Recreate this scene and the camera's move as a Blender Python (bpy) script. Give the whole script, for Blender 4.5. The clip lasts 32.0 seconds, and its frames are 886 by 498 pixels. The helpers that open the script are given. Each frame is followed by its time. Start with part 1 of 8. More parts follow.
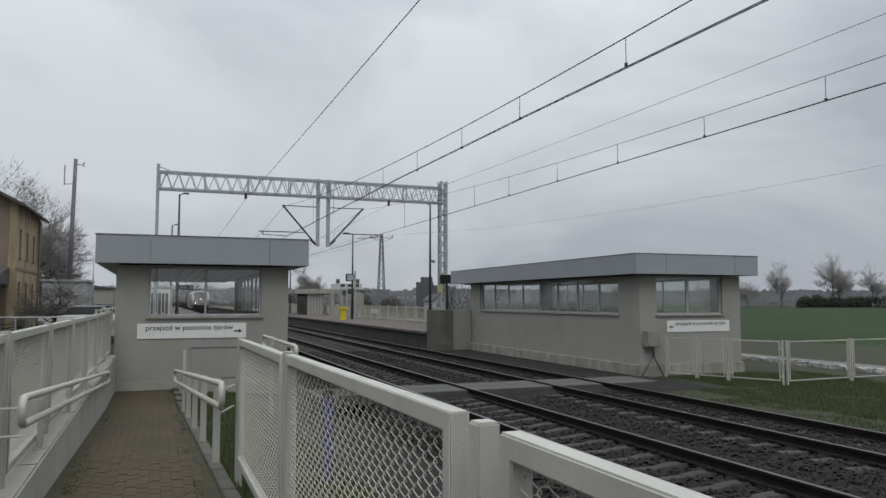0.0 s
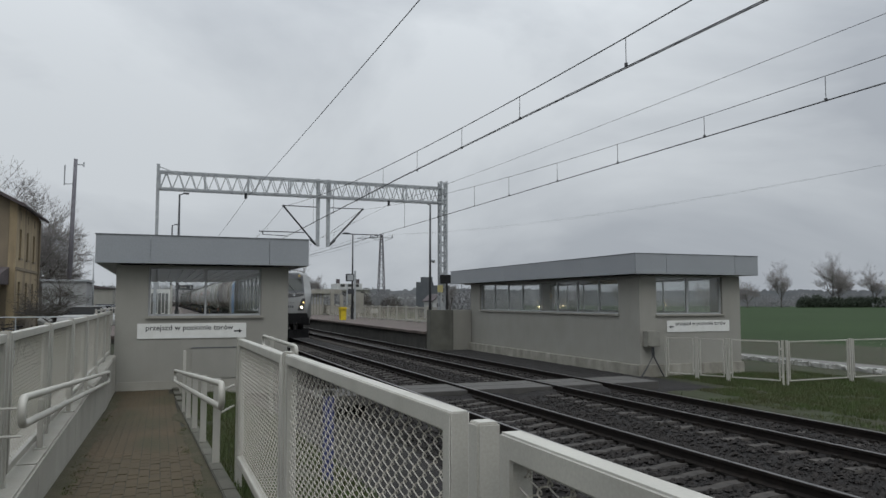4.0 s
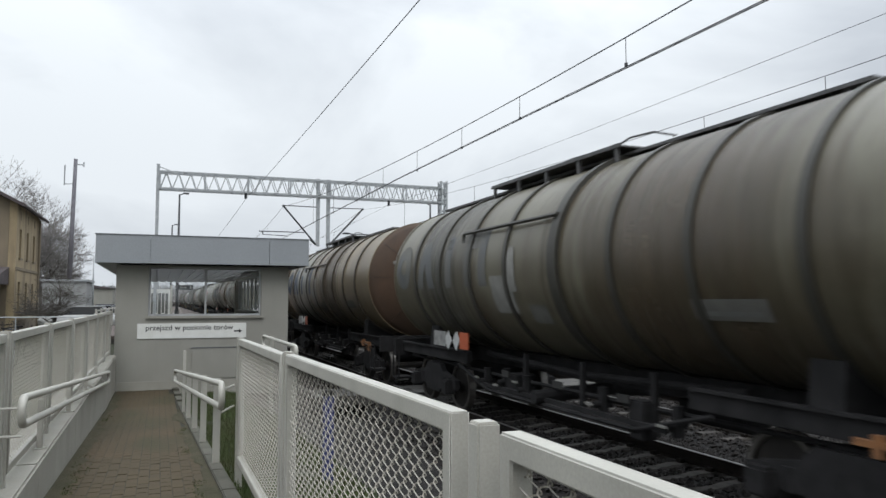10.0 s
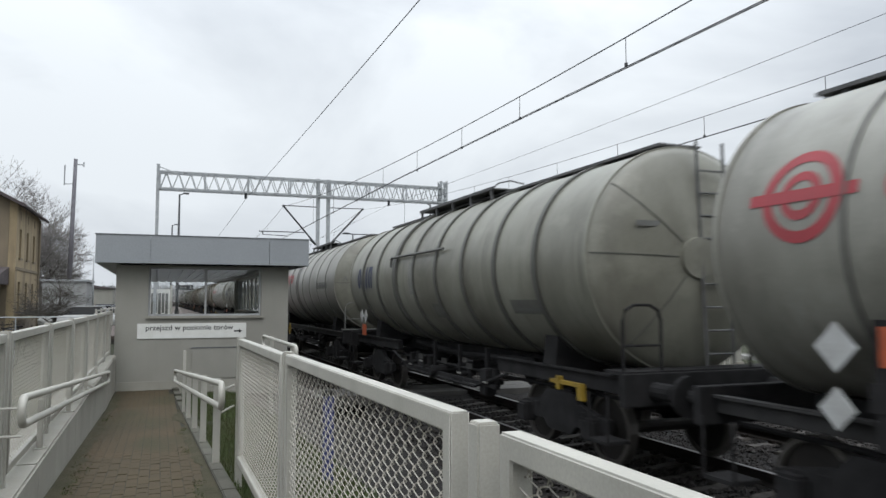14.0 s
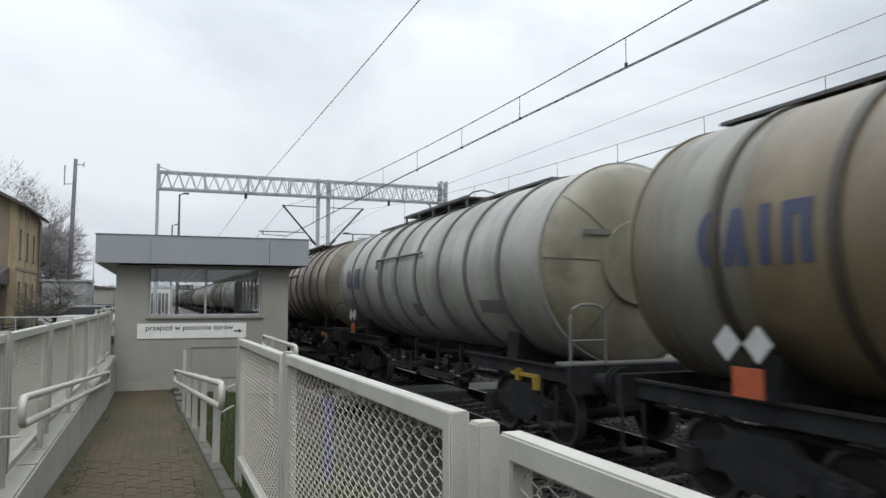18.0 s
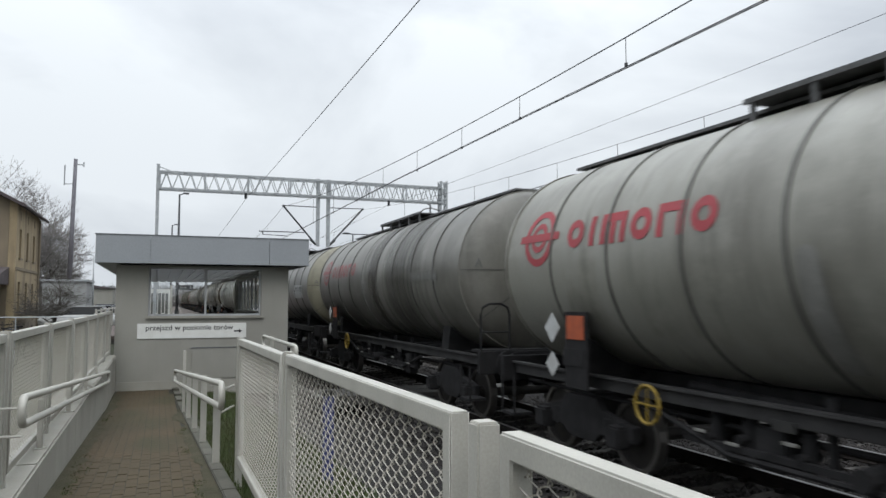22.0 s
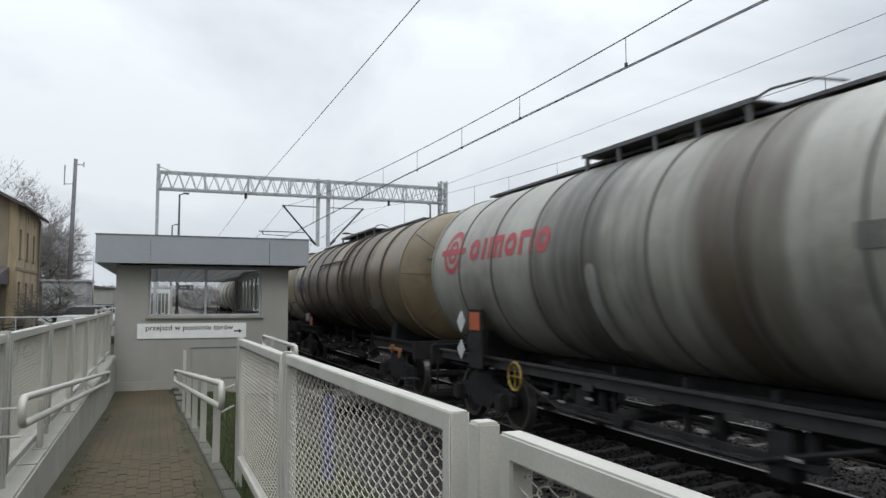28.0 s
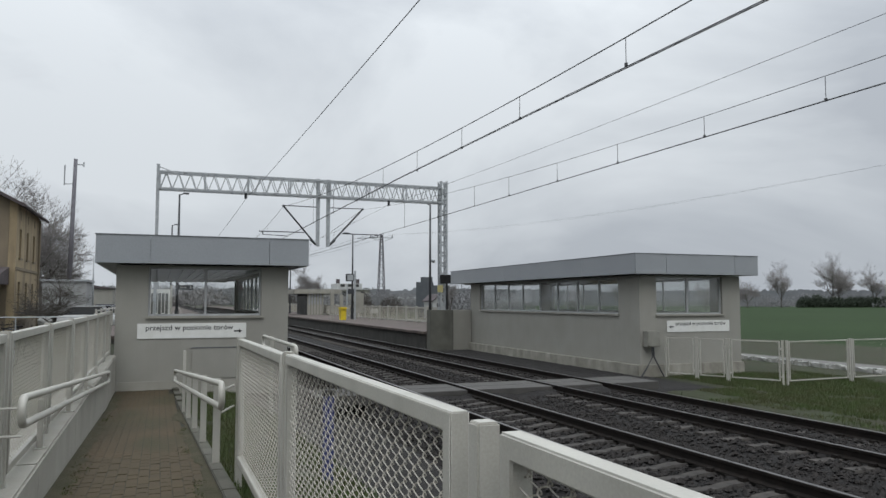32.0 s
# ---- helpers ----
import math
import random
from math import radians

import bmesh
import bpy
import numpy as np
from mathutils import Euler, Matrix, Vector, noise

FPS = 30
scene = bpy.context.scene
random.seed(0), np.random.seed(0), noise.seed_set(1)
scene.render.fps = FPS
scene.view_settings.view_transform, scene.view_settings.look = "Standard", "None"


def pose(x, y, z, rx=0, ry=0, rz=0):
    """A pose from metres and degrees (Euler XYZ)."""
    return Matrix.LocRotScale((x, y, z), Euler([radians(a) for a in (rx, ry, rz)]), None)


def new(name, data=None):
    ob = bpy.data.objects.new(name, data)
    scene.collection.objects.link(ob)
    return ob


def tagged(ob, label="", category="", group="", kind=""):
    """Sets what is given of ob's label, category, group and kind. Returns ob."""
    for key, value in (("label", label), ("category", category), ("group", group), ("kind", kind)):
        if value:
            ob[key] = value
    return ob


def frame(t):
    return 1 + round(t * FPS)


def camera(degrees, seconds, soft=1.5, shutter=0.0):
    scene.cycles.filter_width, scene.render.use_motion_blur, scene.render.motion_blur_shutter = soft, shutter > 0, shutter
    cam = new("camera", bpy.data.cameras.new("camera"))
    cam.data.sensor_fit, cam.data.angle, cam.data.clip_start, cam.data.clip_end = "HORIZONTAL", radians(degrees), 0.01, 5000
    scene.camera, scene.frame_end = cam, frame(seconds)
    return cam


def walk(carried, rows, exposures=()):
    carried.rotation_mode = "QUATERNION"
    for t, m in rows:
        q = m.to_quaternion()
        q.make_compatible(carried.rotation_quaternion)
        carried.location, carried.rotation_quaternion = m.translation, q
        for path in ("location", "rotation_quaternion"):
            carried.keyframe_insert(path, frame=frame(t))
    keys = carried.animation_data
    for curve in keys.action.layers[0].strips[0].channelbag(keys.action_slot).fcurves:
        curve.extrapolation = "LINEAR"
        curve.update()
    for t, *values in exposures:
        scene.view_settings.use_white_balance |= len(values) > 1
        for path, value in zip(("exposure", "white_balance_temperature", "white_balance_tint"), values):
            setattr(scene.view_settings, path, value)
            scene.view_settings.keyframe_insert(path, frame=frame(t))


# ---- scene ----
# camera: held still above the fence of the walkway; y runs along the tracks, z = 0 is the rail top
cam = camera(62.19, 32.0, soft=1.5, shutter=0.12)
EYE = (0.0, 0.0, 2.109)
STAND = pose(*EYE, 90 + 4.045, 0, -21.06)
walk(cam, [(0.0, STAND), (32.0, STAND)],
     exposures=[(0.0, 0.0), (5.5, -0.06), (6.3, 0.0), (7.1, 0.42), (12.0, 0.46), (28.0, 0.44), (31.2, 0.44), (31.7, 0.20), (32.0, 0.18)])

# overcast daylight
world = bpy.data.worlds.new("overcast_sky")
scene.world = world
world.use_nodes = True
wn, wl = world.node_tree.nodes, world.node_tree.links
bg = wn["Background"]
sky = wn.new("ShaderNodeTexSky")
sky.sky_type, sky.sun_disc = "NISHITA", False
sky.sun_elevation, sky.sun_rotation = radians(50), radians(194)
sky.air_density, sky.dust_density = 1.0, 3.0
grey = wn.new("ShaderNodeHueSaturation")
grey.inputs["Saturation"].default_value = 0.25
wl.new(sky.outputs[0], grey.inputs["Color"])
coord = wn.new("ShaderNodeTexCoord")
squash = wn.new("ShaderNodeMapping")
squash.inputs["Scale"].default_value = (1.0, 1.0, 2.3)
wl.new(coord.outputs["Generated"], squash.inputs["Vector"])
cloud = wn.new("ShaderNodeTexNoise")
cloud.inputs["Scale"].default_value, cloud.inputs["Detail"].default_value = 1.7, 7.0
cloud.inputs["Roughness"].default_value = 0.52
cloud.inputs["Distortion"].default_value = 0.5
wl.new(squash.outputs[0], cloud.inputs["Vector"])
ramp = wn.new("ShaderNodeValToRGB")
ramp.color_ramp.elements[0].position, ramp.color_ramp.elements[0].color = 0.38, (0.417, 0.453, 0.50, 1)
ramp.color_ramp.elements[1].position, ramp.color_ramp.elements[1].color = 0.62, (0.645, 0.688, 0.728, 1)
wl.new(cloud.outputs["Fac"], ramp.inputs["Fac"])
veil = wn.new("ShaderNodeMix")
veil.data_type = "RGBA"
veil.inputs["Factor"].default_value = 0.93
dim = wn.new("ShaderNodeMix")
dim.data_type, dim.blend_type = "RGBA", "MULTIPLY"
dim.inputs["Factor"].default_value = 1.0
dim.inputs[7].default_value = (0.09, 0.09, 0.09, 1)
wl.new(grey.outputs[0], dim.inputs[6])
wl.new(dim.outputs[2], veil.inputs[6])
wl.new(ramp.outputs[0], veil.inputs[7])
# the dome of an overcast sky is brighter overhead than at the horizon
axes = wn.new("ShaderNodeSeparateXYZ")
wl.new(coord.outputs["Generated"], axes.inputs[0])
rise = wn.new("ShaderNodeMapRange")
rise.inputs["From Min"].default_value, rise.inputs["From Max"].default_value = 0.0, 1.0
rise.inputs["To Min"].default_value, rise.inputs["To Max"].default_value = 0.94, 4.6
curve = wn.new("ShaderNodeMath")
curve.operation = "POWER"
curve.inputs[1].default_value = 2.8
curve.use_clamp = True
wl.new(axes.outputs["Z"], curve.inputs[0])
wl.new(curve.outputs[0], rise.inputs["Value"])
wl.new(rise.outputs[0], bg.inputs["Strength"])
wl.new(veil.outputs[2], bg.inputs["Color"])
sun = new("sun", bpy.data.lights.new("sun", "SUN"))
sun.data.energy, sun.data.angle, sun.data.color = 0.5, radians(30), (1.0, 0.97, 0.93)
sun.matrix_world = pose(0, 0, 60, 40, 0, -14)


# ---- small building kit ----
def part(name, bm, material, parent=None, label="", smooth=False):
    """One mesh object from a bmesh, under its thing."""
    me = bpy.data.meshes.new(name)
    bm.to_mesh(me)
    bm.free()
    return held(name, me, material, parent, label, smooth)


def held(name, me, material, parent=None, label="", smooth=False):
    if material is not None and not me.materials:
        me.materials.append(material)
    if smooth:
        me.polygons.foreach_set("use_smooth", [True] * len(me.polygons))
    ob = new(name, me)
    if parent is not None:
        ob.parent = parent
    if label:
        ob["label"] = label
    return ob


def thing(name, label, category, group="", kind="", at=(0, 0, 0), rz=0):
    ob = new(name)
    ob.empty_display_size = 0.3
    ob.matrix_basis = pose(*at, 0, 0, rz)
    return tagged(ob, label, category, group, kind)


def B():
    return bmesh.new()


def box(bm, x0, x1, y0, y1, z0, z1, bevel=0.0, turn=None):
    m = Matrix.Translation(((x0 + x1) / 2, (y0 + y1) / 2, (z0 + z1) / 2))
    if turn is not None:
        m = m @ turn
    m = m @ Matrix.Diagonal((x1 - x0, y1 - y0, z1 - z0, 1))
    made = bmesh.ops.create_cube(bm, size=1, matrix=m)["verts"]
    if bevel:
        edges = {e for v in made for e in v.link_edges}
        bmesh.ops.bevel(bm, geom=list(edges), offset=bevel, segments=2, affect="EDGES", clamp_overlap=True)
    return bm


def tube(bm, pts, r, n=6, closed=False, r_end=None, ref=None):
    pts = [Vector(q) for q in pts]
    rings, up = [], None
    for i, q in enumerate(pts):
        if closed:
            d = pts[(i + 1) % len(pts)] - pts[i - 1]
        else:
            d = pts[min(i + 1, len(pts) - 1)] - pts[max(i - 1, 0)]
        d.normalize()
        side = ref or (Vector((0, 0, 1)) if abs(d.z) < 0.9 else Vector((1, 0, 0)))
        a = d.cross(side).normalized()
        b = d.cross(a)
        rr = r if r_end is None else r + (r_end - r) * i / (len(pts) - 1)
        rings.append([bm.verts.new(q + (a * math.cos(2 * math.pi * k / n) + b * math.sin(2 * math.pi * k / n)) * rr)
                      for k in range(n)])
    pairs = list(zip(rings, rings[1:])) + ([(rings[-1], rings[0])] if closed else [])
    for u, w in pairs:
        for k in range(n):
            bm.faces.new((u[k], u[(k + 1) % n], w[(k + 1) % n], w[k]))
    if not closed:
        bm.faces.new(rings[0][::-1])
        bm.faces.new(rings[-1])
    return bm


def bar(bm, p0, p1, w, h=None):
    """A square bar between two points."""
    h = h or w
    p0, p1 = Vector(p0), Vector(p1)
    d = (p1 - p0)
    length = d.length
    m = Matrix.Translation((p0 + p1) / 2) @ d.to_track_quat("Z", "Y").to_matrix().to_4x4() @ Matrix.Diagonal((w, h, length, 1))
    bmesh.ops.create_cube(bm, size=1, matrix=m)
    return bm


def wheel_disc(bm, c, r0, r1, w, n=20):
    """A ring of width w about the x axis."""
    a = [[bm.verts.new((c[0] + dx, c[1] + r * math.cos(2 * math.pi * k / n), c[2] + r * math.sin(2 * math.pi * k / n)))
          for k in range(n)] for dx, r in ((-w / 2, r0), (-w / 2, r1), (w / 2, r1), (w / 2, r0))]
    for i in range(4):
        u, v = a[i], a[(i + 1) % 4]
        for k in range(n):
            bm.faces.new((u[k], u[(k + 1) % n], v[(k + 1) % n], v[k]))
    return bm


def prism(bm, poly, axis, a, b):
    """A plate from a polygon in the plane across the axis, between a and b."""
    def put(q, t):
        return {"x": (t, q[0], q[1]), "y": (q[0], t, q[1]), "z": (q[0], q[1], t)}[axis]
    lo = [bm.verts.new(put(q, a)) for q in poly]
    hi = [bm.verts.new(put(q, b)) for q in poly]
    n = len(poly)
    bm.faces.new(lo[::-1])
    bm.faces.new(hi)
    for k in range(n):
        bm.faces.new((lo[k], lo[(k + 1) % n], hi[(k + 1) % n], hi[k]))
    bmesh.ops.recalc_face_normals(bm, faces=bm.faces)
    return bm


def raw(name, verts, faces, material, parent=None, label="", smooth=False):
    me = bpy.data.meshes.new(name)
    me.from_pydata([tuple(v) for v in verts], [], [tuple(f) for f in faces])
    me.update()
    return held(name, me, material, parent, label, smooth)


# ---- materials ----
def mat(name, col, rough=0.7, metal=0.0, col2=None, scale=3.0, fine=40.0, bump=0.15, bump_d=0.01,
        streak=None, streak_amount=0.5, piece=0.0, spec=0.4, contrast=0.25, streak_scale=(2.2, 2.2, 0.35)):
    """Paint or bare material with two scales of variation, an optional streaky stain and a tone of its own for each piece."""
    m = bpy.data.materials.new(name)
    m.use_nodes = True
    n, l = m.node_tree.nodes, m.node_tree.links
    bs = n["Principled BSDF"]
    bs.inputs["Roughness"].default_value, bs.inputs["Metallic"].default_value = rough, metal
    bs.inputs["Specular IOR Level"].default_value = spec
    tc = n.new("ShaderNodeTexCoord")
    big = n.new("ShaderNodeTexNoise")
    big.inputs["Scale"].default_value, big.inputs["Detail"].default_value = scale, 6
    l.new(tc.outputs["Object"], big.inputs["Vector"])
    small = n.new("ShaderNodeTexNoise")
    small.inputs["Scale"].default_value, small.inputs["Detail"].default_value = fine, 4
    l.new(tc.outputs["Object"], small.inputs["Vector"])
    c2 = col2 or tuple(c * (1 - contrast) for c in col)
    r = n.new("ShaderNodeValToRGB")
    r.color_ramp.elements[0].position, r.color_ramp.elements[1].position = 0.32, 0.68
    r.color_ramp.elements[0].color, r.color_ramp.elements[1].color = (*c2, 1), (*col, 1)
    l.new(big.outputs["Fac"], r.inputs["Fac"])
    mul = n.new("ShaderNodeMix")
    mul.data_type, mul.blend_type = "RGBA", "MULTIPLY"
    mul.inputs["Factor"].default_value = contrast
    l.new(r.outputs[0], mul.inputs[6])
    g = n.new("ShaderNodeValToRGB")
    g.color_ramp.elements[0].position, g.color_ramp.elements[1].position = 0.3, 0.7
    g.color_ramp.elements[0].color, g.color_ramp.elements[1].color = (0.45, 0.45, 0.45, 1), (1, 1, 1, 1)
    l.new(small.outputs["Fac"], g.inputs["Fac"])
    l.new(g.outputs[0], mul.inputs[7])
    out = mul.outputs[2]
    if streak:
        mp = n.new("ShaderNodeMapping")
        mp.inputs["Scale"].default_value = streak_scale
        l.new(tc.outputs["Object"], mp.inputs["Vector"])
        sn = n.new("ShaderNodeTexNoise")
        sn.inputs["Scale"].default_value, sn.inputs["Detail"].default_value = 1.6, 7
        l.new(mp.outputs[0], sn.inputs["Vector"])
        sr = n.new("ShaderNodeValToRGB")
        sr.color_ramp.elements[0].position, sr.color_ramp.elements[1].position = 0.48, 0.68
        sr.color_ramp.elements[1].color = (streak_amount,) * 3 + (1,)
        l.new(sn.outputs["Fac"], sr.inputs["Fac"])
        sm = n.new("ShaderNodeMix")
        sm.data_type = "RGBA"
        l.new(sr.outputs[0], sm.inputs["Factor"])
        l.new(out, sm.inputs[6])
        sm.inputs[7].default_value = (*streak, 1)
        out = sm.outputs[2]
    if piece:
        oi = n.new("ShaderNodeObjectInfo")
        mr = n.new("ShaderNodeMapRange")
        mr.inputs["To Min"].default_value, mr.inputs["To Max"].default_value = 1 - piece, 1 + piece
        l.new(oi.outputs["Random"], mr.inputs["Value"])
        hv = n.new("ShaderNodeHueSaturation")
        l.new(mr.outputs[0], hv.inputs["Value"])
        l.new(out, hv.inputs["Color"])
        out = hv.outputs[0]
    l.new(out, bs.inputs["Base Color"])
    if bump:
        bn = n.new("ShaderNodeBump")
        bn.inputs["Strength"].default_value, bn.inputs["Distance"].default_value = bump, bump_d
        l.new(small.outputs["Fac"], bn.inputs["Height"])
        l.new(bn.outputs[0], bs.inputs["Normal"])
    return m


def glow(name, col, power):
    m = bpy.data.materials.new(name)
    m.use_nodes = True
    b = m.node_tree.nodes["Principled BSDF"]
    b.inputs["Base Color"].default_value = (*col, 1)
    b.inputs["Emission Color"].default_value, b.inputs["Emission Strength"].default_value = (*col, 1), power
    return m


def glass(name, tint=(0.9, 0.93, 0.93), rough=0.02, dust=0.0):
    m = bpy.data.materials.new(name)
    m.use_nodes = True
    n, l = m.node_tree.nodes, m.node_tree.links
    n.remove(n["Principled BSDF"])
    a, b, mx = n.new("ShaderNodeBsdfTransparent"), n.new("ShaderNodeBsdfGlossy"), n.new("ShaderNodeMixShader")
    lw_, pw, fr = n.new("ShaderNodeLayerWeight"), n.new("ShaderNodeMath"), n.new("ShaderNodeMapRange")
    pw.operation, pw.inputs[1].default_value = "POWER", 4.0
    l.new(lw_.outputs["Facing"], pw.inputs[0])
    l.new(pw.outputs[0], fr.inputs["Value"])
    fr.inputs["To Min"].default_value, fr.inputs["To Max"].default_value = 0.07, 0.6
    a.inputs["Color"].default_value = (*tint, 1)
    b.inputs["Roughness"].default_value = rough
    l.new(fr.outputs[0], mx.inputs[0])
    l.new(a.outputs[0], mx.inputs[1])
    l.new(b.outputs[0], mx.inputs[2])
    out = mx.outputs[0]
    if dust:
        film_, over = n.new("ShaderNodeBsdfDiffuse"), n.new("ShaderNodeMixShader")
        film_.inputs["Color"].default_value = (0.55, 0.56, 0.53, 1)
        over.inputs[0].default_value = dust
        l.new(out, over.inputs[1])
        l.new(film_.outputs[0], over.inputs[2])
        out = over.outputs[0]
    l.new(out, n["Material Output"].inputs["Surface"])
    return m


WHITE = mat("white_lacquered_steel", (0.406, 0.393, 0.348), 0.42, 0, (0.362, 0.35, 0.311), 4, 120, 0.05, 0.002,
            streak=(0.246, 0.238, 0.202), streak_amount=0.35)
WIRE_W = mat("white_coated_wire", (0.396, 0.372, 0.317), 0.4, 0, (0.294, 0.275, 0.233), 14, 90, 0.0)
GALV = mat("galvanised_steel", (0.405, 0.422, 0.431), 0.5, 0.35, (0.317, 0.334, 0.343), 5, 60, 0.05, 0.002)
DARKSTEEL = mat("dark_painted_steel", (0.05, 0.053, 0.057), 0.5, 0.2, (0.035, 0.036, 0.04), 5, 70, 0.05)
PLASTER = mat("grey_render", (0.282, 0.275, 0.245), 0.85, 0, (0.254, 0.246, 0.218), 1.1, 130, 0.12, 0.004,
              streak=(0.219, 0.213, 0.191), streak_amount=0.3)
PLINTH = mat("stained_concrete", (0.281, 0.271, 0.231), 0.9, 0, (0.197, 0.184, 0.154), 2.5, 60, 0.25, 0.01,
             streak=(0.393, 0.376, 0.325), streak_amount=0.5, streak_scale=(1.3, 1.3, 0.5))
CONCRETE = mat("concrete", (0.118, 0.112, 0.107), 0.9, 0, (0.0868, 0.0806, 0.0775), 1.8, 70, 0.25, 0.01)
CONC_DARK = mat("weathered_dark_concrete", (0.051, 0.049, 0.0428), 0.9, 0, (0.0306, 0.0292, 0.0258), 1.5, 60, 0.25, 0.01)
CONC_WHITE = mat("painted_concrete", (0.321, 0.309, 0.27), 0.8, 0, (0.254, 0.244, 0.211), 1.6, 80, 0.15, 0.006,
                 streak=(0.233, 0.22, 0.187), streak_amount=0.45)
FASCIA = mat("grey_blue_sheet_metal", (0.293, 0.308, 0.323), 0.38, 0.15, (0.27, 0.285, 0.3), 0.9, 40, 0.04, 0.002)
FLASH = mat("dark_flashing", (0.16, 0.17, 0.18), 0.4, 0.5)
SLAT = mat("grey_ceiling_panel", (0.42, 0.42, 0.40), 0.6, 0)
SIGN_W = mat("white_sign_plate", (0.681, 0.681, 0.653), 0.5, 0, (0.626, 0.626, 0.589), 5, 60, 0.02)
INK = mat("black_lettering", (0.03, 0.03, 0.03), 0.6, 0, bump=0)
GLASS = glass("window_glass", (0.97, 0.98, 0.975))
DUSTY = glass("dusty_window_glass", (0.97, 0.98, 0.975), 0.04, 0.10)
FRAME = mat("grey_window_frame", (0.40, 0.41, 0.41), 0.5, 0.1)
RAILTOP = mat("worn_rail_steel", (0.136, 0.128, 0.124), 0.42, 0.7, (0.088, 0.084, 0.08), 3, 80, 0.03)
RAIL = mat("rusty_rail_steel", (0.018, 0.0145, 0.0125), 0.85, 0.0, (0.011, 0.0095, 0.0085), 6, 60, 0.2, spec=0.12)
SLEEPER = mat("sleeper_concrete", (0.0546, 0.0484, 0.0422), 0.9, 0, (0.0264, 0.0233, 0.0204), 6, 60, 0.3, 0.01, piece=0.18)
BALLAST = mat("ballast_bed", (0.0135, 0.0111, 0.00967), 0.95, 0, (0.00672, 0.00554, 0.00502), 3.0, 28, 0.9, 0.05, contrast=0.5)
STONE = mat("ballast_stone", (0.0249, 0.0206, 0.0182), 0.9, 0, (0.00842, 0.00704, 0.00643), 9, 70, 0.3, contrast=0.4)
ASPHALT = mat("crossing_slab", (0.0759, 0.0719, 0.066), 0.9, 0, (0.0561, 0.0535, 0.0495), 2.5, 60, 0.3, 0.01)
GRASS = mat("grass_ground", (0.0235, 0.0321, 0.00898), 0.95, 0, (0.0267, 0.0243, 0.0103), 0.9, 25, 0.8, 0.05, contrast=0.45)
BLADE = mat("grass_blade", (0.0515, 0.0824, 0.0205), 0.8, 0, (0.0637, 0.0673, 0.0263), 2.0, 30, 0.0)
FIELD = mat("young_cereal_field", (0.027, 0.047, 0.018), 0.95, 0, (0.021, 0.036, 0.014), 0.03, 3, 0.5, 0.1, spec=0.1)
# ---- ground, tracks ----
XN, XF = 6.31, 10.10          # centre lines of the two tracks
GAUGE = 0.7535


def ramp_z(y):
    """Height of the paved walkway, which falls towards the shelter."""
    return 0.727 - 0.042 * max(5.0, min(y, 15.4))


def smooth(a, b, t):
    t = max(0.0, min(1.0, (t - a) / (b - a)))
    return t * t * (3 - 2 * t)


def ground_z(x, y):
    left = ramp_z(y) - 0.10
    if y > 18.0:
        left = left + (0.0 - left) * smooth(18.0, 22.0, y)
    z = left + (-0.55 - left) * smooth(1.35, 3.4, x)
    z = z + (-0.27 + 0.55) * smooth(11.4, 12.6, x)
    if x > 12.6:
        z -= 0.25 * smooth(20, 40, x)
    if x < -1.3:
        z = 0.30
    return z


def ground_sheet():
    xs = sorted({-3000, -1200, -500, -200, -90, -50, -30, -20, -12, -8, -5, -3, -1.6, -1.31, -1.29, -0.95, 20, 23, 27, 33, 40, 55,
                 80, 120, 200, 400, 900, 3000} | {round(-0.9 + 0.3 * i, 2) for i in range(0, 18)} | {round(11.2 + 0.35 * i, 2) for i in range(0, 24)})
    ys = sorted({-3000, -1200, -600, -250, -120, -60, -30, -15, -8, -4, 75, 90, 120, 160, 220, 320, 500, 900, 1600, 3500}
                | {round(-2 + 1.0 * i, 2) for i in range(0, 62)})
    verts = [(x, y, ground_z(x, y) + (0.025 * noise.noise((x * 0.9, y * 0.9, 0)) if abs(x) < 60 and -10 < y < 70 else 0)) for y in ys for x in xs]
    nx = len(xs)
    faces = [(j * nx + i, j * nx + i + 1, (j + 1) * nx + i + 1, (j + 1) * nx + i)
             for j in range(len(ys) - 1) for i in range(nx - 1)]
    ob = raw("ground", verts, faces, GRASS, smooth=True)
    return tagged(ob, "grassy ground with bare earthy patches beside the tracks", "ground", kind="structure")


ground_sheet()
# the green field beyond the shelters, laid just over the ground
fz = -0.50
field = raw("field", [(24, -400, fz), (2600, -400, fz), (2600, 2600, fz), (24, 2600, fz), (24, 900, fz), (24, 300, fz), (24, 100, fz), (24, 30, fz)],
            [(0, 1, 2, 3, 4, 5, 6, 7)], FIELD)
tagged(field, "wide green field of young cereal", "field", kind="structure")


def ballast_profile(x):
    if x < 4.1 or x > 12.3:
        return -0.62
    z = -0.62 + 0.40 * smooth(4.1, 4.75, x)
    z -= 0.40 * smooth(11.7, 12.3, x)
    z -= 0.06 * smooth(7.6, 8.2, x) * (1 - smooth(8.2, 8.8, x))
    if abs(x - XN) < 1.0:
        z -= 0.012
    if abs(x - XF) < 0.66:
        z += 0.034
    return z


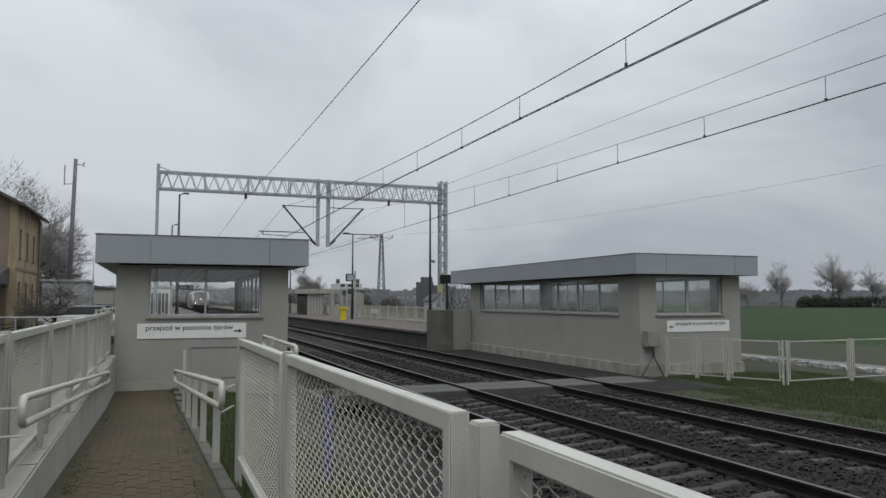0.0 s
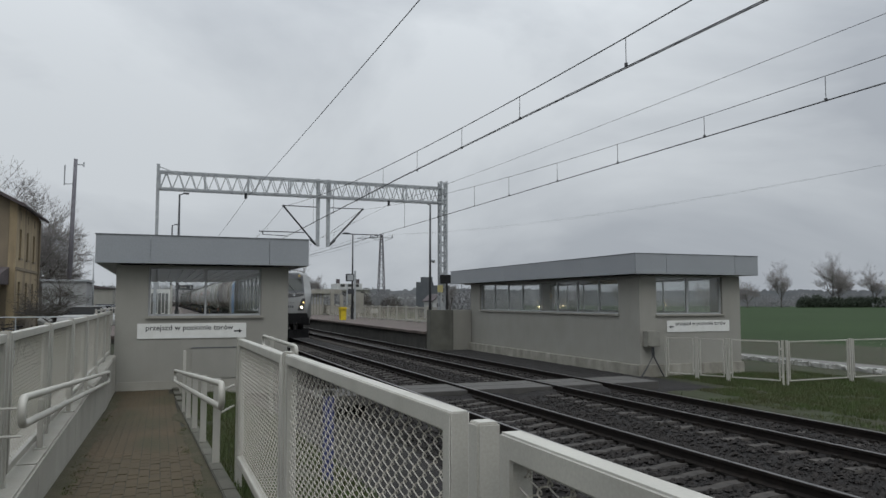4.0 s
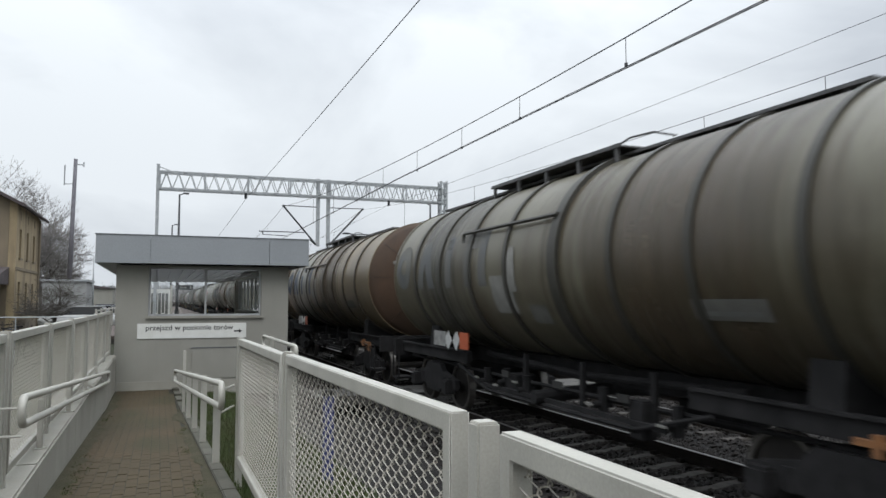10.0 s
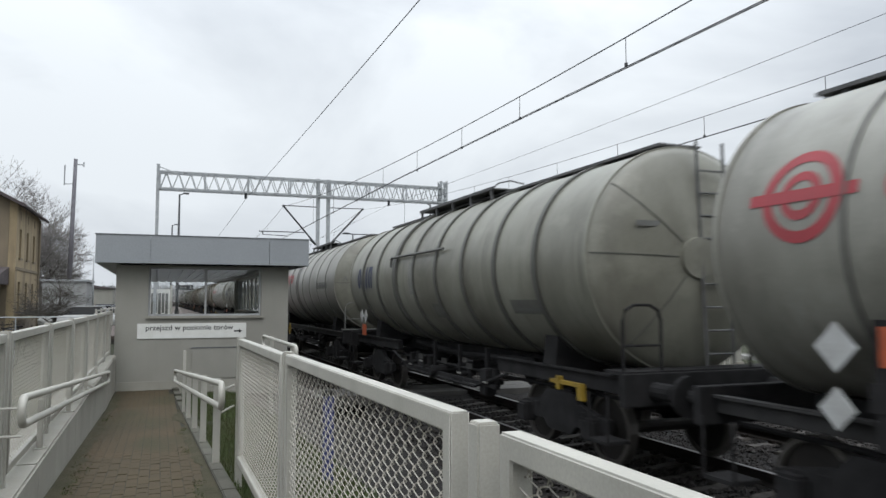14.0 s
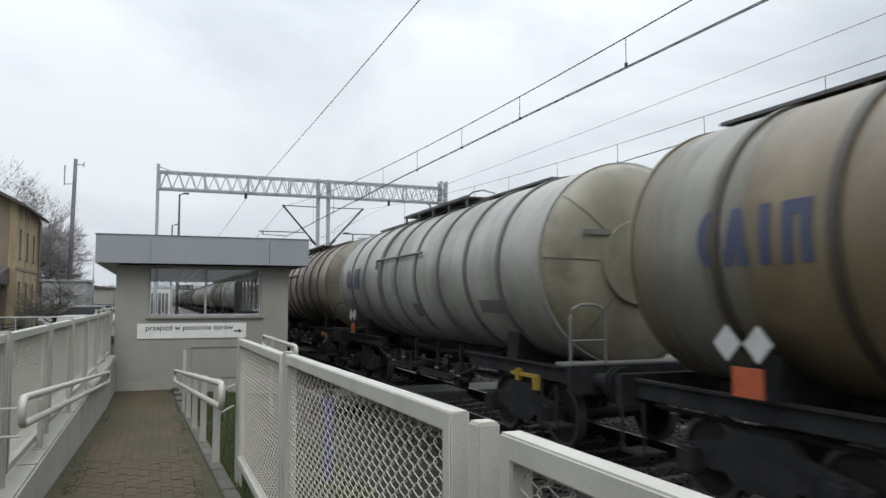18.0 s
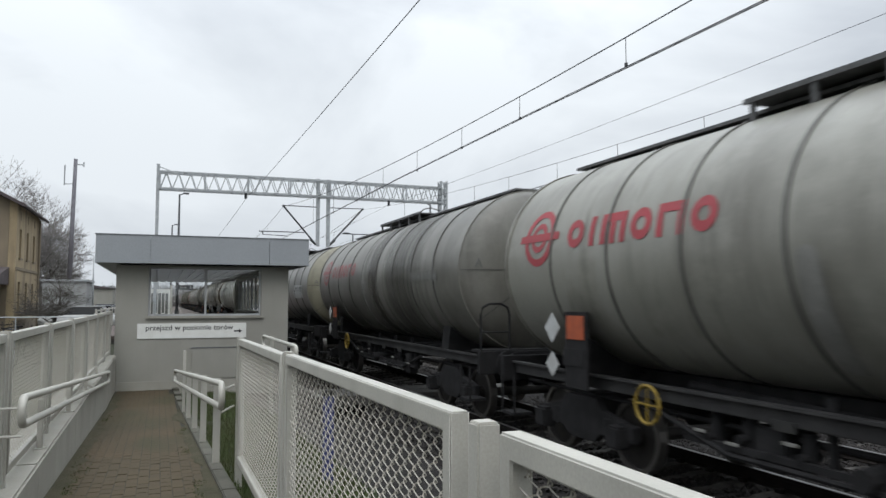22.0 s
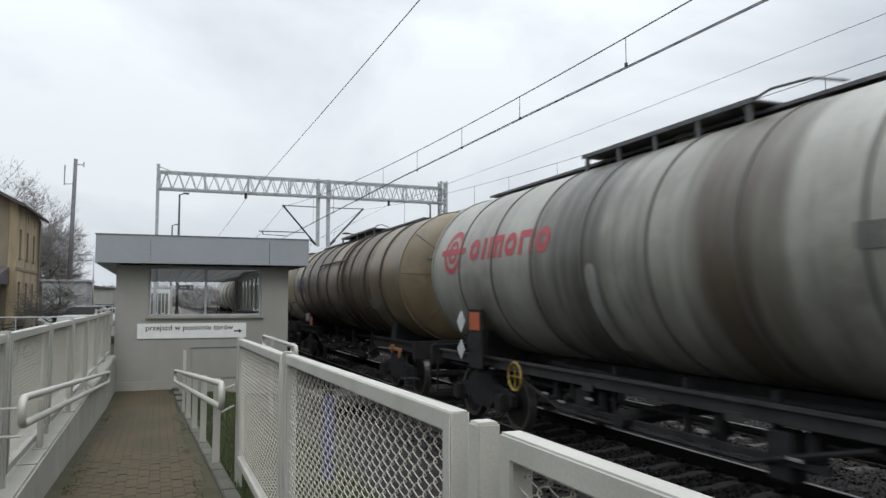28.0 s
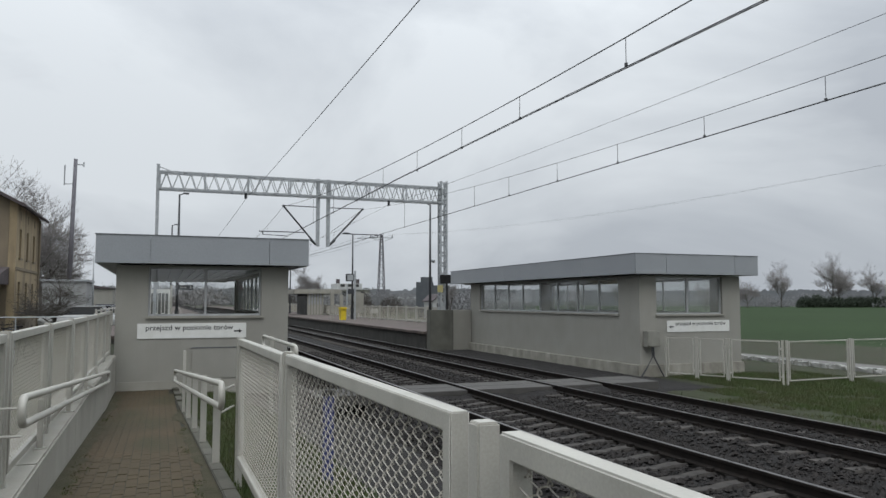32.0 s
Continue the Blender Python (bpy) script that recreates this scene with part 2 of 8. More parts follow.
def ballast_bed():
    xs = [3.9 + 0.12 * i for i in range(73)]
    ys = [-600, -200, -60, -20] + [0.3 * i - 4 for i in range(0, 160)] + [50, 60, 80, 120, 200, 400, 900]
    verts = [(x, y, ballast_profile(x) + (0.10 * smooth(15.9, 16.35, y) * (1 - smooth(18.0, 18.5, y)) * (4.7 < x < 11.8) + 0.03 * noise.noise((x * 4, y * 4, 2)) + 0.02 * noise.noise((x * 11, y * 11, 5)) if -5 < y < 46 else 0))
             for y in ys for x in xs]
    nx = len(xs)
    faces = [(j * nx + i, j * nx + i + 1, (j + 1) * nx + i + 1, (j + 1) * nx + i)
             for j in range(len(ys) - 1) for i in range(nx - 1)]
    ob = raw("ballast_bed", verts, faces, BALLAST, smooth=True)
    tagged(ob, "dark crushed stone ballast under two railway tracks", "ballast", kind="structure")


ballast_bed()


def gravel():
    """Loose stones on the stretch of bed that lies open to view."""
    rng = np.random.default_rng(5)
    base = np.array([(1, 0, 0), (-1, 0, 0), (0, 1, 0), (0, -1, 0), (0, 0, 1), (0, 0, -1)], float)
    tri = np.array([(0, 2, 4), (2, 1, 4), (1, 3, 4), (3, 0, 4), (2, 0, 5), (1, 2, 5), (3, 1, 5), (0, 3, 5)])
    count = 34000
    y = 3.5 + 30 * rng.random(count) ** 1.7
    x = 4.2 + 7.9 * rng.random(count)
    beat = np.abs((y + 1.5) / 0.6 - np.round((y + 1.5) / 0.6)) * 0.6
    keep = ~((y > 16.4) & (y < 17.95)) & ~((np.abs(x - XN) < 1.32) & (beat < 0.088)) & ~((np.abs(np.abs(x - XF) - GAUGE) < 0.62) & (beat < 0.05))
    x, y = x[keep], y[keep]
    off = np.minimum(np.abs(np.abs(x - XN) - GAUGE), np.abs(np.abs(x - XF) - GAUGE))
    keep = off > 0.09
    x, y = x[keep], y[keep]
    z = np.array([ballast_profile(a) for a in x]) + 0.015 + 0.03 * rng.random(len(x))
    s = 0.018 + 0.03 * rng.random((len(x), 1, 1))
    jit = base[None] * (0.6 + 0.8 * rng.random((len(x), 6, 3)))
    a = rng.random(len(x)) * 6.28
    c, sn = np.cos(a), np.sin(a)
    rot = np.stack([np.stack([c, -sn, 0 * c], -1), np.stack([sn, c, 0 * c], -1), np.stack([0 * c, 0 * c, 1 + 0 * c], -1)], 1)
    v = np.einsum("nij,nkj->nki", rot, jit) * s * np.array([1.2, 1, 0.75]) + np.stack([x, y, z], -1)[:, None]
    f = (tri[None] + 6 * np.arange(len(x))[:, None, None]).reshape(-1, 3)
    ob = raw("gravel", v.reshape(-1, 3).tolist(), f.tolist(), STONE)
    tagged(ob, "loose dark grey crushed stones between the rails", "gravel", kind="stuff")


gravel()


def rail_mesh(y0, y1):
    bm = B()
    prof = [(-0.07, -0.16), (0.07, -0.16), (0.07, -0.15), (0.012, -0.125), (0.012, -0.045), (0.036, -0.035), (0.036, -0.006), (0.03, 0.0),
            (-0.03, 0.0), (-0.036, -0.006), (-0.036, -0.035), (-0.012, -0.045), (-0.012, -0.125), (-0.07, -0.15)]
    prism(bm, prof, "y", y0, y1)
    return bm


def sleeper_mesh():
    bm = B()
    prof = [(-0.14, 0), (0.14, 0), (0.105, 0.17), (0.085, 0.20), (-0.085, 0.20), (-0.105, 0.17)]
    lo = [bm.verts.new((-1.3, a, b)) for a, b in prof]
    mids = [[bm.verts.new((x, a, b * k)) for a, b in prof] for x, k in ((-0.45, 1.0), (-0.2, 0.84), (0.2, 0.84), (0.45, 1.0))]
    hi = [bm.verts.new((1.3, a, b)) for a, b in prof]
    rings = [lo, *mids, hi]
    for u, w in zip(rings, rings[1:]):
        for k in range(6):
            bm.faces.new((u[k], u[(k + 1) % 6], w[(k + 1) % 6], w[k]))
    bm.faces.new(lo[::-1])
    bm.faces.new(hi)
    me = bpy.data.meshes.new("sleeper")
    bm.to_mesh(me)
    bm.free()
    me.materials.append(SLEEPER)
    return me


SLEEPER_ME = sleeper_mesh()
for name_x in (XN, XF):
    track = thing("railway_track", "railway track of worn steel rails on concrete sleepers", "railway track", "tracks", at=(name_x, 0, 0))
    for side in (-GAUGE, GAUGE):
        r = part("rail", rail_mesh(-650, 900), RAIL, track, "rusty steel rail")
        r.location.x = side
        h = part("rail_head", box(B(), -0.031, 0.031, -650, 900, -0.002, 0.0035), RAILTOP, r, "polished running surface of the rail")
    clips = B()
    for i in range(78):
        y = -1.5 + 0.6 * i
        if 16.3 < y < 18.0:
            continue
        s = held("sleeper", SLEEPER_ME, SLEEPER, track)
        s.location = (0.02 * random.uniform(-1, 1), y + random.uniform(-0.02, 0.02), -0.375)
        for q in (-GAUGE - 0.10, -GAUGE + 0.10, GAUGE - 0.10, GAUGE + 0.10):
            box(clips, q - 0.035, q + 0.035, y - 0.05, y + 0.05, -0.19, -0.125)
    bm = B()
    for i in list(range(-60, -3)) + list(range(75, 240)):
        box(bm, -1.3, 1.3, 0.6 * i - 0.12, 0.6 * i + 0.12, -0.34, -0.175)
    ob = part("far_sleepers", bm, SLEEPER, track, "sleepers farther along the track")
    ob["kind"] = "stuff"
    ob = part("rail_fastening", clips, RAIL, track, "small dark rail fastenings")
    ob["kind"] = "stuff"

# dark stony strip between the far track and the shelter
xs_ = [12.0 + 0.15 * i for i in range(17)]
ys_ = [16.0 + 0.25 * i for i in range(70)]
strip = raw("cess_strip", [(x + (0.12 * noise.noise((y, x, 3)) if i in (0, 16) else 0), y + (0.4 * noise.noise((x * 2, 1, 7)) if j == 0 else 0),
                           -0.235 - 0.06 * (i in (0, 16) or j == 0) + 0.02 * noise.noise((x * 5, y * 5, 9))) for j, y in enumerate(ys_) for i, x in enumerate(xs_)],
            [(j * 17 + i, j * 17 + i + 1, (j + 1) * 17 + i + 1, (j + 1) * 17 + i) for j in range(69) for i in range(16)], BALLAST, smooth=True)
tagged(strip, "dark stony strip of earth along the shelter", "ground", kind="structure")

# dark stony soil between the fence and the near track
xs_ = [2.0 + 0.15 * i for i in range(16)]
ys_ = [-6 + 0.25 * i for i in range(158)]
strip = raw("cess_strip", [(x, y, ground_z(x, y) + (0.03 + 0.02 * noise.noise((x * 5, y * 5, 4)) if i else -0.05 + 0.06 * noise.noise((1, y * 1.3, 4)))) for j, y in enumerate(ys_) for i, x in enumerate(xs_)],
            [(j * 16 + i, j * 16 + i + 1, (j + 1) * 16 + i + 1, (j + 1) * 16 + i) for j in range(157) for i in range(15)], BALLAST, smooth=True)
tagged(strip, "dark stony soil between the fence and the near track", "ground", kind="structure")

# level crossing of slabs for walkers
crossing = thing("level_crossing", "grey concrete slab walkway across both tracks", "crossing", kind="structure")
segs = [(3.3, XN - GAUGE - 0.06), (XN - GAUGE + 0.10, XN + GAUGE - 0.10), (XN + GAUGE + 0.06, XF - GAUGE - 0.06), (XF - GAUGE + 0.10, XF + GAUGE - 0.10),
        (XF + GAUGE + 0.06, 12.5)]
for a, b in segs:
    for y0, y1 in ((16.42, 17.15), (17.16, 17.9)):
        part("slab", box(B(), a, b, y0, y1, -0.25, -0.03, 0.012), ASPHALT, crossing)

# grass tufts on the verges
def grass_patch(label, boxes, density, seed, height=0.14, cover=-0.12, floor_z=None):
    rng = np.random.default_rng(seed)
    spots = []
    for x0, x1, y0, y1 in boxes:
        for _ in range(int((x1 - x0) * (y1 - y0) * density)):
            x, y = x0 + (x1 - x0) * rng.random(), y0 + (y1 - y0) * rng.random()
            if noise.noise((x * 0.7, y * 0.7, seed)) > cover:
                spots.append((x, y, (floor_z or ground_z)(*((y,) if floor_z else (x, y))) - 0.01))
    p = np.repeat(np.array(spots), 3, axis=0)
    n = len(p)
    p[:, :2] += 0.04 * rng.normal(size=(n, 2))
    a, h, w = rng.random(n) * 6.28, height * (0.4 + 0.8 * rng.random(n)), 0.006 + 0.006 * rng.random(n)
    side = np.stack([-np.sin(a) * w, np.cos(a) * w, 0 * a], -1)
    lean = 0.5 * h * rng.random(n)
    tip = p + np.stack([np.cos(a) * lean, np.sin(a) * lean, h], -1)
    vs = np.stack([p + side, p - side, tip], 1).reshape(-1, 3).tolist()
    fs = np.arange(3 * n).reshape(-1, 3).tolist()
    ob = raw("grass", vs, fs, BLADE)
    tagged(ob, label, "grass", kind="stuff")


grass_patch("short patchy green grass between walkway and fence", [(0.60, 2.2, 2.0, 17.8)], 420, 3, 0.10, -0.35)
grass_patch("thin patchy grass on brown earth beside the far track", [(12.5, 13.6, 7.0, 15.6)], 200, 4, 0.08, -0.1)
grass_patch("green lawn beyond the far track", [(13.4, 19.5, 7.0, 16.0), (14.9, 20.0, 16.0, 19.2)], 400, 5, 0.10, -0.45)
grass_patch("low moss and weeds along the edge of the paving", [(0.36, 0.56, 5.5, 8.5), (0.30, 0.50, 8.5, 13.0), (-0.87, -0.68, 5.0, 9.0), (-0.87, -0.76, 9.0, 14.0)], 700, 6, 0.024, 0.05, ramp_z)
# ---- shelters over the underpass stairs ----
def wall_with_opening(name, parent, axis, at, th, a0, a1, z0, z1, holes, material=PLASTER, label=""):
    """A wall plate across x ('x': runs along y at x = at) or y, with rectangular holes (b0, b1, c0, c1)."""
    bm = B()
    cuts = sorted({a0, a1} | {h[0] for h in holes} | {h[1] for h in holes})
    zs = sorted({z0, z1} | {h[2] for h in holes} | {h[3] for h in holes})
    for u0, u1 in zip(cuts, cuts[1:]):
        for w0, w1 in zip(zs, zs[1:]):
            m, k = (u0 + u1) / 2, (w0 + w1) / 2
            if any(h[0] < m < h[1] and h[2] < k < h[3] for h in holes):
                continue
            if axis == "x":
                box(bm, at, at + th, u0, u1, w0, w1)
            else:
                box(bm, u0, u1, at, at + th, w0, w1)
    bmesh.ops.remove_doubles(bm, verts=bm.verts, dist=0.0005)
    return part(name, bm, material, parent, label)


def window(parent, axis, at, th, a0, a1, z0, z1, posts, sill_out, pane_mat=None):
    """A glazed window band with frame, mullions, panes and an outer sill; sill_out is the side (-1 or 1) of the outside."""
    w = new("window")
    w.parent = parent
    c = at + th * 0.45

    def slab(name, u0, u1, w0, w1, d0, d1, m, label=""):
        bm = B()
        if axis == "x":
            box(bm, d0, d1, u0, u1, w0, w1)
        else:
            box(bm, u0, u1, d0, d1, w0, w1)
        return part(name, bm, m, w, label)
    f = 0.045
    slab("head_frame", a0, a1, z1 - f, z1, c - 0.03, c + 0.03, FRAME)
    slab("foot_frame", a0, a1, z0, z0 + f, c - 0.03, c + 0.03, FRAME)
    edges = [a0, *posts, a1]
    for i, q in enumerate(edges):
        lo = q if i == 0 else (q - f if i == len(edges) - 1 else q - f / 2)
        slab("mullion", lo, lo + f, z0 + f + 0.002, z1 - f - 0.002, c - 0.032, c + 0.032, FRAME)
    for u0, u1 in zip(edges, edges[1:]):
        g = slab("pane", u0 + f, u1 - f, z0 + f, z1 - f, c - 0.004, c + 0.004, pane_mat or (DUSTY if (at if axis == "x" else a0) > 10 else GLASS))
        g.visible_shadow = False
    outside = at if sill_out < 0 else at + th
    d0, d1 = sorted((outside - sill_out * 0.10, outside + sill_out * 0.06))
    slab("sill", a0 - 0.05, a1 + 0.05, z0 - 0.055, z0 - 0.002, d0, d1, CONC_WHITE)


def direction_sign(x0, x1, y, z0, z1, arrow_right, text_z):
    s = thing("direction_sign", "white direction sign with black words and an arrow", "sign", "direction signs")
    part("plate", box(B(), x0, x1, y - 0.018, y - 0.003, z0, z1, 0.004), SIGN_W, s)
    cu = bpy.data.curves.new("lettering", "FONT")
    cu.body, cu.size, cu.extrude, cu.offset = "przejazd w poziomie torów", 0.205, 0.001, 0.0022
    tmp = bpy.data.objects.new("lettering", cu)
    scene.collection.objects.link(tmp)
    dg = bpy.context.evaluated_depsgraph_get()
    me = bpy.data.meshes.new_from_object(tmp.evaluated_get(dg))
    bpy.data.objects.remove(tmp)
    xs = [v.co.x for v in me.vertices]
    w = max(xs) - min(xs)
    want = 0.80 * (x1 - x0)
    k = want / w
    start = x0 + 0.075 * (x1 - x0) if arrow_right else x1 - 0.065 * (x1 - x0) - want
    for v in me.vertices:
        v.co = (start + (v.co.x - min(xs)) * k, y - 0.0195 + v.co.z, text_z + v.co.y * k * 0.96)
    me.materials.clear()
    held("lettering", me, INK, s, "black words reading przejazd w poziomie torów")
    ax = x1 - 0.08 * (x1 - x0) if arrow_right else x0 + 0.07 * (x1 - x0)
    d = 1 if arrow_right else -1
    az = z0 + 0.45 * (z1 - z0)
    bm = B()
    prism(bm, [(ax - 0.09 * d, az - 0.016), (ax + 0.03 * d, az - 0.016), (ax + 0.03 * d, az + 0.016), (ax - 0.09 * d, az + 0.016)], "y", y - 0.026, y - 0.0175)
    prism(bm, [(ax + 0.02 * d, az - 0.045), (ax + 0.10 * d, az), (ax + 0.02 * d, az + 0.045), (ax + 0.032 * d, az)], "y", y - 0.026, y - 0.0175)
    part("arrow", bm, INK, s)


def shelter(x0, x1, y0, y1, roof_y1, z_base, z_win, win_front, win_track, posts_front, posts_track, track_side, label, o=0.42):
    s = thing("stair_shelter", label, "shelter", "shelters over the underpass")
    zt = 2.93
    t = 0.25
    wf0, wf1 = win_front
    wall_with_opening("front_wall", s, "y", y0, t, x0, x1, z_base, zt, [(wf0, wf1, z_win, zt - 0.03)])
    for side, at in ((-1, x0), (1, x1 - t)):
        holes = [(win_track[0], win_track[1], z_win, zt - 0.05)]
        wall_with_opening("side_wall", s, "x", at, t, y0 + t, y1, z_base, zt, holes)
        window(s, "x", at, t, win_track[0], win_track[1], z_win, zt - 0.05, posts_track, side)
    window(s, "y", y0, t, wf0, wf1, z_win, zt - 0.03, posts_front, -1)
    # roof with a deep metal fascia
    rx0, rx1, ry0 = x0 - o, x1 + o, y0 - o
    z0, z1 = 2.955, 3.585
    part("roof_slab", box(B(), rx0 + 0.04, rx1 - 0.04, ry0 + 0.04, roof_y1 - 0.04, z0 + 0.012, z1 - 0.06), FASCIA, s)
    n = 3
    for i in range(n):
        cut = [rx0, rx0 + 0.24 * (rx1 - rx0), rx0 + 0.80 * (rx1 - rx0), rx1]
        part("fascia_panel", box(B(), cut[i] + 0.004, cut[i + 1] - 0.004, ry0, ry0 + 0.035, z0, z1, 0.004), FASCIA, s)
        part("fascia_panel", box(B(), cut[i] + 0.004, cut[i + 1] - 0.004, roof_y1 - 0.035, roof_y1, z0, z1, 0.004), FASCIA, s)
    m = 5
    for at in (rx0, rx1 - 0.035):
        for i in range(m):
            a, b = ry0 + 0.036 + i * (roof_y1 - ry0 - 0.072) / m, ry0 + 0.036 + (i + 1) * (roof_y1 - ry0 - 0.072) / m
            part("fascia_panel", box(B(), at, at + 0.035, a + 0.004, b - 0.004, z0, z1, 0.004), FASCIA, s)
    bm = B()
    for a in ((rx0 - 0.012, rx1 + 0.012, ry0 - 0.012, ry0 + 0.05), (rx0 - 0.012, rx1 + 0.012, roof_y1 - 0.05, roof_y1 + 0.012),
              (rx0 - 0.012, rx0 + 0.05, ry0 + 0.052, roof_y1 - 0.052), (rx1 - 0.05, rx1 + 0.012, ry0 + 0.052, roof_y1 - 0.052)):
        box(bm, a[0], a[1], a[2], a[3], z1 + 0.001, z1 + 0.022)
    part("roof_edging", bm, FLASH, s, "dark metal edging of the flat roof")
    # ceiling boards along the stair
    k = 11
    for i in range(k):
        a = x0 + t + 0.02 + i * (x1 - x0 - 2 * t - 0.04) / k
        part("ceiling_board", box(B(), a + 0.02, a + (x1 - x0 - 2 * t) / k - 0.03, y0 + t + 0.02, roof_y1 - 0.1, z0 - 0.045, z0 - 0.002, 0.004), SLAT, s)
    return s


# shelter beside the walkway
SA = shelter(-0.93, 2.95, 18.25, 29.5, 33.4, -0.1, 1.76, (-0.24, 2.30), (19.3, 28.8), [1.02],
             [20.3, 21.4, 22.5, 23.6, 24.7, 25.8, 26.9, 27.9], 1, "grey rendered shelter over the underpass stairs with a deep flat roof")
part("base_strip", box(B(), -0.90, 2.92, 18.215, 18.247, -0.05, 0.27, 0.004), CONC_WHITE, SA)
part("hatch", box(B(), 0.74, 1.75, 18.225, 18.247, 0.30, 1.0, 0.004), PLASTER, SA, "flush grey service hatch")
part("hatch_edge", box(B(), 0.72, 1.77, 18.215, 18.247, 1.003, 1.025), FLASH, SA)
direction_sign(-0.46, 1.96, 18.247, 1.24, 1.59, True, 1.435)

# shelter beside the far track
SB = shelter(14.2, 18.24, 19.55, 33.1, 34.7, -0.3, 1.68, (14.85, 17.5), (20.7, 32.0), [16.12],
             [22.0, 23.4, 24.85, 26.25, 27.75, 29.1, 30.5], -1, "grey rendered shelter beside the far track with a deep flat roof", 0.42)
bm = B()
box(bm, 14.02, 14.198, 19.40, 33.1, -0.6, 0.10, 0.02)
box(bm, 14.02, 18.24, 19.40, 19.548, -0.6, 0.10, 0.02)
part("plinth", bm, PLINTH, SB, "stained concrete plinth with pale drips")
direction_sign(15.23, 17.75, 19.547, 1.11, 1.48, False, 1.325)

# cable cabinet on the corner of the far shelter
CABM = mat("beige_grey_enamel", (0.24, 0.235, 0.205), 0.5, 0, (0.19, 0.185, 0.16), 3, 50, 0.05)
cab = thing("cable_cabinet", "beige-grey metal cable cabinet with black cables on the shelter wall", "cabinet")
part("case", box(B(), 14.30, 14.78, 19.30, 19.548, 0.66, 1.16, 0.015), CABM, cab)
part("door", box(B(), 14.33, 14.75, 19.285, 19.298, 0.69, 1.13, 0.006), CABM, cab)
for k, (a, b) in enumerate(((14.5, 14.0), (14.56, 14.9))):
    pts = [(a, 19.36, 0.66), (a, 19.34, 0.35), (a + (b - a) * 0.45, 19.3, 0.05), (b, 19.28, -0.3)]
    part("cable", tube(B(), pts, 0.022, 6), DARKSTEEL, cab, "black cable")

# parapet blocks at the head of the far platform
PARAPET = mat("stained_parapet_concrete", (0.125, 0.125, 0.105), 0.9, 0, (0.085, 0.083, 0.07), 1.5, 60, 0.25, 0.01, streak=(0.06, 0.058, 0.05), streak_amount=0.6)
blk = thing("parapet", "dark and light concrete parapet at the platform end", "parapet", kind="structure")
part("dark_block", box(B(), 11.98, 13.15, 32.75, 33.3, -0.6, 1.68, 0.02), PARAPET, blk)
part("pale_block", box(B(), 13.16, 14.19, 33.0, 33.4, -0.6, 1.68, 0.02), PLASTER, blk)

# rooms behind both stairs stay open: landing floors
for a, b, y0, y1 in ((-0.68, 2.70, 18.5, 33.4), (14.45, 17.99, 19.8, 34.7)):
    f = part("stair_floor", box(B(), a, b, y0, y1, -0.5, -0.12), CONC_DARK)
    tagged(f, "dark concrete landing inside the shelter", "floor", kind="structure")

# ---- platforms ----
PLATM = mat("worn_platform_paving", (0.101, 0.08, 0.0698), 0.9, 0, (0.0726, 0.057, 0.0504), 1.2, 40, 0.25, 0.01, piece=0.12)
def platform(x_edge, x_back, y0, y1, label):
    p = thing("platform", label, "platform", kind="structure")
    s = 1 if x_back > x_edge else -1
    a, b = sorted((x_edge + s * 0.12, x_back))
    part("platform_body", box(B(), a, b, y0, y1, -0.7, 0.52), CONC_DARK, p)
    a, b = sorted((x_edge + s * 0.90, x_back))
    part("paving", box(B(), a, b, y0, y1, 0.521, 0.64), PLATM, p)
    for i in range(60):
        y = y0 + i * 1.0
        if y + 1 > y1:
            break
        a, b = sorted((x_edge, x_edge + s * 0.895))
        part("edge_slab", box(B(), a, b, y + 0.005, y + 0.995, 0.521, 0.645, 0.008), PLATM, p)
    a, b = sorted((x_edge, x_edge + s * 0.895))
    if y1 > y0 + 60:
        part("edge_slabs_far", box(B(), a, b, y0 + 60, y1, 0.521, 0.645), PLATM, p)


platform(11.85, 17.0, 33.35, 230, "concrete platform beside the far track with pale edge slabs")
platform(4.56, -3.0, 33.9, 230, "concrete platform beside the near track with pale edge slabs")

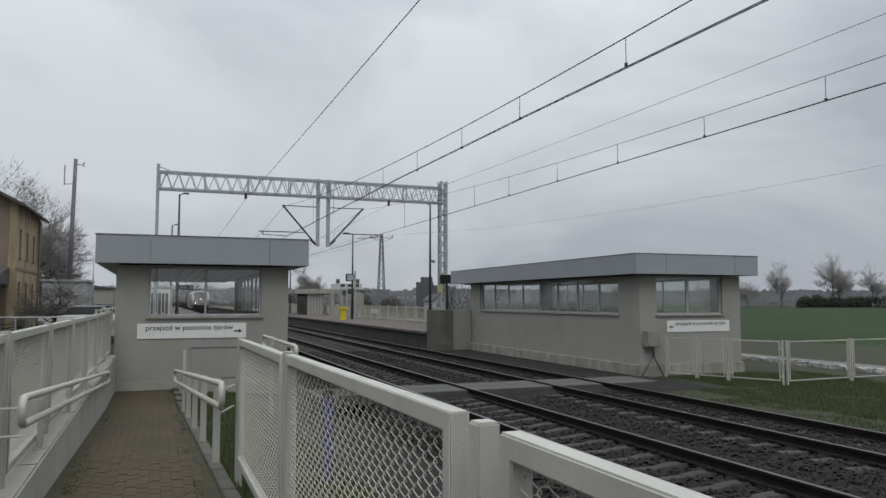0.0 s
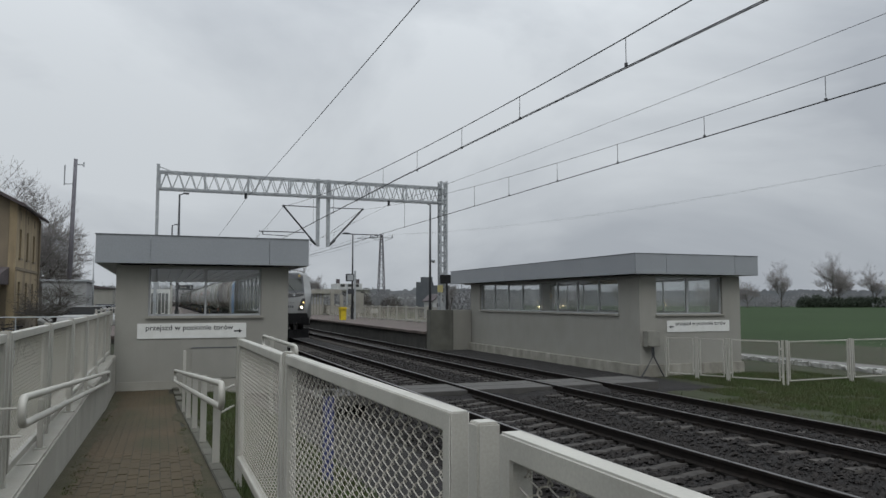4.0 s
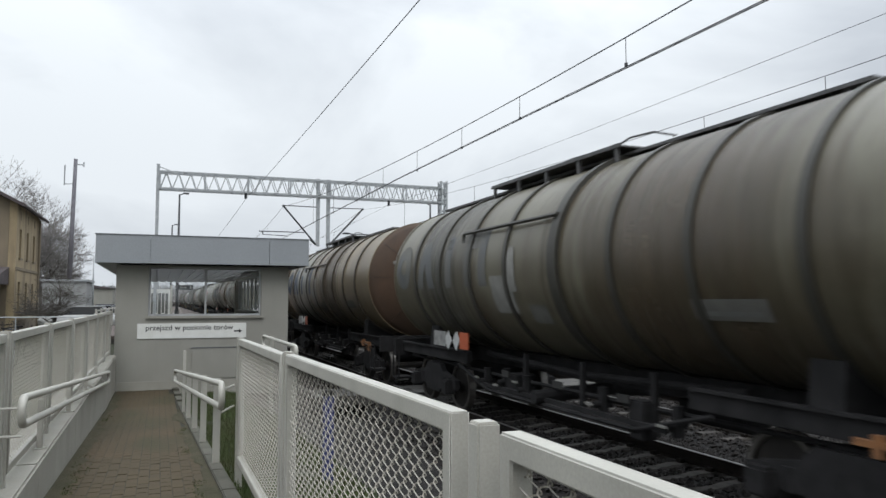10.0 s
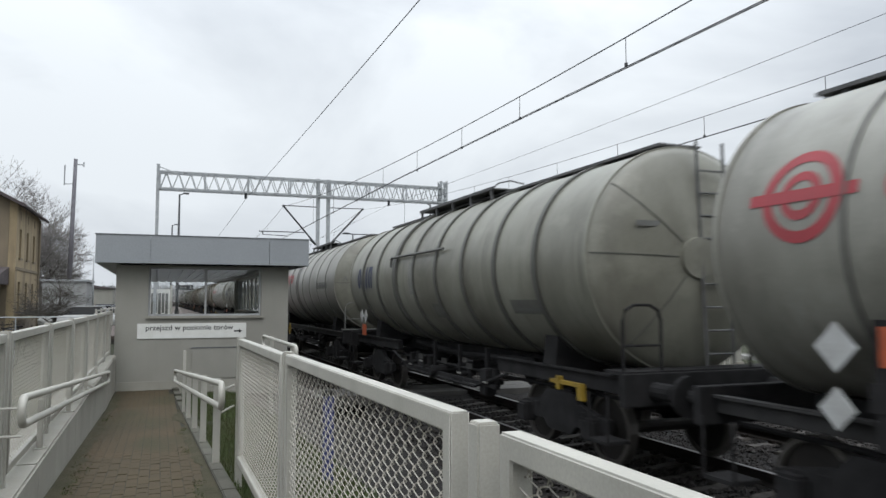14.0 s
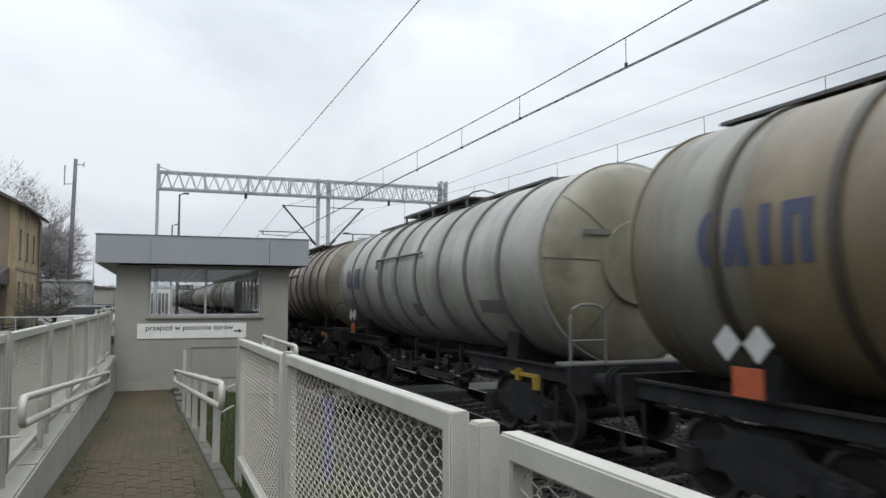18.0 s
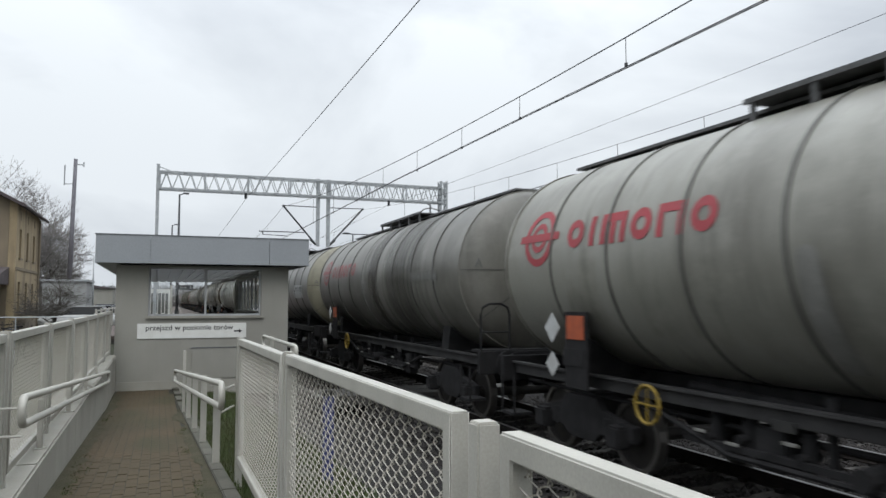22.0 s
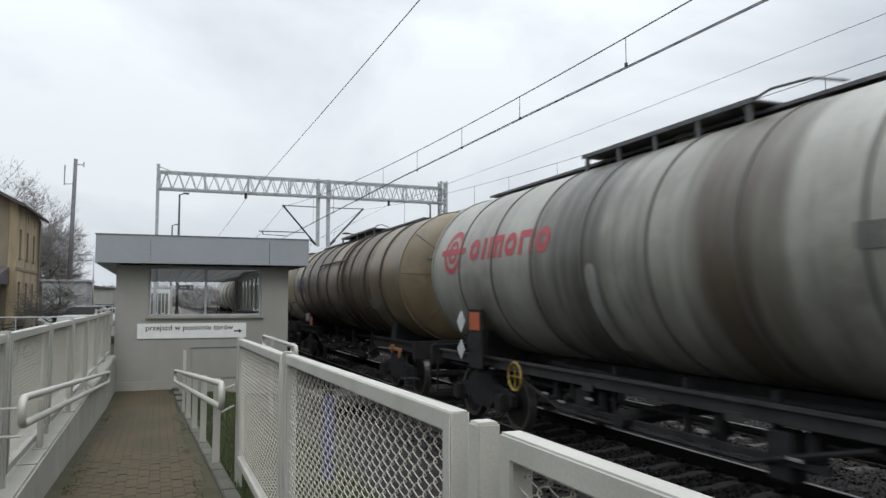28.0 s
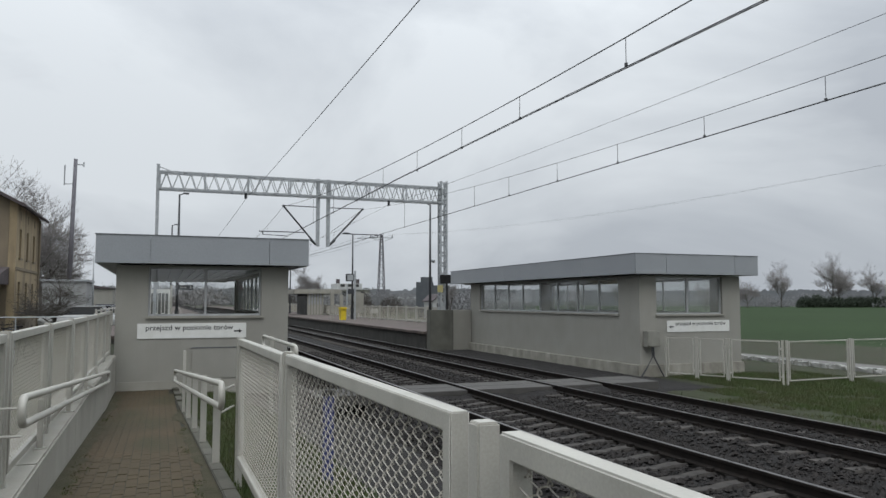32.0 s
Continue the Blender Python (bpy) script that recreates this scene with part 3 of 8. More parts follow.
# ---- walkway ----
def walkway():
    w = thing("walkway", "brown concrete block paving sloping down to the shelter", "walkway", kind="structure")
    BR = mat("paving_block", (0.0642, 0.0445, 0.0216), 0.9, 0, (0.0423, 0.0323, 0.0151), 0.7, 60, 0.3, 0.006, piece=0.09,
             streak=(0.0307, 0.0289, 0.0106), streak_amount=0.75, streak_scale=(1.1, 0.30, 1))
    JOINT = mat("mossy_joint", (0.0198, 0.017, 0.0127), 0.95, 0, (0.0155, 0.0146, 0.00992), 3, 60, 0.3)
    ys = [-4 + 0.5 * i for i in range(46)]
    verts, faces = [], []
    for y in ys:
        verts += [(left_edge(y) - 0.02, y, ramp_z(y) - 0.005), (right_edge(y), y, ramp_z(y) - 0.005)]
    for i in range(len(ys) - 1):
        faces.append((2 * i, 2 * i + 1, 2 * i + 3, 2 * i + 2))
    raw("bedding", verts, faces, JOINT, w)
    me = bpy.data.meshes.new("paving_block")
    bm = B()
    box(bm, -0.0485, 0.0485, -0.0980, 0.0980, -0.06, 0.0, 0.0035)
    bm.to_mesh(me)
    bm.free()
    me.materials.append(BR)
    tilt = math.atan(-0.042)
    placed, rest = 0, []
    for col in range(-9, 7):
        x = 0.1 * col
        y = 5.3 + (0.1 if col % 2 else 0.0)
        while y < 18.1:
            if left_edge(y) + 0.04 < x < right_edge(y) - 0.04:
                q = (x, y, ramp_z(y) + random.uniform(-0.003, 0.002))
                if y < 9.2 and placed < 330:
                    o = held("paving_block", me, BR, w)
                    o.matrix_basis = pose(*q, math.degrees(tilt), random.uniform(-0.6, 0.6), random.uniform(-0.7, 0.7))
                    placed += 1
                else:
                    rest.append(q)
            y += 0.2
    vs, fs = [], []
    for q in rest:
        k = len(vs)
        for dz, e in ((-0.03, 0.0488), (0.0, 0.0468)):
            for sx, sy in ((-1, -1), (1, -1), (1, 1), (-1, 1)):
                vs.append((q[0] + sx * e, q[1] + sy * (e + 0.05), ramp_z(q[1] + sy * (e + 0.05)) + dz))
        fs += [(k + 4, k + 5, k + 6, k + 7)] + [(k + i, k + (i + 1) % 4, k + 4 + (i + 1) % 4, k + 4 + i) for i in range(4)]
    o = raw("farther_paving_blocks", vs, fs, BR, w)
    o["kind"] = "stuff"
    KERB = mat("mossy_kerb_concrete", (0.085, 0.080, 0.064), 0.9, 0, (0.05, 0.05, 0.036), 2.5, 50, 0.3, 0.01, piece=0.12)
    # kerb under the handrail posts
    me = bpy.data.meshes.new("kerb_stone")
    bm = B()
    box(bm, 0.0, 0.13, -0.495, 0.495, -0.2, 0.045, 0.01)
    bm.to_mesh(me)
    bm.free()
    me.materials.append(KERB)
    for i in range(19):
        y = 0.2 + i * 1.0
        o = held("kerb_stone", me, KERB, w)
        o.matrix_basis = pose(right_edge(y), y, ramp_z(y), math.degrees(tilt), 0, 1.2)


def left_edge(y):
    return -0.875


def right_edge(y):
    return 0.66 - 0.0185 * y


walkway()


def dirt_edge(label, x_of, width, y0, y1, seed):
    """A thin ragged film of earth and moss along an edge of the paving; x_of gives the edge, width is signed."""
    n, m = int((y1 - y0) / 0.12), 7
    vs, fs = [], []
    for j in range(n + 1):
        y = y0 + (y1 - y0) * j / n
        far = width * (0.55 + 0.75 * noise.noise((y * 0.8, seed, 0)) + 0.45 * noise.noise((y * 3.1, seed, 4)))
        far = max(0.03, abs(far)) * (1 if width > 0 else -1)
        for i in range(m + 1):
            x = x_of(y) + far * i / m + (0.012 * noise.noise((y * 9, seed, i)) if i else 0)
            vs.append((x, y, ramp_z(y) + (0.016 * (1 - i / m) ** 0.7 + 0.004 * noise.noise((x * 20, y * 20, seed)) if i < m else -0.006)))
    for j in range(n):
        for i in range(m):
            k = j * (m + 1) + i
            fs.append((k, k + 1, k + m + 2, k + m + 1))
    tagged(raw("dirt", vs, fs, SOIL, smooth=True), label, "dirt", kind="stuff")


SOIL = mat("mossy_earth", (0.0317, 0.0299, 0.0115), 0.95, 0, (0.0546, 0.0458, 0.0245), 2.4, 45, 0.7, 0.02, contrast=0.45)
dirt_edge("dark mossy earth washed against the low wall", left_edge, 0.24, 4.5, 17.5, 3)
dirt_edge("mossy earth along the kerb of the paving", right_edge, -0.20, 4.5, 14.5, 9)

# low wall along the walkway with the fence on top
lw = thing("low_wall", "pale concrete retaining wall along the walkway", "wall", kind="structure")
wall_top = lambda y: 0.78 + 0.0095 * (y - 6.0)
for i in range(8):
    a, b = -4.5 + i * 2.84, min(-4.5 + i * 2.84 + 2.834, 18.22)
    bm = B()
    lo = [bm.verts.new(q) for q in ((-1.30, a, -0.4), (-0.88, a, -0.4), (-0.88, b, -0.4), (-1.30, b, -0.4))]
    hi = [bm.verts.new(q) for q in ((-1.30, a, wall_top(a)), (-0.88, a, wall_top(a)), (-0.88, b, wall_top(b)), (-1.30, b, wall_top(b)))]
    bm.faces.new(lo[::-1])
    bm.faces.new(hi)
    for k in range(4):
        bm.faces.new((lo[k], lo[(k + 1) % 4], hi[(k + 1) % 4], hi[k]))
    bmesh.ops.bevel(bm, geom=[e for e in bm.edges if e.verts[0].co.z > 0 and e.verts[1].co.z > 0], offset=0.018, segments=2, affect="EDGES", clamp_overlap=True)
    part("wall_block", bm, CONC_WHITE, lw)


# ---- fences of chain link in square tube frames ----
def chain_link(y0, y1, z0, z1, pitch, r, cell_h):
    """Flattened spirals of wire that hook into their neighbours, along y at x = 0."""
    vs, fs = [], []
    n = int((y1 - y0) / (pitch / 2))
    m = int((z1 - z0) / (cell_h / 2))
    dz = (z1 - z0) / m
    for i in range(n):
        c = y0 + (i + 0.5) * (y1 - y0) / n
        amp = (y1 - y0) / n * 0.60
        base = len(vs)
        pts = []
        for j in range(m):
            side = 1 if (i + j) % 2 else -1
            deep = 0.0065 * side
            pts.append((0.0, c + side * amp * 1.04, z0 + j * dz))
            pts.append((deep, c + side * amp * 0.84, z0 + (j + 0.27) * dz))
            pts.append((deep * 1.2, c + side * amp * 0.05, z0 + (j + 0.48) * dz))
            pts.append((deep, c - side * amp * 0.78, z0 + (j + 0.71) * dz))
        for x, y, z in pts:
            for k in range(3):
                a = 2.094 * k + 0.4
                vs.append((x + r * math.cos(a), y + 0.6 * r * math.sin(a), z + 0.8 * r * math.sin(a)))
        for j in range(len(pts) - 1):
            for k in range(3):
                a, b = base + 3 * j + k, base + 3 * j + (k + 1) % 3
                fs.append((a, b, b + 3, a + 3))
    return vs, fs


def frame_ring(y0, y1, z0, z1, w, bevel=0.006):
    """A welded frame of square tube with mitred corners."""
    bm = B()
    rings = []
    for y, z, sy, sz in ((y0, z0, 1, 1), (y1, z0, -1, 1), (y1, z1, -1, -1), (y0, z1, 1, -1)):
        rings.append([bm.verts.new(q) for q in ((-w / 2, y, z), (w / 2, y, z), (w / 2, y + sy * w, z + sz * w), (-w / 2, y + sy * w, z + sz * w))])
    for k in range(4):
        u, v = rings[k], rings[(k + 1) % 4]
        for i in range(4):
            bm.faces.new((u[i], u[(i + 1) % 4], v[(i + 1) % 4], v[i]))
    bmesh.ops.recalc_face_normals(bm, faces=bm.faces)
    flat = [e for e in bm.edges if e.calc_face_angle() > 0.3]
    bmesh.ops.bevel(bm, geom=flat, offset=bevel, segments=3, affect="EDGES", clamp_overlap=True)
    for f in bm.faces:
        f.smooth = f.calc_area() < 0.02 or min(e.calc_length() for e in f.edges) < 0.01
    return bm


def fence_panel(fence, x, y, z0, z1, length, rz, cell=(0.094, 0.060), r=0.0029, fall=0.0):
    f = new("panel")
    f.parent = fence
    f.matrix_basis = pose(x, y, 0, -math.degrees(fall), 0, rz)
    part("tube_frame", frame_ring(0, length, z0, z1, 0.062), WHITE, f)
    vs, fs = chain_link(0.05, length - 0.05, z0 + 0.05, z1 - 0.05, cell[0], r, cell[1])
    raw("chain_link", vs, fs, WIRE_W, f, "white coated chain link wire")
    return f


def fence_post(fence, x, y, z0, z1, w=0.066):
    q = new("post")
    q.parent = fence
    q.location = (x, y, 0)
    part("post_tube", box(B(), -w / 2, w / 2, -w / 2, w / 2, z0, z1, 0.006), WHITE, q)
    part("cap", box(B(), -w / 2 + 0.004, w / 2 - 0.004, -w / 2 + 0.004, w / 2 - 0.004, z1 - 0.012, z1 + 0.002, 0.004), WHITE, q)
    return q


RF = thing("fence", "white steel chain link fence between walkway and tracks", "fence")
fx = lambda y: 0.832 - 0.014 * y
for a, b, zt, rz_, fall in ((1.945, 4.62, 1.796, 0.8, 0.006), (4.79, 7.44, 1.768, 0.15, 0.011), (-1.25, 1.645, 1.792, 0.8, 0.0)):
    fence_panel(RF, fx(a), a, ramp_z((a + b) / 2) + 0.12, zt, b - a, rz_, fall=fall)
for y, zt in ((1.795, 1.792), (4.705, 1.79), (7.52, 1.75), (-1.42, 1.8)):
    fence_post(RF, fx(y) if y < 6 else 0.758, y, ramp_z(y) - 0.3, zt)

LF = thing("fence", "white steel chain link fence on the low wall", "fence")
for y0, y1 in ((-2.1, -0.1), (-0.1, 1.95), (1.95, 4.0), (4.0, 6.1), (6.1, 8.3), (8.3, 10.35), (10.35, 12.35), (12.35, 14.3), (14.3, 16.3), (16.3, 18.1)):
    fence_panel(LF, -1.03, y0 + 0.10, wall_top(y0) + 0.07, 1.875, y1 - y0 - 0.20, 0)
    fence_post(LF, -1.03, y0, wall_top(y0) - 0.01, 1.89, 0.07)
fence_post(LF, -1.03, 18.1, wall_top(18.1) - 0.01, 1.89, 0.07)


# ---- marker behind the fence ----
mk = thing("marker_post", "slim dark blue plastic marker post behind the fence", "marker post", at=(1.62, 7.43, 0))
part("post", box(B(), -0.055, 0.055, -0.02, 0.02, ground_z(1.62, 7.43) - 0.1, 1.15, 0.008), mat("dark_blue_plastic", (0.045, 0.055, 0.16), 0.5, 0, (0.035, 0.042, 0.12), 5, 40, 0.03), mk)
part("cap", box(B(), -0.06, 0.06, -0.025, 0.025, 1.151, 1.21, 0.008), INK, mk, "black cap")

# ---- handrails ----
def handrail(label, x_of, y0, y1, top, gap, posts, foot, r=0.027):
    """Two tubes joined by round bends, on flat posts."""
    h = thing("handrail", label, "handrail", "handrails of the walkway")
    P = lambda y, dz: Vector((x_of(y), y, top(y) - dz))
    arc = 10
    loop = [P(y0 + (y1 - y0) * i / 8, 0) for i in range(9)]
    c = P(y1, gap / 2)
    loop += [c + Vector((0, math.sin(a) * gap / 2, math.cos(a) * gap / 2)) for a in (math.pi * k / arc for k in range(1, arc))]
    loop += [P(y1 + (y0 - y1) * i / 8, gap) for i in range(9)]
    c = P(y0, gap / 2)
    loop += [c + Vector((0, -math.sin(a) * gap / 2, -math.cos(a) * gap / 2)) for a in (math.pi * k / arc for k in range(1, arc))]
    part("rail_tube", tube(B(), loop, r, 12, closed=True, ref=Vector((1, 0, 0))), WHITE, h, smooth=True)
    for y in posts:
        part("post", box(B(), x_of(y) + 0.025, x_of(y) + 0.098, y - 0.012, y + 0.03, foot(y) - 0.01, top(y) + 0.02, 0.004), WHITE, h)
        part("bracket", box(B(), x_of(y) - 0.005, x_of(y) + 0.04, y - 0.01, y + 0.01, top(y) - 0.05, top(y) - 0.03), WHITE, h)
    return h


right_rail = handrail("white tubular double handrail on square posts along the kerb", lambda y: 0.737 - 0.0257 * y, 7.15, 15.75, lambda y: 1.345 - 0.0724 * (y - 7.15), 0.215,
                      [8.11, 9.74, 11.18, 12.56], lambda y: ramp_z(y) + 0.045, 0.029)
part("end_post", box(B(), 0.41, 0.46, 13.58, 13.62, ramp_z(13.6) + 0.03, 1.25, 0.004), WHITE, right_rail, "taller white post")
for z in (1.29, 1.09):
    part("tie_bar", tube(B(), [(0.555, 7.1, z), (0.70, 7.5, z)], 0.010, 6), WHITE, right_rail)
left_rail = handrail("white tubular double handrail along the low wall", lambda y: -0.82, 5.6, 14.6, lambda y: 1.468 - 0.0705 * (y - 5.6), 0.175, [], lambda y: 0.82, 0.027)
for y in (7.5, 9.7, 11.9, 13.8):
    zt = 1.468 - 0.0705 * (y - 5.6)
    part("bracket_arm", bar(B(), (-0.82, y, zt - 0.19), (-0.955, y, max(zt - 0.23, 0.90)), 0.028), WHITE, left_rail)
    part("bracket_post", box(B(), -0.985, -0.94, y - 0.03, y + 0.03, wall_top(y) - 0.01, max(zt - 0.10, 1.0), 0.004), WHITE, left_rail)
    part("bracket_foot", box(B(), -1.0, -0.92, y - 0.06, y + 0.06, wall_top(y) - 0.004, wall_top(y) + 0.012), WHITE, left_rail)
for z in (1.41, 1.23):
    part("tie_bar", tube(B(), [(-0.82, 5.52, z), (-1.01, 5.52, z)], 0.010, 6), WHITE, left_rail)

handrail("white tubular handrail beside the crossing behind the fence", lambda y: 2.0, 11.6, 15.3, lambda y: 1.40, 0.20, [12.2, 14.6], lambda y: -0.2, 0.03)
# ---- the goods train ----
SPEED = 20.8
RT, ZT = 1.45, 2.65            # tank radius and axis height

BLACKF = mat("sooty_underframe", (0.0246, 0.0238, 0.0243), 0.9, 0.0, (0.0134, 0.0131, 0.0134), 4, 50, 0.2, spec=0.15)
DUSTF = mat("dusty_frame_steel", (0.0338, 0.0322, 0.0315), 0.85, 0.0, (0.0161, 0.0157, 0.0158), 2.5, 40, 0.15, streak=(0.0129, 0.0124, 0.0123), streak_amount=0.6)
WHEEL_M = mat("dark_wheel_steel", (0.03, 0.026, 0.023), 0.65, 0.3, (0.017, 0.015, 0.014), 6, 60, 0.1)
RIM_M = mat("worn_wheel_rim", (0.16, 0.15, 0.14), 0.4, 0.7)
GRATE = mat("walkway_grating", (0.12, 0.12, 0.12), 0.7, 0.2, (0.075, 0.075, 0.075), 8, 60, 0.2)
YELLOW = mat("yellow_paint", (0.27, 0.18, 0.0225), 0.5, 0, (0.18, 0.12, 0.0188), 8, 60, 0.05)
ORANGE = mat("orange_hazard_plate", (0.379, 0.0796, 0.0275), 0.5, 0, (0.275, 0.0612, 0.0245), 8, 40, 0.02)
PLACARD = mat("white_placard", (0.428, 0.434, 0.428), 0.5, 0, (0.355, 0.355, 0.343), 6, 40, 0.02)
REDP = mat("red_marking_paint", (0.332, 0.0397, 0.0505), 0.55, 0, (0.275, 0.0433, 0.0505), 3, 40, 0.02)
FADED = mat("faded_red_marking_paint", (0.302, 0.115, 0.115), 0.6, 0, (0.259, 0.122, 0.122), 3, 40, 0.02)
NAVY = mat("dark_blue_marking_paint", (0.0338, 0.0413, 0.09), 0.55, 0, (0.045, 0.0525, 0.09), 3, 40, 0.02)
BLUEM = mat("blue_marking_paint", (0.027, 0.048, 0.0928), 0.6, 0, (0.051, 0.057, 0.069), 2.5, 30, 0.02)
FAINT = mat("worn_blue_marking_paint", (0.072, 0.078, 0.085), 0.6, 0, (0.10, 0.097, 0.082), 1.5, 30, 0.02)
LOWPANEL = mat("grimy_dark_panel", (0.025, 0.024, 0.0225), 0.7, 0, (0.015, 0.0145, 0.0135), 3, 40, 0.05)
MARK = mat("pale_marking_paint", (0.226, 0.222, 0.206), 0.6, 0, (0.157, 0.154, 0.14), 4, 40, 0.02)
DULLP = mat("dull_grey_panel_paint", (0.136, 0.134, 0.12), 0.6, 0, (0.096, 0.0944, 0.084), 4, 40, 0.02)
GREYM = mat("grey_marking_paint", (0.112, 0.112, 0.105), 0.6, 0, (0.14, 0.14, 0.133), 4, 40, 0.02)
NOTICE = mat("grey_notice_frame", (0.26, 0.26, 0.25), 0.6, 0, (0.12, 0.12, 0.115), 9, 40, 0.02)
RUSTY = mat("rusty_pipework", (0.25, 0.11, 0.04), 0.8, 0.1, (0.12, 0.06, 0.03), 8, 50, 0.2)


def tank_paint(name, col, col2, streak, amount, rough=0.37, spec=0.5):
    """Weathered tank paint: base tone, run-down streaks, broad stains and flecks, set differently on each wagon."""
    m = mat(name, col, rough, 0.0, col2, 0.9, 35, 0.05, 0.004, streak=streak, streak_amount=amount,
            streak_scale=(0.8, 0.9, 0.30), contrast=0.18, spec=spec)
    n, l = m.node_tree.nodes, m.node_tree.links
    tc = n["Texture Coordinate"]
    oi, sh, ad = n.new("ShaderNodeObjectInfo"), n.new("ShaderNodeVectorMath"), n.new("ShaderNodeVectorMath")
    sh.operation, ad.operation = "MULTIPLY", "ADD"
    l.new(oi.outputs["Random"], sh.inputs[0])
    sh.inputs[1].default_value = (31.0, 57.0, 23.0)
    l.new(tc.outputs["Object"], ad.inputs[0])
    l.new(sh.outputs[0], ad.inputs[1])
    for k in [k for k in l if k.from_node == tc and k.to_node != ad]:
        to = k.to_socket
        l.remove(k)
        l.new(ad.outputs[0], to)
    base = n["Principled BSDF"].inputs["Base Color"].links[0].from_socket
    for scale, size, dark, lo, hi, amt in (((0.35, 0.45, 0.22), 1.3, 0.55, 0.47, 0.66, 0.75), ((1.2, 2.6, 0.16), 1.5, 0.5, 0.54, 0.70, 0.6), ((0.6, 0.5, 0.8), 2.2, 1.22, 0.52, 0.72, 0.5)):
        mp, no, ra, mx = n.new("ShaderNodeMapping"), n.new("ShaderNodeTexNoise"), n.new("ShaderNodeValToRGB"), n.new("ShaderNodeMix")
        mp.inputs["Scale"].default_value = scale
        mp.inputs["Location"].default_value = (size * 3, dark * 7, 0)
        no.inputs["Scale"].default_value, no.inputs["Detail"].default_value, no.inputs["Roughness"].default_value = size, 8, 0.62
        l.new(ad.outputs[0], mp.inputs["Vector"])
        l.new(mp.outputs[0], no.inputs["Vector"])
        ra.color_ramp.elements[0].position, ra.color_ramp.elements[1].position = lo, hi
        ra.color_ramp.elements[1].color = (amt, amt, amt, 1)
        l.new(no.outputs["Fac"], ra.inputs["Fac"])
        mx.data_type = "RGBA"
        l.new(ra.outputs[0], mx.inputs["Factor"])
        l.new(base, mx.inputs[6])
        mix_to = streak if dark < 1 else tuple(min(0.6, c * dark) for c in col)
        mx.inputs[7].default_value = (*[c * (0.9 if dark < 1 else 1.0) for c in mix_to], 1)
        base = mx.outputs[2]
    l.new(base, n["Principled BSDF"].inputs["Base Color"])
    return m


PAINT = {
    "light": tank_paint("light_grey_tank_paint", (0.252, 0.247, 0.216), (0.208, 0.203, 0.176), (0.102, 0.0954, 0.0778), 0.45),
    "white": tank_paint("off_white_tank_paint", (0.295, 0.291, 0.263), (0.246, 0.242, 0.213), (0.114, 0.11, 0.0918), 0.40),
    "dirty": tank_paint("dusty_grey_tank_paint", (0.161, 0.157, 0.138), (0.127, 0.123, 0.107), (0.0655, 0.0612, 0.0498), 0.5),
    "green": tank_paint("pale_grey_green_tank_paint", (0.218, 0.216, 0.179), (0.175, 0.172, 0.141), (0.0874, 0.0821, 0.0637), 0.5),
    "olive": tank_paint("dark_olive_tank_paint", (0.121, 0.112, 0.0785), (0.0925, 0.0842, 0.0589), (0.0595, 0.0456, 0.0277), 0.60),
    "brown": tank_paint("oil_stained_brown_tank_paint", (0.123, 0.101, 0.0626), (0.0948, 0.0761, 0.0466), (0.067, 0.0394, 0.0199), 0.70, 0.6, 0.25),
    "tan": tank_paint("tan_weathered_tank_paint", (0.16, 0.124, 0.0736), (0.123, 0.0967, 0.0576), (0.0745, 0.0538, 0.03), 0.5),
    "rust": tank_paint("rust_stained_tank_paint", (0.115, 0.0917, 0.0613), (0.0887, 0.0681, 0.044), (0.0736, 0.0375, 0.0174), 0.75),
    "soot": tank_paint("sooty_brown_tank_end", (0.0446, 0.0329, 0.0206), (0.0315, 0.0231, 0.0154), (0.0236, 0.016, 0.00976), 0.6, 0.6, 0.25),
    "cream": tank_paint("cream_tank_end", (0.228, 0.216, 0.16), (0.186, 0.175, 0.129), (0.101, 0.0893, 0.0608), 0.45),
    "rustend": tank_paint("rusty_tank_end", (0.0696, 0.0411, 0.0252), (0.0517, 0.0311, 0.0205), (0.0371, 0.0265, 0.0186), 0.6, 0.6, 0.25),
}


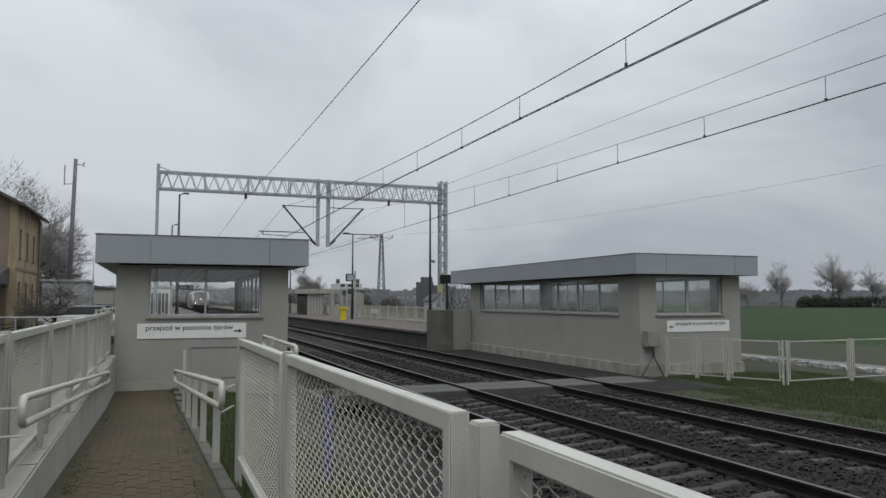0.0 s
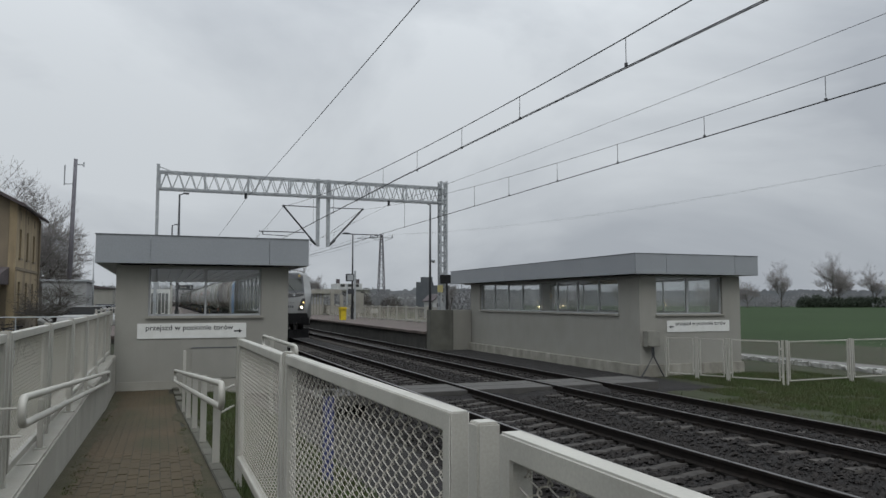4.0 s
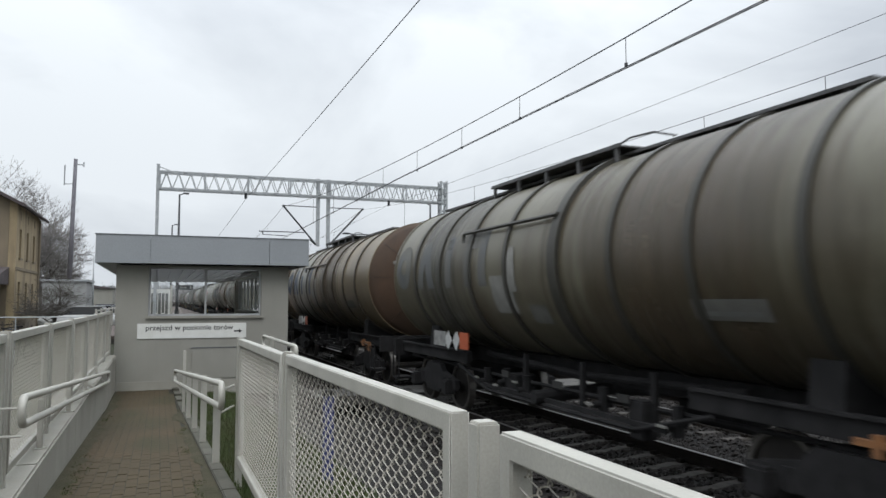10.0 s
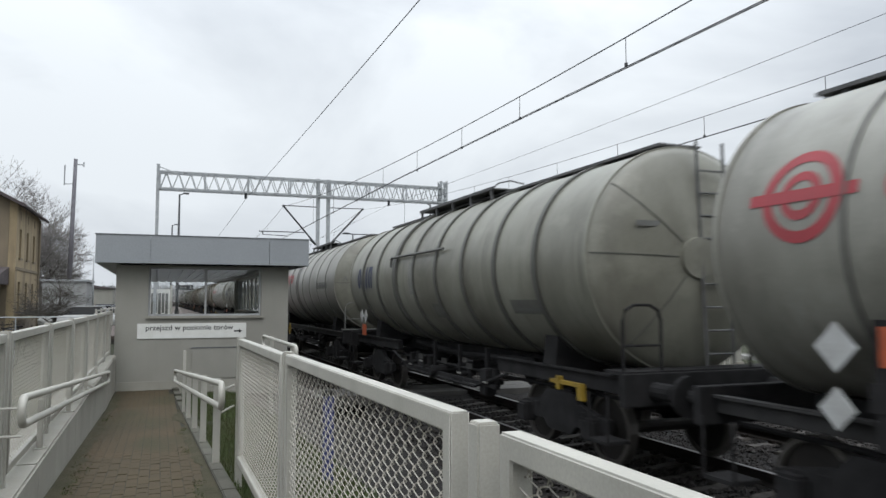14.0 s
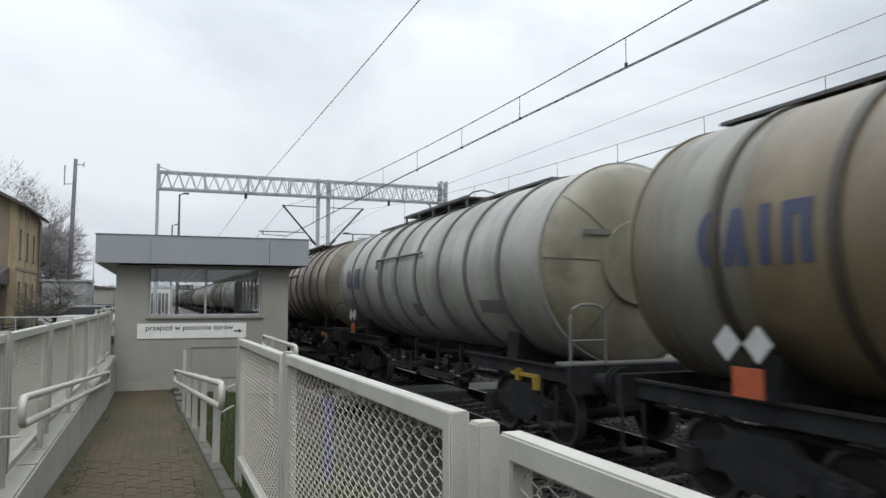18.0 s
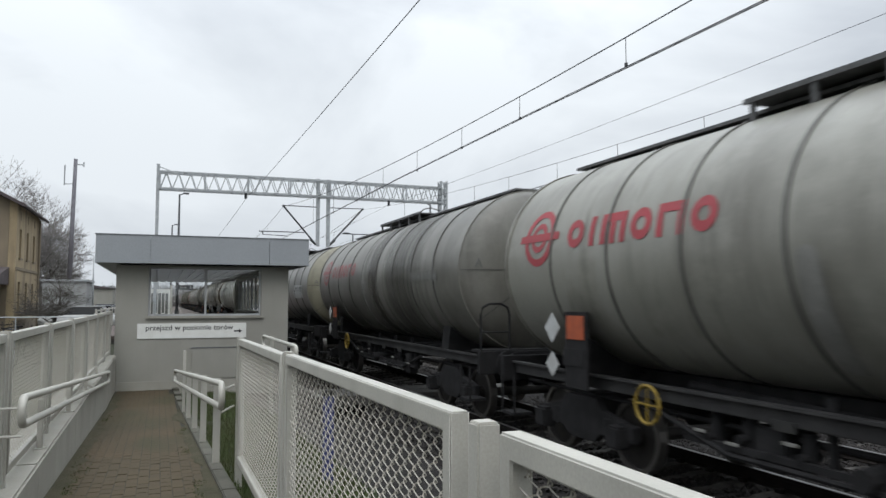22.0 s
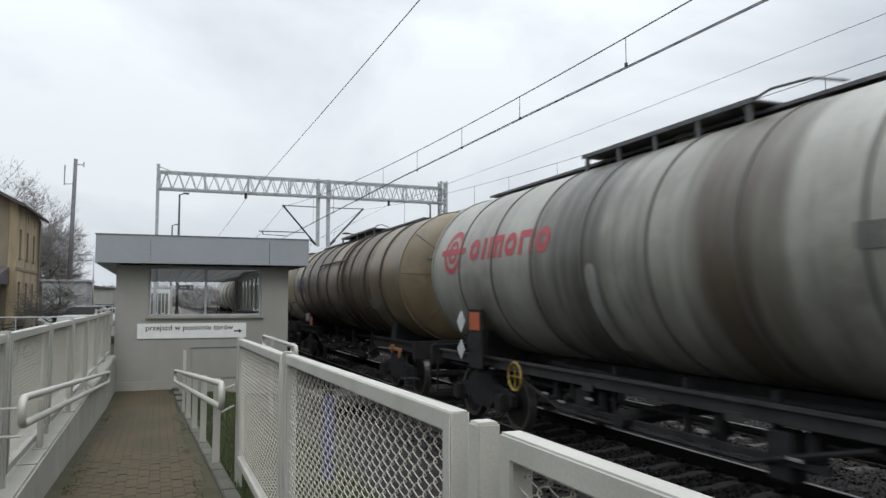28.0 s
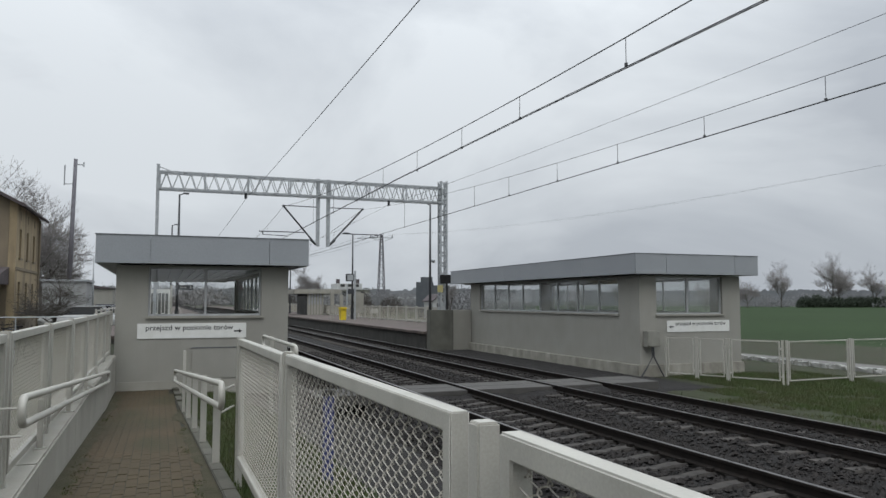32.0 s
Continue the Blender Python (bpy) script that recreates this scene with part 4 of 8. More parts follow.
def spill_paint(name, col, col2, cover=0.12, most=0.8):
    """A stain that has run down the shell, thin at its ragged borders."""
    m = mat(name, col, 0.36, 0, col2, 2, 30, 0.03, spec=0.6)
    n, l = m.node_tree.nodes, m.node_tree.links
    tc, mp, no = n["Texture Coordinate"], n.new("ShaderNodeMapping"), n.new("ShaderNodeTexNoise")
    mp.inputs["Scale"].default_value = (0.5, 2.2, 0.22)
    no.inputs["Scale"].default_value, no.inputs["Detail"].default_value = 1.6, 8
    l.new(tc.outputs["Object"], mp.inputs["Vector"])
    l.new(mp.outputs[0], no.inputs["Vector"])
    gen, mid, ab, fal, mul, ra = n.new("ShaderNodeSeparateXYZ"), n.new("ShaderNodeMath"), n.new("ShaderNodeMath"), n.new("ShaderNodeMapRange"), n.new("ShaderNodeMath"), n.new("ShaderNodeMapRange")
    l.new(tc.outputs["Generated"], gen.inputs[0])
    mid.operation, ab.operation, mul.operation = "SUBTRACT", "ABSOLUTE", "ADD"
    mid.inputs[1].default_value = 0.5
    l.new(gen.outputs["Y"], mid.inputs[0])
    l.new(mid.outputs[0], ab.inputs[0])
    fal.inputs["From Min"].default_value, fal.inputs["From Max"].default_value = 0.08, 0.5
    fal.inputs["To Min"].default_value, fal.inputs["To Max"].default_value = cover, cover - 0.57
    l.new(ab.outputs[0], fal.inputs["Value"])
    l.new(no.outputs["Fac"], mul.inputs[0])
    l.new(fal.outputs[0], mul.inputs[1])
    ra.inputs["From Min"].default_value, ra.inputs["From Max"].default_value = 0.27, 0.74
    ra.inputs["To Max"].default_value = most
    l.new(mul.outputs[0], ra.inputs["Value"])
    l.new(ra.outputs[0], n["Principled BSDF"].inputs["Alpha"])
    return m


STAIN = {
    "oil": spill_paint("run_down_oil", (0.0369, 0.0287, 0.0213), (0.023, 0.0189, 0.0148)),
    "rust": spill_paint("run_down_rust", (0.0861, 0.0541, 0.0279), (0.0574, 0.0394, 0.0221), 0.24, 0.85),
    "earth": spill_paint("brown_dust_film", (0.0861, 0.064, 0.0394), (0.0615, 0.0476, 0.0312), 0.22, 0.72),
    "pale": spill_paint("rain_washed_paint", (0.213, 0.207, 0.168), (0.164, 0.16, 0.131), 0.30, 0.85),
    "grey": spill_paint("sooty_film", (0.0722, 0.0705, 0.0574), (0.0525, 0.0508, 0.0426), 0.12, 0.7),
}
MESH = {}


def cached(key, build):
    """One mesh for all alike parts; build() gives a bmesh."""
    if key not in MESH:
        me = bpy.data.meshes.new(key[0] if isinstance(key, tuple) else key)
        bm = build()
        bm.to_mesh(me)
        bm.free()
        MESH[key] = me
    return MESH[key]


def put(name, key, build, material, parent, label="", smooth=False, at=None):
    me = cached(key, build)
    if not me.materials:
        me.materials.append(material)
    if smooth and not me.polygons[0].use_smooth:
        me.polygons.foreach_set("use_smooth", [True] * len(me.polygons))
    ob = new(name, me)
    ob.parent = parent
    if me.materials[0] is not material:
        ob.material_slots[0].link = "OBJECT"
        ob.material_slots[0].material = material
    if label:
        ob["label"] = label
    if at is not None:
        ob.location = at
    return ob


def revolve(prof, n=96):
    """Turn (y, r) pairs about the tank's axis."""
    bm = B()
    rings = []
    for y, r in prof:
        if r < 1e-4:
            rings.append([bm.verts.new((0, y, ZT))])
        else:
            rings.append([bm.verts.new((r * math.cos(2 * math.pi * k / n), y, ZT + r * math.sin(2 * math.pi * k / n))) for k in range(n)])
    for u, w in zip(rings, rings[1:]):
        for k in range(n):
            a, b = u[k % len(u)], u[(k + 1) % len(u)]
            c, d = w[(k + 1) % len(w)], w[k % len(w)]
            vs = list(dict.fromkeys((a, b, c, d)))
            if len(vs) > 2:
                bm.faces.new(vs)
    bmesh.ops.recalc_face_normals(bm, faces=bm.faces)
    return bm


def shell(L):
    return revolve([(-L / 2, RT), (-L / 2 + 0.02, RT), (L / 2 - 0.02, RT), (L / 2, RT)])


def tank_end(L, s, hub):
    """A dished end of the tank, with a raised rim and a round hub plate or a raised disc."""
    e = L / 2
    prof = [(e, RT), (e + 0.03, RT - 0.012), (e + 0.10, RT * 0.93), (e + 0.20, RT * 0.72), (e + 0.27, RT * 0.45)]
    if hub == "disc":
        prof[-1:] = [(e + 0.225, 0.64), (e + 0.228, 0.60), (e + 0.275, 0.59), (e + 0.285, 0.3), (e + 0.288, 0)]
    else:
        prof += [(e + 0.285, 0.30), (e + 0.287, 0.26), (e + 0.32, 0.255), (e + 0.325, 0.1), (e + 0.325, 0)]
    return revolve([(s * a, b) for a, b in prof])


def band(w, h):
    return revolve([(-w / 2, RT), (-w / 2, RT + h), (w / 2, RT + h), (w / 2, RT)])


def tank_xyz(u, a, lift):
    """u metres along the car, angle a in degrees up the side that faces the walkway."""
    a = radians(a)
    return (-(RT + lift) * math.cos(a), u, ZT + (RT + lift) * math.sin(a))


def decal(bm, pts, lift=0.012, n=4):
    """A painted quad on the tank: u0, u1, a0, a1."""
    u0, u1, a0, a1 = pts
    grid = [[bm.verts.new(tank_xyz(u, a0 + (a1 - a0) * i / n, lift)) for u in (u0, u1)] for i in range(n + 1)]
    for i in range(n):
        bm.faces.new((grid[i][0], grid[i][1], grid[i + 1][1], grid[i + 1][0]))
    return bm


def decal_ring(bm, u, a, r0, r1, lift=0.012, n=32):
    deg = math.degrees(1 / RT)
    vs = [[bm.verts.new(tank_xyz(u + r * math.cos(2 * math.pi * k / n), a + deg * r * math.sin(2 * math.pi * k / n), lift)) for r in (r0, r1)] for k in range(n)]
    for k in range(n):
        w = vs[(k + 1) % n]
        bm.faces.new((vs[k][0], vs[k][1], w[1], w[0]))
    return bm


def mark_shape(bm, kind, u, wd, a0, a1, stroke, lift):
    """A plain painted shape in the box u..u + wd, a0..a1: a ring, upright bars or a triangle outline."""
    mid, ha = (a0 + a1) / 2, (a1 - a0) / 2
    k = math.degrees(stroke / RT)
    if kind == "o":
        n = 20
        vs = [[bm.verts.new(tank_xyz(u + wd / 2 + (wd / 2 - d) * math.cos(2 * math.pi * i / n), mid + (ha - d2) * math.sin(2 * math.pi * i / n), lift))
               for d, d2 in ((0, 0), (stroke, k))] for i in range(n)]
        for i in range(n):
            w = vs[(i + 1) % n]
            bm.faces.new((vs[i][0], vs[i][1], w[1], w[0]))
    elif kind in "123":
        m = int(kind)
        us = [u + (wd - stroke) * (c / (m - 1) if m > 1 else 0.5) + d for c in range(m) for d in (0, stroke)]
        rows = [a0 + (a1 - k - a0) * q / 8 for q in range(9)] + [a1]
        g = [[bm.verts.new(tank_xyz(x, a, lift)) for x in us] for a in rows]
        for r in range(9):
            for c in range(len(us) - 1):
                if c % 2 == 0 or r == 8:
                    bm.faces.new((g[r][c], g[r][c + 1], g[r + 1][c + 1], g[r + 1][c]))
    elif kind == "v":
        n, c = 6, u + wd / 2 - stroke * 0.5
        rows = []
        for i in range(n):
            f = i / n
            a = a0 + (a1 - a0) * f
            rows.append([bm.verts.new(tank_xyz(x, a, lift)) for x in (u + (c - u) * f, u + (c - u) * f + stroke, u + wd - stroke + (c - u - wd + stroke) * f, u + wd + (c - u - wd + stroke) * f)])
        top = [bm.verts.new(tank_xyz(x, a1, lift)) for x in (c, c + stroke)]
        rows.append([top[0], top[1], top[0], top[1]])
        for p, q in zip(rows, rows[1:]):
            bm.faces.new((p[0], p[1], q[1], q[0]))
            bm.faces.new((p[2], p[3], q[3], q[2]))


def bogie(parent, y, key="bogie"):
    b = new("bogie")
    b.parent = parent
    b.location = (0, y, 0)
    for s in (-1, 1):
        def side():
            bm = B()
            prism(bm, [(-1.15, 0.42), (-0.45, 0.42), (-0.3, 0.30), (0.3, 0.30), (0.45, 0.42), (1.15, 0.42), (1.15, 0.60), (0.5, 0.72), (0.35, 0.86), (-0.35, 0.86),
                       (-0.5, 0.72), (-1.15, 0.60)], "x", -0.05, 0.05)
            for yy in (-0.9, -0.62, 0.62, 0.9):
                tube(bm, [(0, yy, 0.42), (0, yy, 0.64)], 0.085, 8)
            return bm
        put("side_frame", "side_frame", side, BLACKF, b, at=(s * 1.0, 0, 0))
        for yy in (-0.9, 0.9):
            def wheel():
                bm = B()
                wheel_disc(bm, (0, 0, 0), 0.02, 0.40, 0.05, 24)
                wheel_disc(bm, (0, 0, 0), 0.02, 0.12, 0.18, 16)
                return bm
            w = put("wheel", "wheel", wheel, WHEEL_M, b, at=(s * 0.77, yy, 0.46))
            put("wheel_rim", "wheel_rim", lambda: wheel_disc(B(), (0, 0, 0), 0.395, 0.46, 0.13, 24), RIM_M, b, at=(s * 0.77, yy, 0.46))
            put("axle_box", "axle_box", lambda: box(B(), -0.11, 0.11, -0.14, 0.14, -0.13, 0.14, 0.03), BLACKF, b, at=(s * 1.08, yy, 0.46))
    put("bolster", "bolster", lambda: box(B(), -1.0, 1.0, -0.25, 0.25, 0.55, 0.9, 0.03), BLACKF, b)
    for yy in (-0.9, 0.9):
        put("axle", "axle", lambda: tube(B(), [(-0.95, 0, 0), (0.95, 0, 0)], 0.08, 10), WHEEL_M, b, at=(0, yy, 0.46))


def buffer_bm(s):
    bm = B()
    tube(bm, [(0, 0, 0), (0, s * 0.36, 0)], 0.105, 12)
    tube(bm, [(0, s * 0.30, 0), (0, s * 0.56, 0)], 0.075, 12)
    tube(bm, [(0, s * 0.56, 0), (0, s * 0.60, 0)], 0.23, 16)
    return bm


def ladder_bm(y0, z0, z1, w=0.4, x=0.0, lean=0.0):
    bm = B()
    for s in (-w / 2, w / 2):
        tube(bm, [(x + s, y0, z0), (x + s, y0 + lean, z1)], 0.02, 6)
    k = int((z1 - z0) / 0.29)
    for i in range(k):
        z = z0 + 0.15 + i * 0.29
        q = y0 + lean * (z - z0) / (z1 - z0)
        tube(bm, [(x - w / 2, q, z), (x + w / 2, q, z)], 0.014, 6)
    return bm


def letter_bm(text, x, y, z, size):
    """A flat letter that faces along -y."""
    cu = bpy.data.curves.new("letter", "FONT")
    cu.body, cu.size, cu.extrude = text, size, 0.002
    tmp = bpy.data.objects.new("letter", cu)
    scene.collection.objects.link(tmp)
    me = bpy.data.meshes.new_from_object(tmp.evaluated_get(bpy.context.evaluated_depsgraph_get()))
    bpy.data.objects.remove(tmp)
    bm = B()
    bm.from_mesh(me)
    for v in bm.verts:
        v.co = (x + v.co.x, y - v.co.z, z + v.co.y)
    bpy.data.meshes.remove(me)
    return bm


def tank_wagon(L, kind, paint, face, label, ladder=False, logo="", white_band=False, hub="plate", stains=(), bright=False, shift=0.0, diamonds=True):
    """A bogie tank wagon; y is its length, its leading end at -y. L: length of the tank's cylinder."""
    w = thing("tank_wagon", label, "tank wagon", "tank wagons of the goods train")
    P = PAINT[paint]
    E = L / 2
    D = E - (1.0 if L > 13 else 0.0)   # the dome sits nearer the middle of the long tanks
    put("tank_shell", ("tank_shell", L), lambda: shell(L), P, w, smooth=True)
    put("front_end", ("front_end", L, hub), lambda: tank_end(L, -1, hub), PAINT[face], w, "dished end of the tank", True)
    if not MESH[("front_end", L, hub)].attributes.get("sharp_edge"):
        MESH[("front_end", L, hub)].set_sharp_from_angle(angle=radians(40))
    for k in range(6):
        r0 = 0.62 if hub == "disc" else 0.30

        def rib():
            bm = B()
            line = [(0.285, 0.30), (0.27, RT * 0.45), (0.20, RT * 0.72), (0.10, RT * 0.93), (0.03, RT - 0.012)] if r0 < 0.5 else [(0.225, 0.64), (0.20, RT * 0.72), (0.10, RT * 0.93), (0.03, RT - 0.012)]
            for q0, q1 in zip(line, line[1:]):
                bar(bm, (0, -q0[0] - 0.002, q0[1]), (0, -q1[0] - 0.002, q1[1]), 0.012, 0.014)
            return bm
        o = put("end_seam", ("end_seam", hub), rib, HOOP[face if face in HOOP else "rust"], w, "welded seam", at=(0, -E, ZT))
        o.rotation_euler = (0, radians((0, 52, 90, 180, 232, 270)[k] + (0 if kind == "E" else 40)), 0)
    if kind == "E":
        put("end_letter", ("end_letter", L), lambda: letter_bm("A", -1.24, -E - 0.20, ZT + 0.05, 0.22), GREYM, w, "small dark letter A")
    else:
        put("end_label", ("end_label", L), lambda: box(B(), -0.90, -0.45, -E - 0.262, -E - 0.25, ZT + 0.38, ZT + 0.45), MARK if face in ("rustend", "brown", "soot") else GREYM, w, "strip label on the tank's end")
    put("rear_end", ("rear_end", L, hub), lambda: tank_end(L, 1, hub), P, w, "dished end of the tank", True)
    # hoops round the tank
    thick = kind != "E"
    n = 9
    for i in range(n + 1):
        u = -E + 0.02 + (L - 0.04) * i / n
        last_one = i in (0, n)
        wd, ht = (0.10, 0.034) if thick else (0.036, 0.016)
        if last_one:
            wd, ht = 0.05, 0.022
        put("hoop", ("hoop", wd), lambda: band(wd, ht), P if last_one else HOOP[paint], w, at=(0, u, 0), smooth=False)
    if thick:
        u = D - 4.15 if kind == "G" else D - 7.1
        put("pipe_band", ("pipe_band",), lambda: band(0.11, 0.06), HOOP[paint], w, at=(0, u, 0))
    if white_band:
        bm = B()
        decal(bm, (D - 5.55, D - 5.15, -55, 88), 0.011, 14)
        part("white_band", bm, MARK, w, "broad white painted band")
    # walkway and platform on the top
    zt = ZT + RT
    a, b = -E + (0.0 if ladder else 1.6), E - 0.2
    put("walkway", ("walkway", a, b), lambda: box(box(B(), -0.32, 0.32, a, b, zt + 0.02, zt + 0.05), -0.33, -0.315, a, b, zt + 0.015, zt + 0.055), GRATE, w, "grated roof walkway")
    p0_ = 3.95 if kind == "E" else 3.2
    put("platform", ("platform", L, p0_), lambda: box(box(B(), -0.56, 0.56, D - 7.3, D - p0_, zt + 0.09, zt + 0.115), -0.575, -0.555, D - 7.3, D - p0_, zt + 0.085, zt + 0.14),
        GRATE, w, "grated platform at the filling dome")
    put("dome", ("dome", L), lambda: tube(B(), [(0, D - 5.8, zt - 0.05), (0, D - 5.8, zt + 0.20)], 0.30, 16), P, w, "filling dome with lid")

    for x in (-0.54, 0.5):
        put("folded_railing", ("folded_railing", L, x), lambda: tube(B(), [(x, D - 7.25, zt + 0.12), (x, D - 7.5, zt + 0.17), (x, D - 8.0, zt + 0.14), (x * 0.8, D - 8.3, zt + 0.04)], 0.014, 6), GRATE, w, "folded steel railing")
    for i in range(7):
        u = a + 0.3 + (b - a - 0.6) * i / 6
        put("walkway_bracket", "walkway_bracket", lambda: box(box(B(), -0.3, -0.26, -0.03, 0.03, zt - 0.03, zt + 0.05), 0.26, 0.30, -0.03, 0.03, zt - 0.03, zt + 0.05), GRATE, w, at=(0, u, 0))
    for i in range(5):
        u = D - 7.2 + (7.1 - p0_) * i / 4
        for x in (-0.54, 0.54):
            put("platform_leg", "platform_leg", lambda: box(B(), -0.02, 0.02, -0.03, 0.03, zt - 0.14, zt + 0.092), GRATE, w, at=(x, u, 0))
    # rail along the flank under the platform
    if thick:
        def flank():
            bm = B()
            pts = [tank_xyz(D - 3.85, 8 if kind == "G" else 18, 0.05), tank_xyz(D - 3.85, 16 if kind == "G" else 24, 0.07),
                   tank_xyz(D - 7.05, 16 if kind == "G" else 24, 0.07)]
            tube(bm, pts, 0.03, 6)
            for u in (4.4, 5.6, 6.6):
                q = tank_xyz(D - u, 16 if kind == "G" else 24, 0.07)
                tube(bm, [q, (q[0] + 0.09, q[1], q[2])], 0.018, 5)
            return bm
        put("flank_rail", ("flank_rail", L, kind), flank, HOOP[paint], w, "pipe rail along the tank's flank")
    # gauge stripe
    def stripe():
        bm = B()
        u = D - 5.5 if kind == "E" else (D - 5.1 if kind == "G" else D - 5.75)
        lo, hi = (-52, -8) if kind == "E" else (-16, 6)
        decal(bm, (u - 0.12, u + 0.12, lo, hi), 0.012, 8)
        decal_ring(bm, u, hi, 0.0, 0.12, 0.012, 16)
        if kind == "L":
            decal(bm, (u + 0.02, u + 0.75, -30, -6), 0.011, 5)
        return bm
    if not white_band:
        put("gauge_stripe", ("gauge_stripe", L, kind), stripe, MARK, w, "pale painted stripe", True)

    boards = [(D - 10.8 + 0.43 * i, D - 10.45 + 0.43 * i, -6, 2) for i in range(4)] + ([(D - 10.85, D - 9.0, -17, -7)] if bright else []) if kind == "E" else [(D - 10.6, D - 9.6, -30, -21), (D - 6.6, D - 6.1, -36, -24)]
    for i, q in enumerate(boards):
        put("notice_panel", ("notice_panel", L, kind, bright, i), lambda: decal(B(), q, 0.0125), PLACARD if bright else DULLP, w, "pale panel with unreadable notices" if bright else "dull panel with unreadable notices")

    def small_print():
        bm = B()
        for i in range(5):
            u = (E - 10.75 + 0.3 * i) if kind == "E" else (E - 10.5 + 0.18 * i)
            decal(bm, (u, u + 0.16, -4 if kind == "E" else -28, -1 if kind == "E" else -26), 0.015, 1)
        return bm
    put("small_print", ("small_print", L, kind), small_print, GREYM, w, "small bars of unreadable print")["kind"] = "stuff"
    # owner's mark as plain shapes
    if logo in ("ring", "ring_faded"):
        def ring():
            bm = B()
            u, a = E - 0.98, 13
            decal_ring(bm, u, a, 0.30, 0.40, 0.007)
            decal_ring(bm, u, a, 0.13, 0.21, 0.007)
            decal(bm, (u - 0.54, u + 0.54, a - 2.1, a + 2.1), 0.009, 3)
            return bm
        m = REDP if logo == "ring" else FADED
        put("round_mark", ("round_mark", L), ring, m, w, "red round mark of two rings and a bar", True)

        row = (E - 4.48, 0.09, 5, 19.5, 0.105, 0.008, [(0.38, "o"), (0.44, "2"), (0.38, "o"), (0.50, "3"), (0.20, "1"), (0.38, "o")], m, "red shape standing for a letter")
    elif logo[:5] == "large":
        row = (E - 4.85, 0.40, -12, 25, 0.30, 0.008, [(0.90, "2"), (0.70, "1"), (0.95, "v"), (0.95, "o")], BLUEM if logo == "large" else FAINT, "large faded blue shape standing for a letter")
    else:
        row = (E - 2.15 - min(shift, 0.3), 0.025, -9, 12, 0.125, 0.008, [(0.32, "2"), (0.32, "1"), (0.32, "v"), (0.32, "o")], NAVY if logo == "small" else BLUEM, "dark blue shape standing for a letter")
    u, gap, a0, a1, st, lift, shapes, m, lab = row
    for i, (wd, shape) in enumerate(shapes):
        def letter():
            bm = B()
            mark_shape(bm, shape, u, wd, a0, a1, st, lift)
            return bm
        put("letter_shape", ("letter_shape", L, kind, logo, shift, i), letter, m, w, lab, True)
        u += wd + gap
    for at_, half, what in stains:
        put("stain", ("stain", L, at_, half), lambda: decal(B(), (E - at_ - half, E - at_ + half, -88, 266), 0.0045, 96), STAIN[what], w, STAIN_WORDS[what], True)
    # frame
    for s in (-1, 1):
        if kind == "E":
            put("sole_bar", ("sole_bar", L), lambda: box(box(B(), -0.06, 0.06, -E - 0.42, E + 0.42, 1.0, 1.17, 0.01), -0.11, -0.05, -E - 0.42, E + 0.42, 1.15, 1.18), DUSTF, w, "dusty steel sole bar", at=(s * 1.05, 0, 0))
        else:
            for t in (-1, 1):
                put("end_sill", "end_sill", lambda: box(box(B(), -0.06, 0.06, -1.85, 1.85, 0.98, 1.20, 0.01), -0.10, -0.05, -1.8, 1.8, 1.18, 1.21), BLACKF, w, "sooty steel end sill", at=(s * 1.05, t * (E - 1.42), 0))
        put("headstock", "headstock", lambda: box(B(), -1.3, 1.3, -0.06, 0.06, 0.88, 1.26, 0.01), BLACKF, w, at=(0, s * (E + 0.48), 0))
        for t in (-1, 1):
            put("buffer", ("buffer", s), lambda: buffer_bm(s), BLACKF, w, at=(t * 0.875, s * (E + 0.52), 1.06))
        put("coupling", "coupling", lambda: box(tube(B(), [(0, -0.3, 0), (0, 0.3, -0.12)], 0.05, 6), -0.09, 0.09, -0.2, 0.1, -0.1, 0.1), BLACKF, w, at=(0, s * (E + 0.8), 1.0))
        put("saddle", "saddle", lambda: prism(B(), [(-1.12, 1.15), (1.12, 1.15), (1.07, 1.62), (0.85, 1.47), (0.0, 1.30), (-0.85, 1.47), (-1.07, 1.62)], "y", -0.18, 0.18), BLACKF, w, at=(0, s * (E - 1.55), 0))
        if kind == "M":
            put("gusset", "gusset", lambda: prism(B(), [(-0.50, 1.19), (0.55, 1.19), (0.90, 1.62), (-0.86, 1.62)], "x", -0.02, 0.02), LOWPANEL, w, "grimy steel saddle plate", at=(-1.10, s * (E - 1.55), 0))
        bogie(w, s * (E - 1.40))
        put("step", "step", lambda: tube(tube(box(B(), -0.02, 0.30, -0.2, 0.2, 0.42, 0.46), [(0, -0.2, 0.45), (0, -0.2, 1.0)], 0.018, 5), [(0, 0.2, 0.45), (0, 0.2, 1.0)], 0.018, 5),
            BLACKF, w, at=(-1.38, s * (E + 0.1), 0))
    put("centre_sill", ("centre_sill", L), lambda: box(B(), -0.25, 0.25, -E, E, 0.92, 1.2), BLACKF, w)
    put("outlet_pipe", "outlet_pipe", lambda: tube(tube(B(), [(-1.25, 0, 0.72), (0, 0, 0.80), (1.25, 0, 0.72)], 0.10, 10), [(0, 0, 0.8), (0, 0, 1.3)], 0.14, 10), BLACKF, w, at=(0, 0.2, 0))
    put("brake_tank", "brake_tank", lambda: tube(B(), [(0.3, -0.6, 0.72), (0.3, 0.6, 0.72)], 0.2, 12), BLACKF, w, at=(0, -1.9, 0))
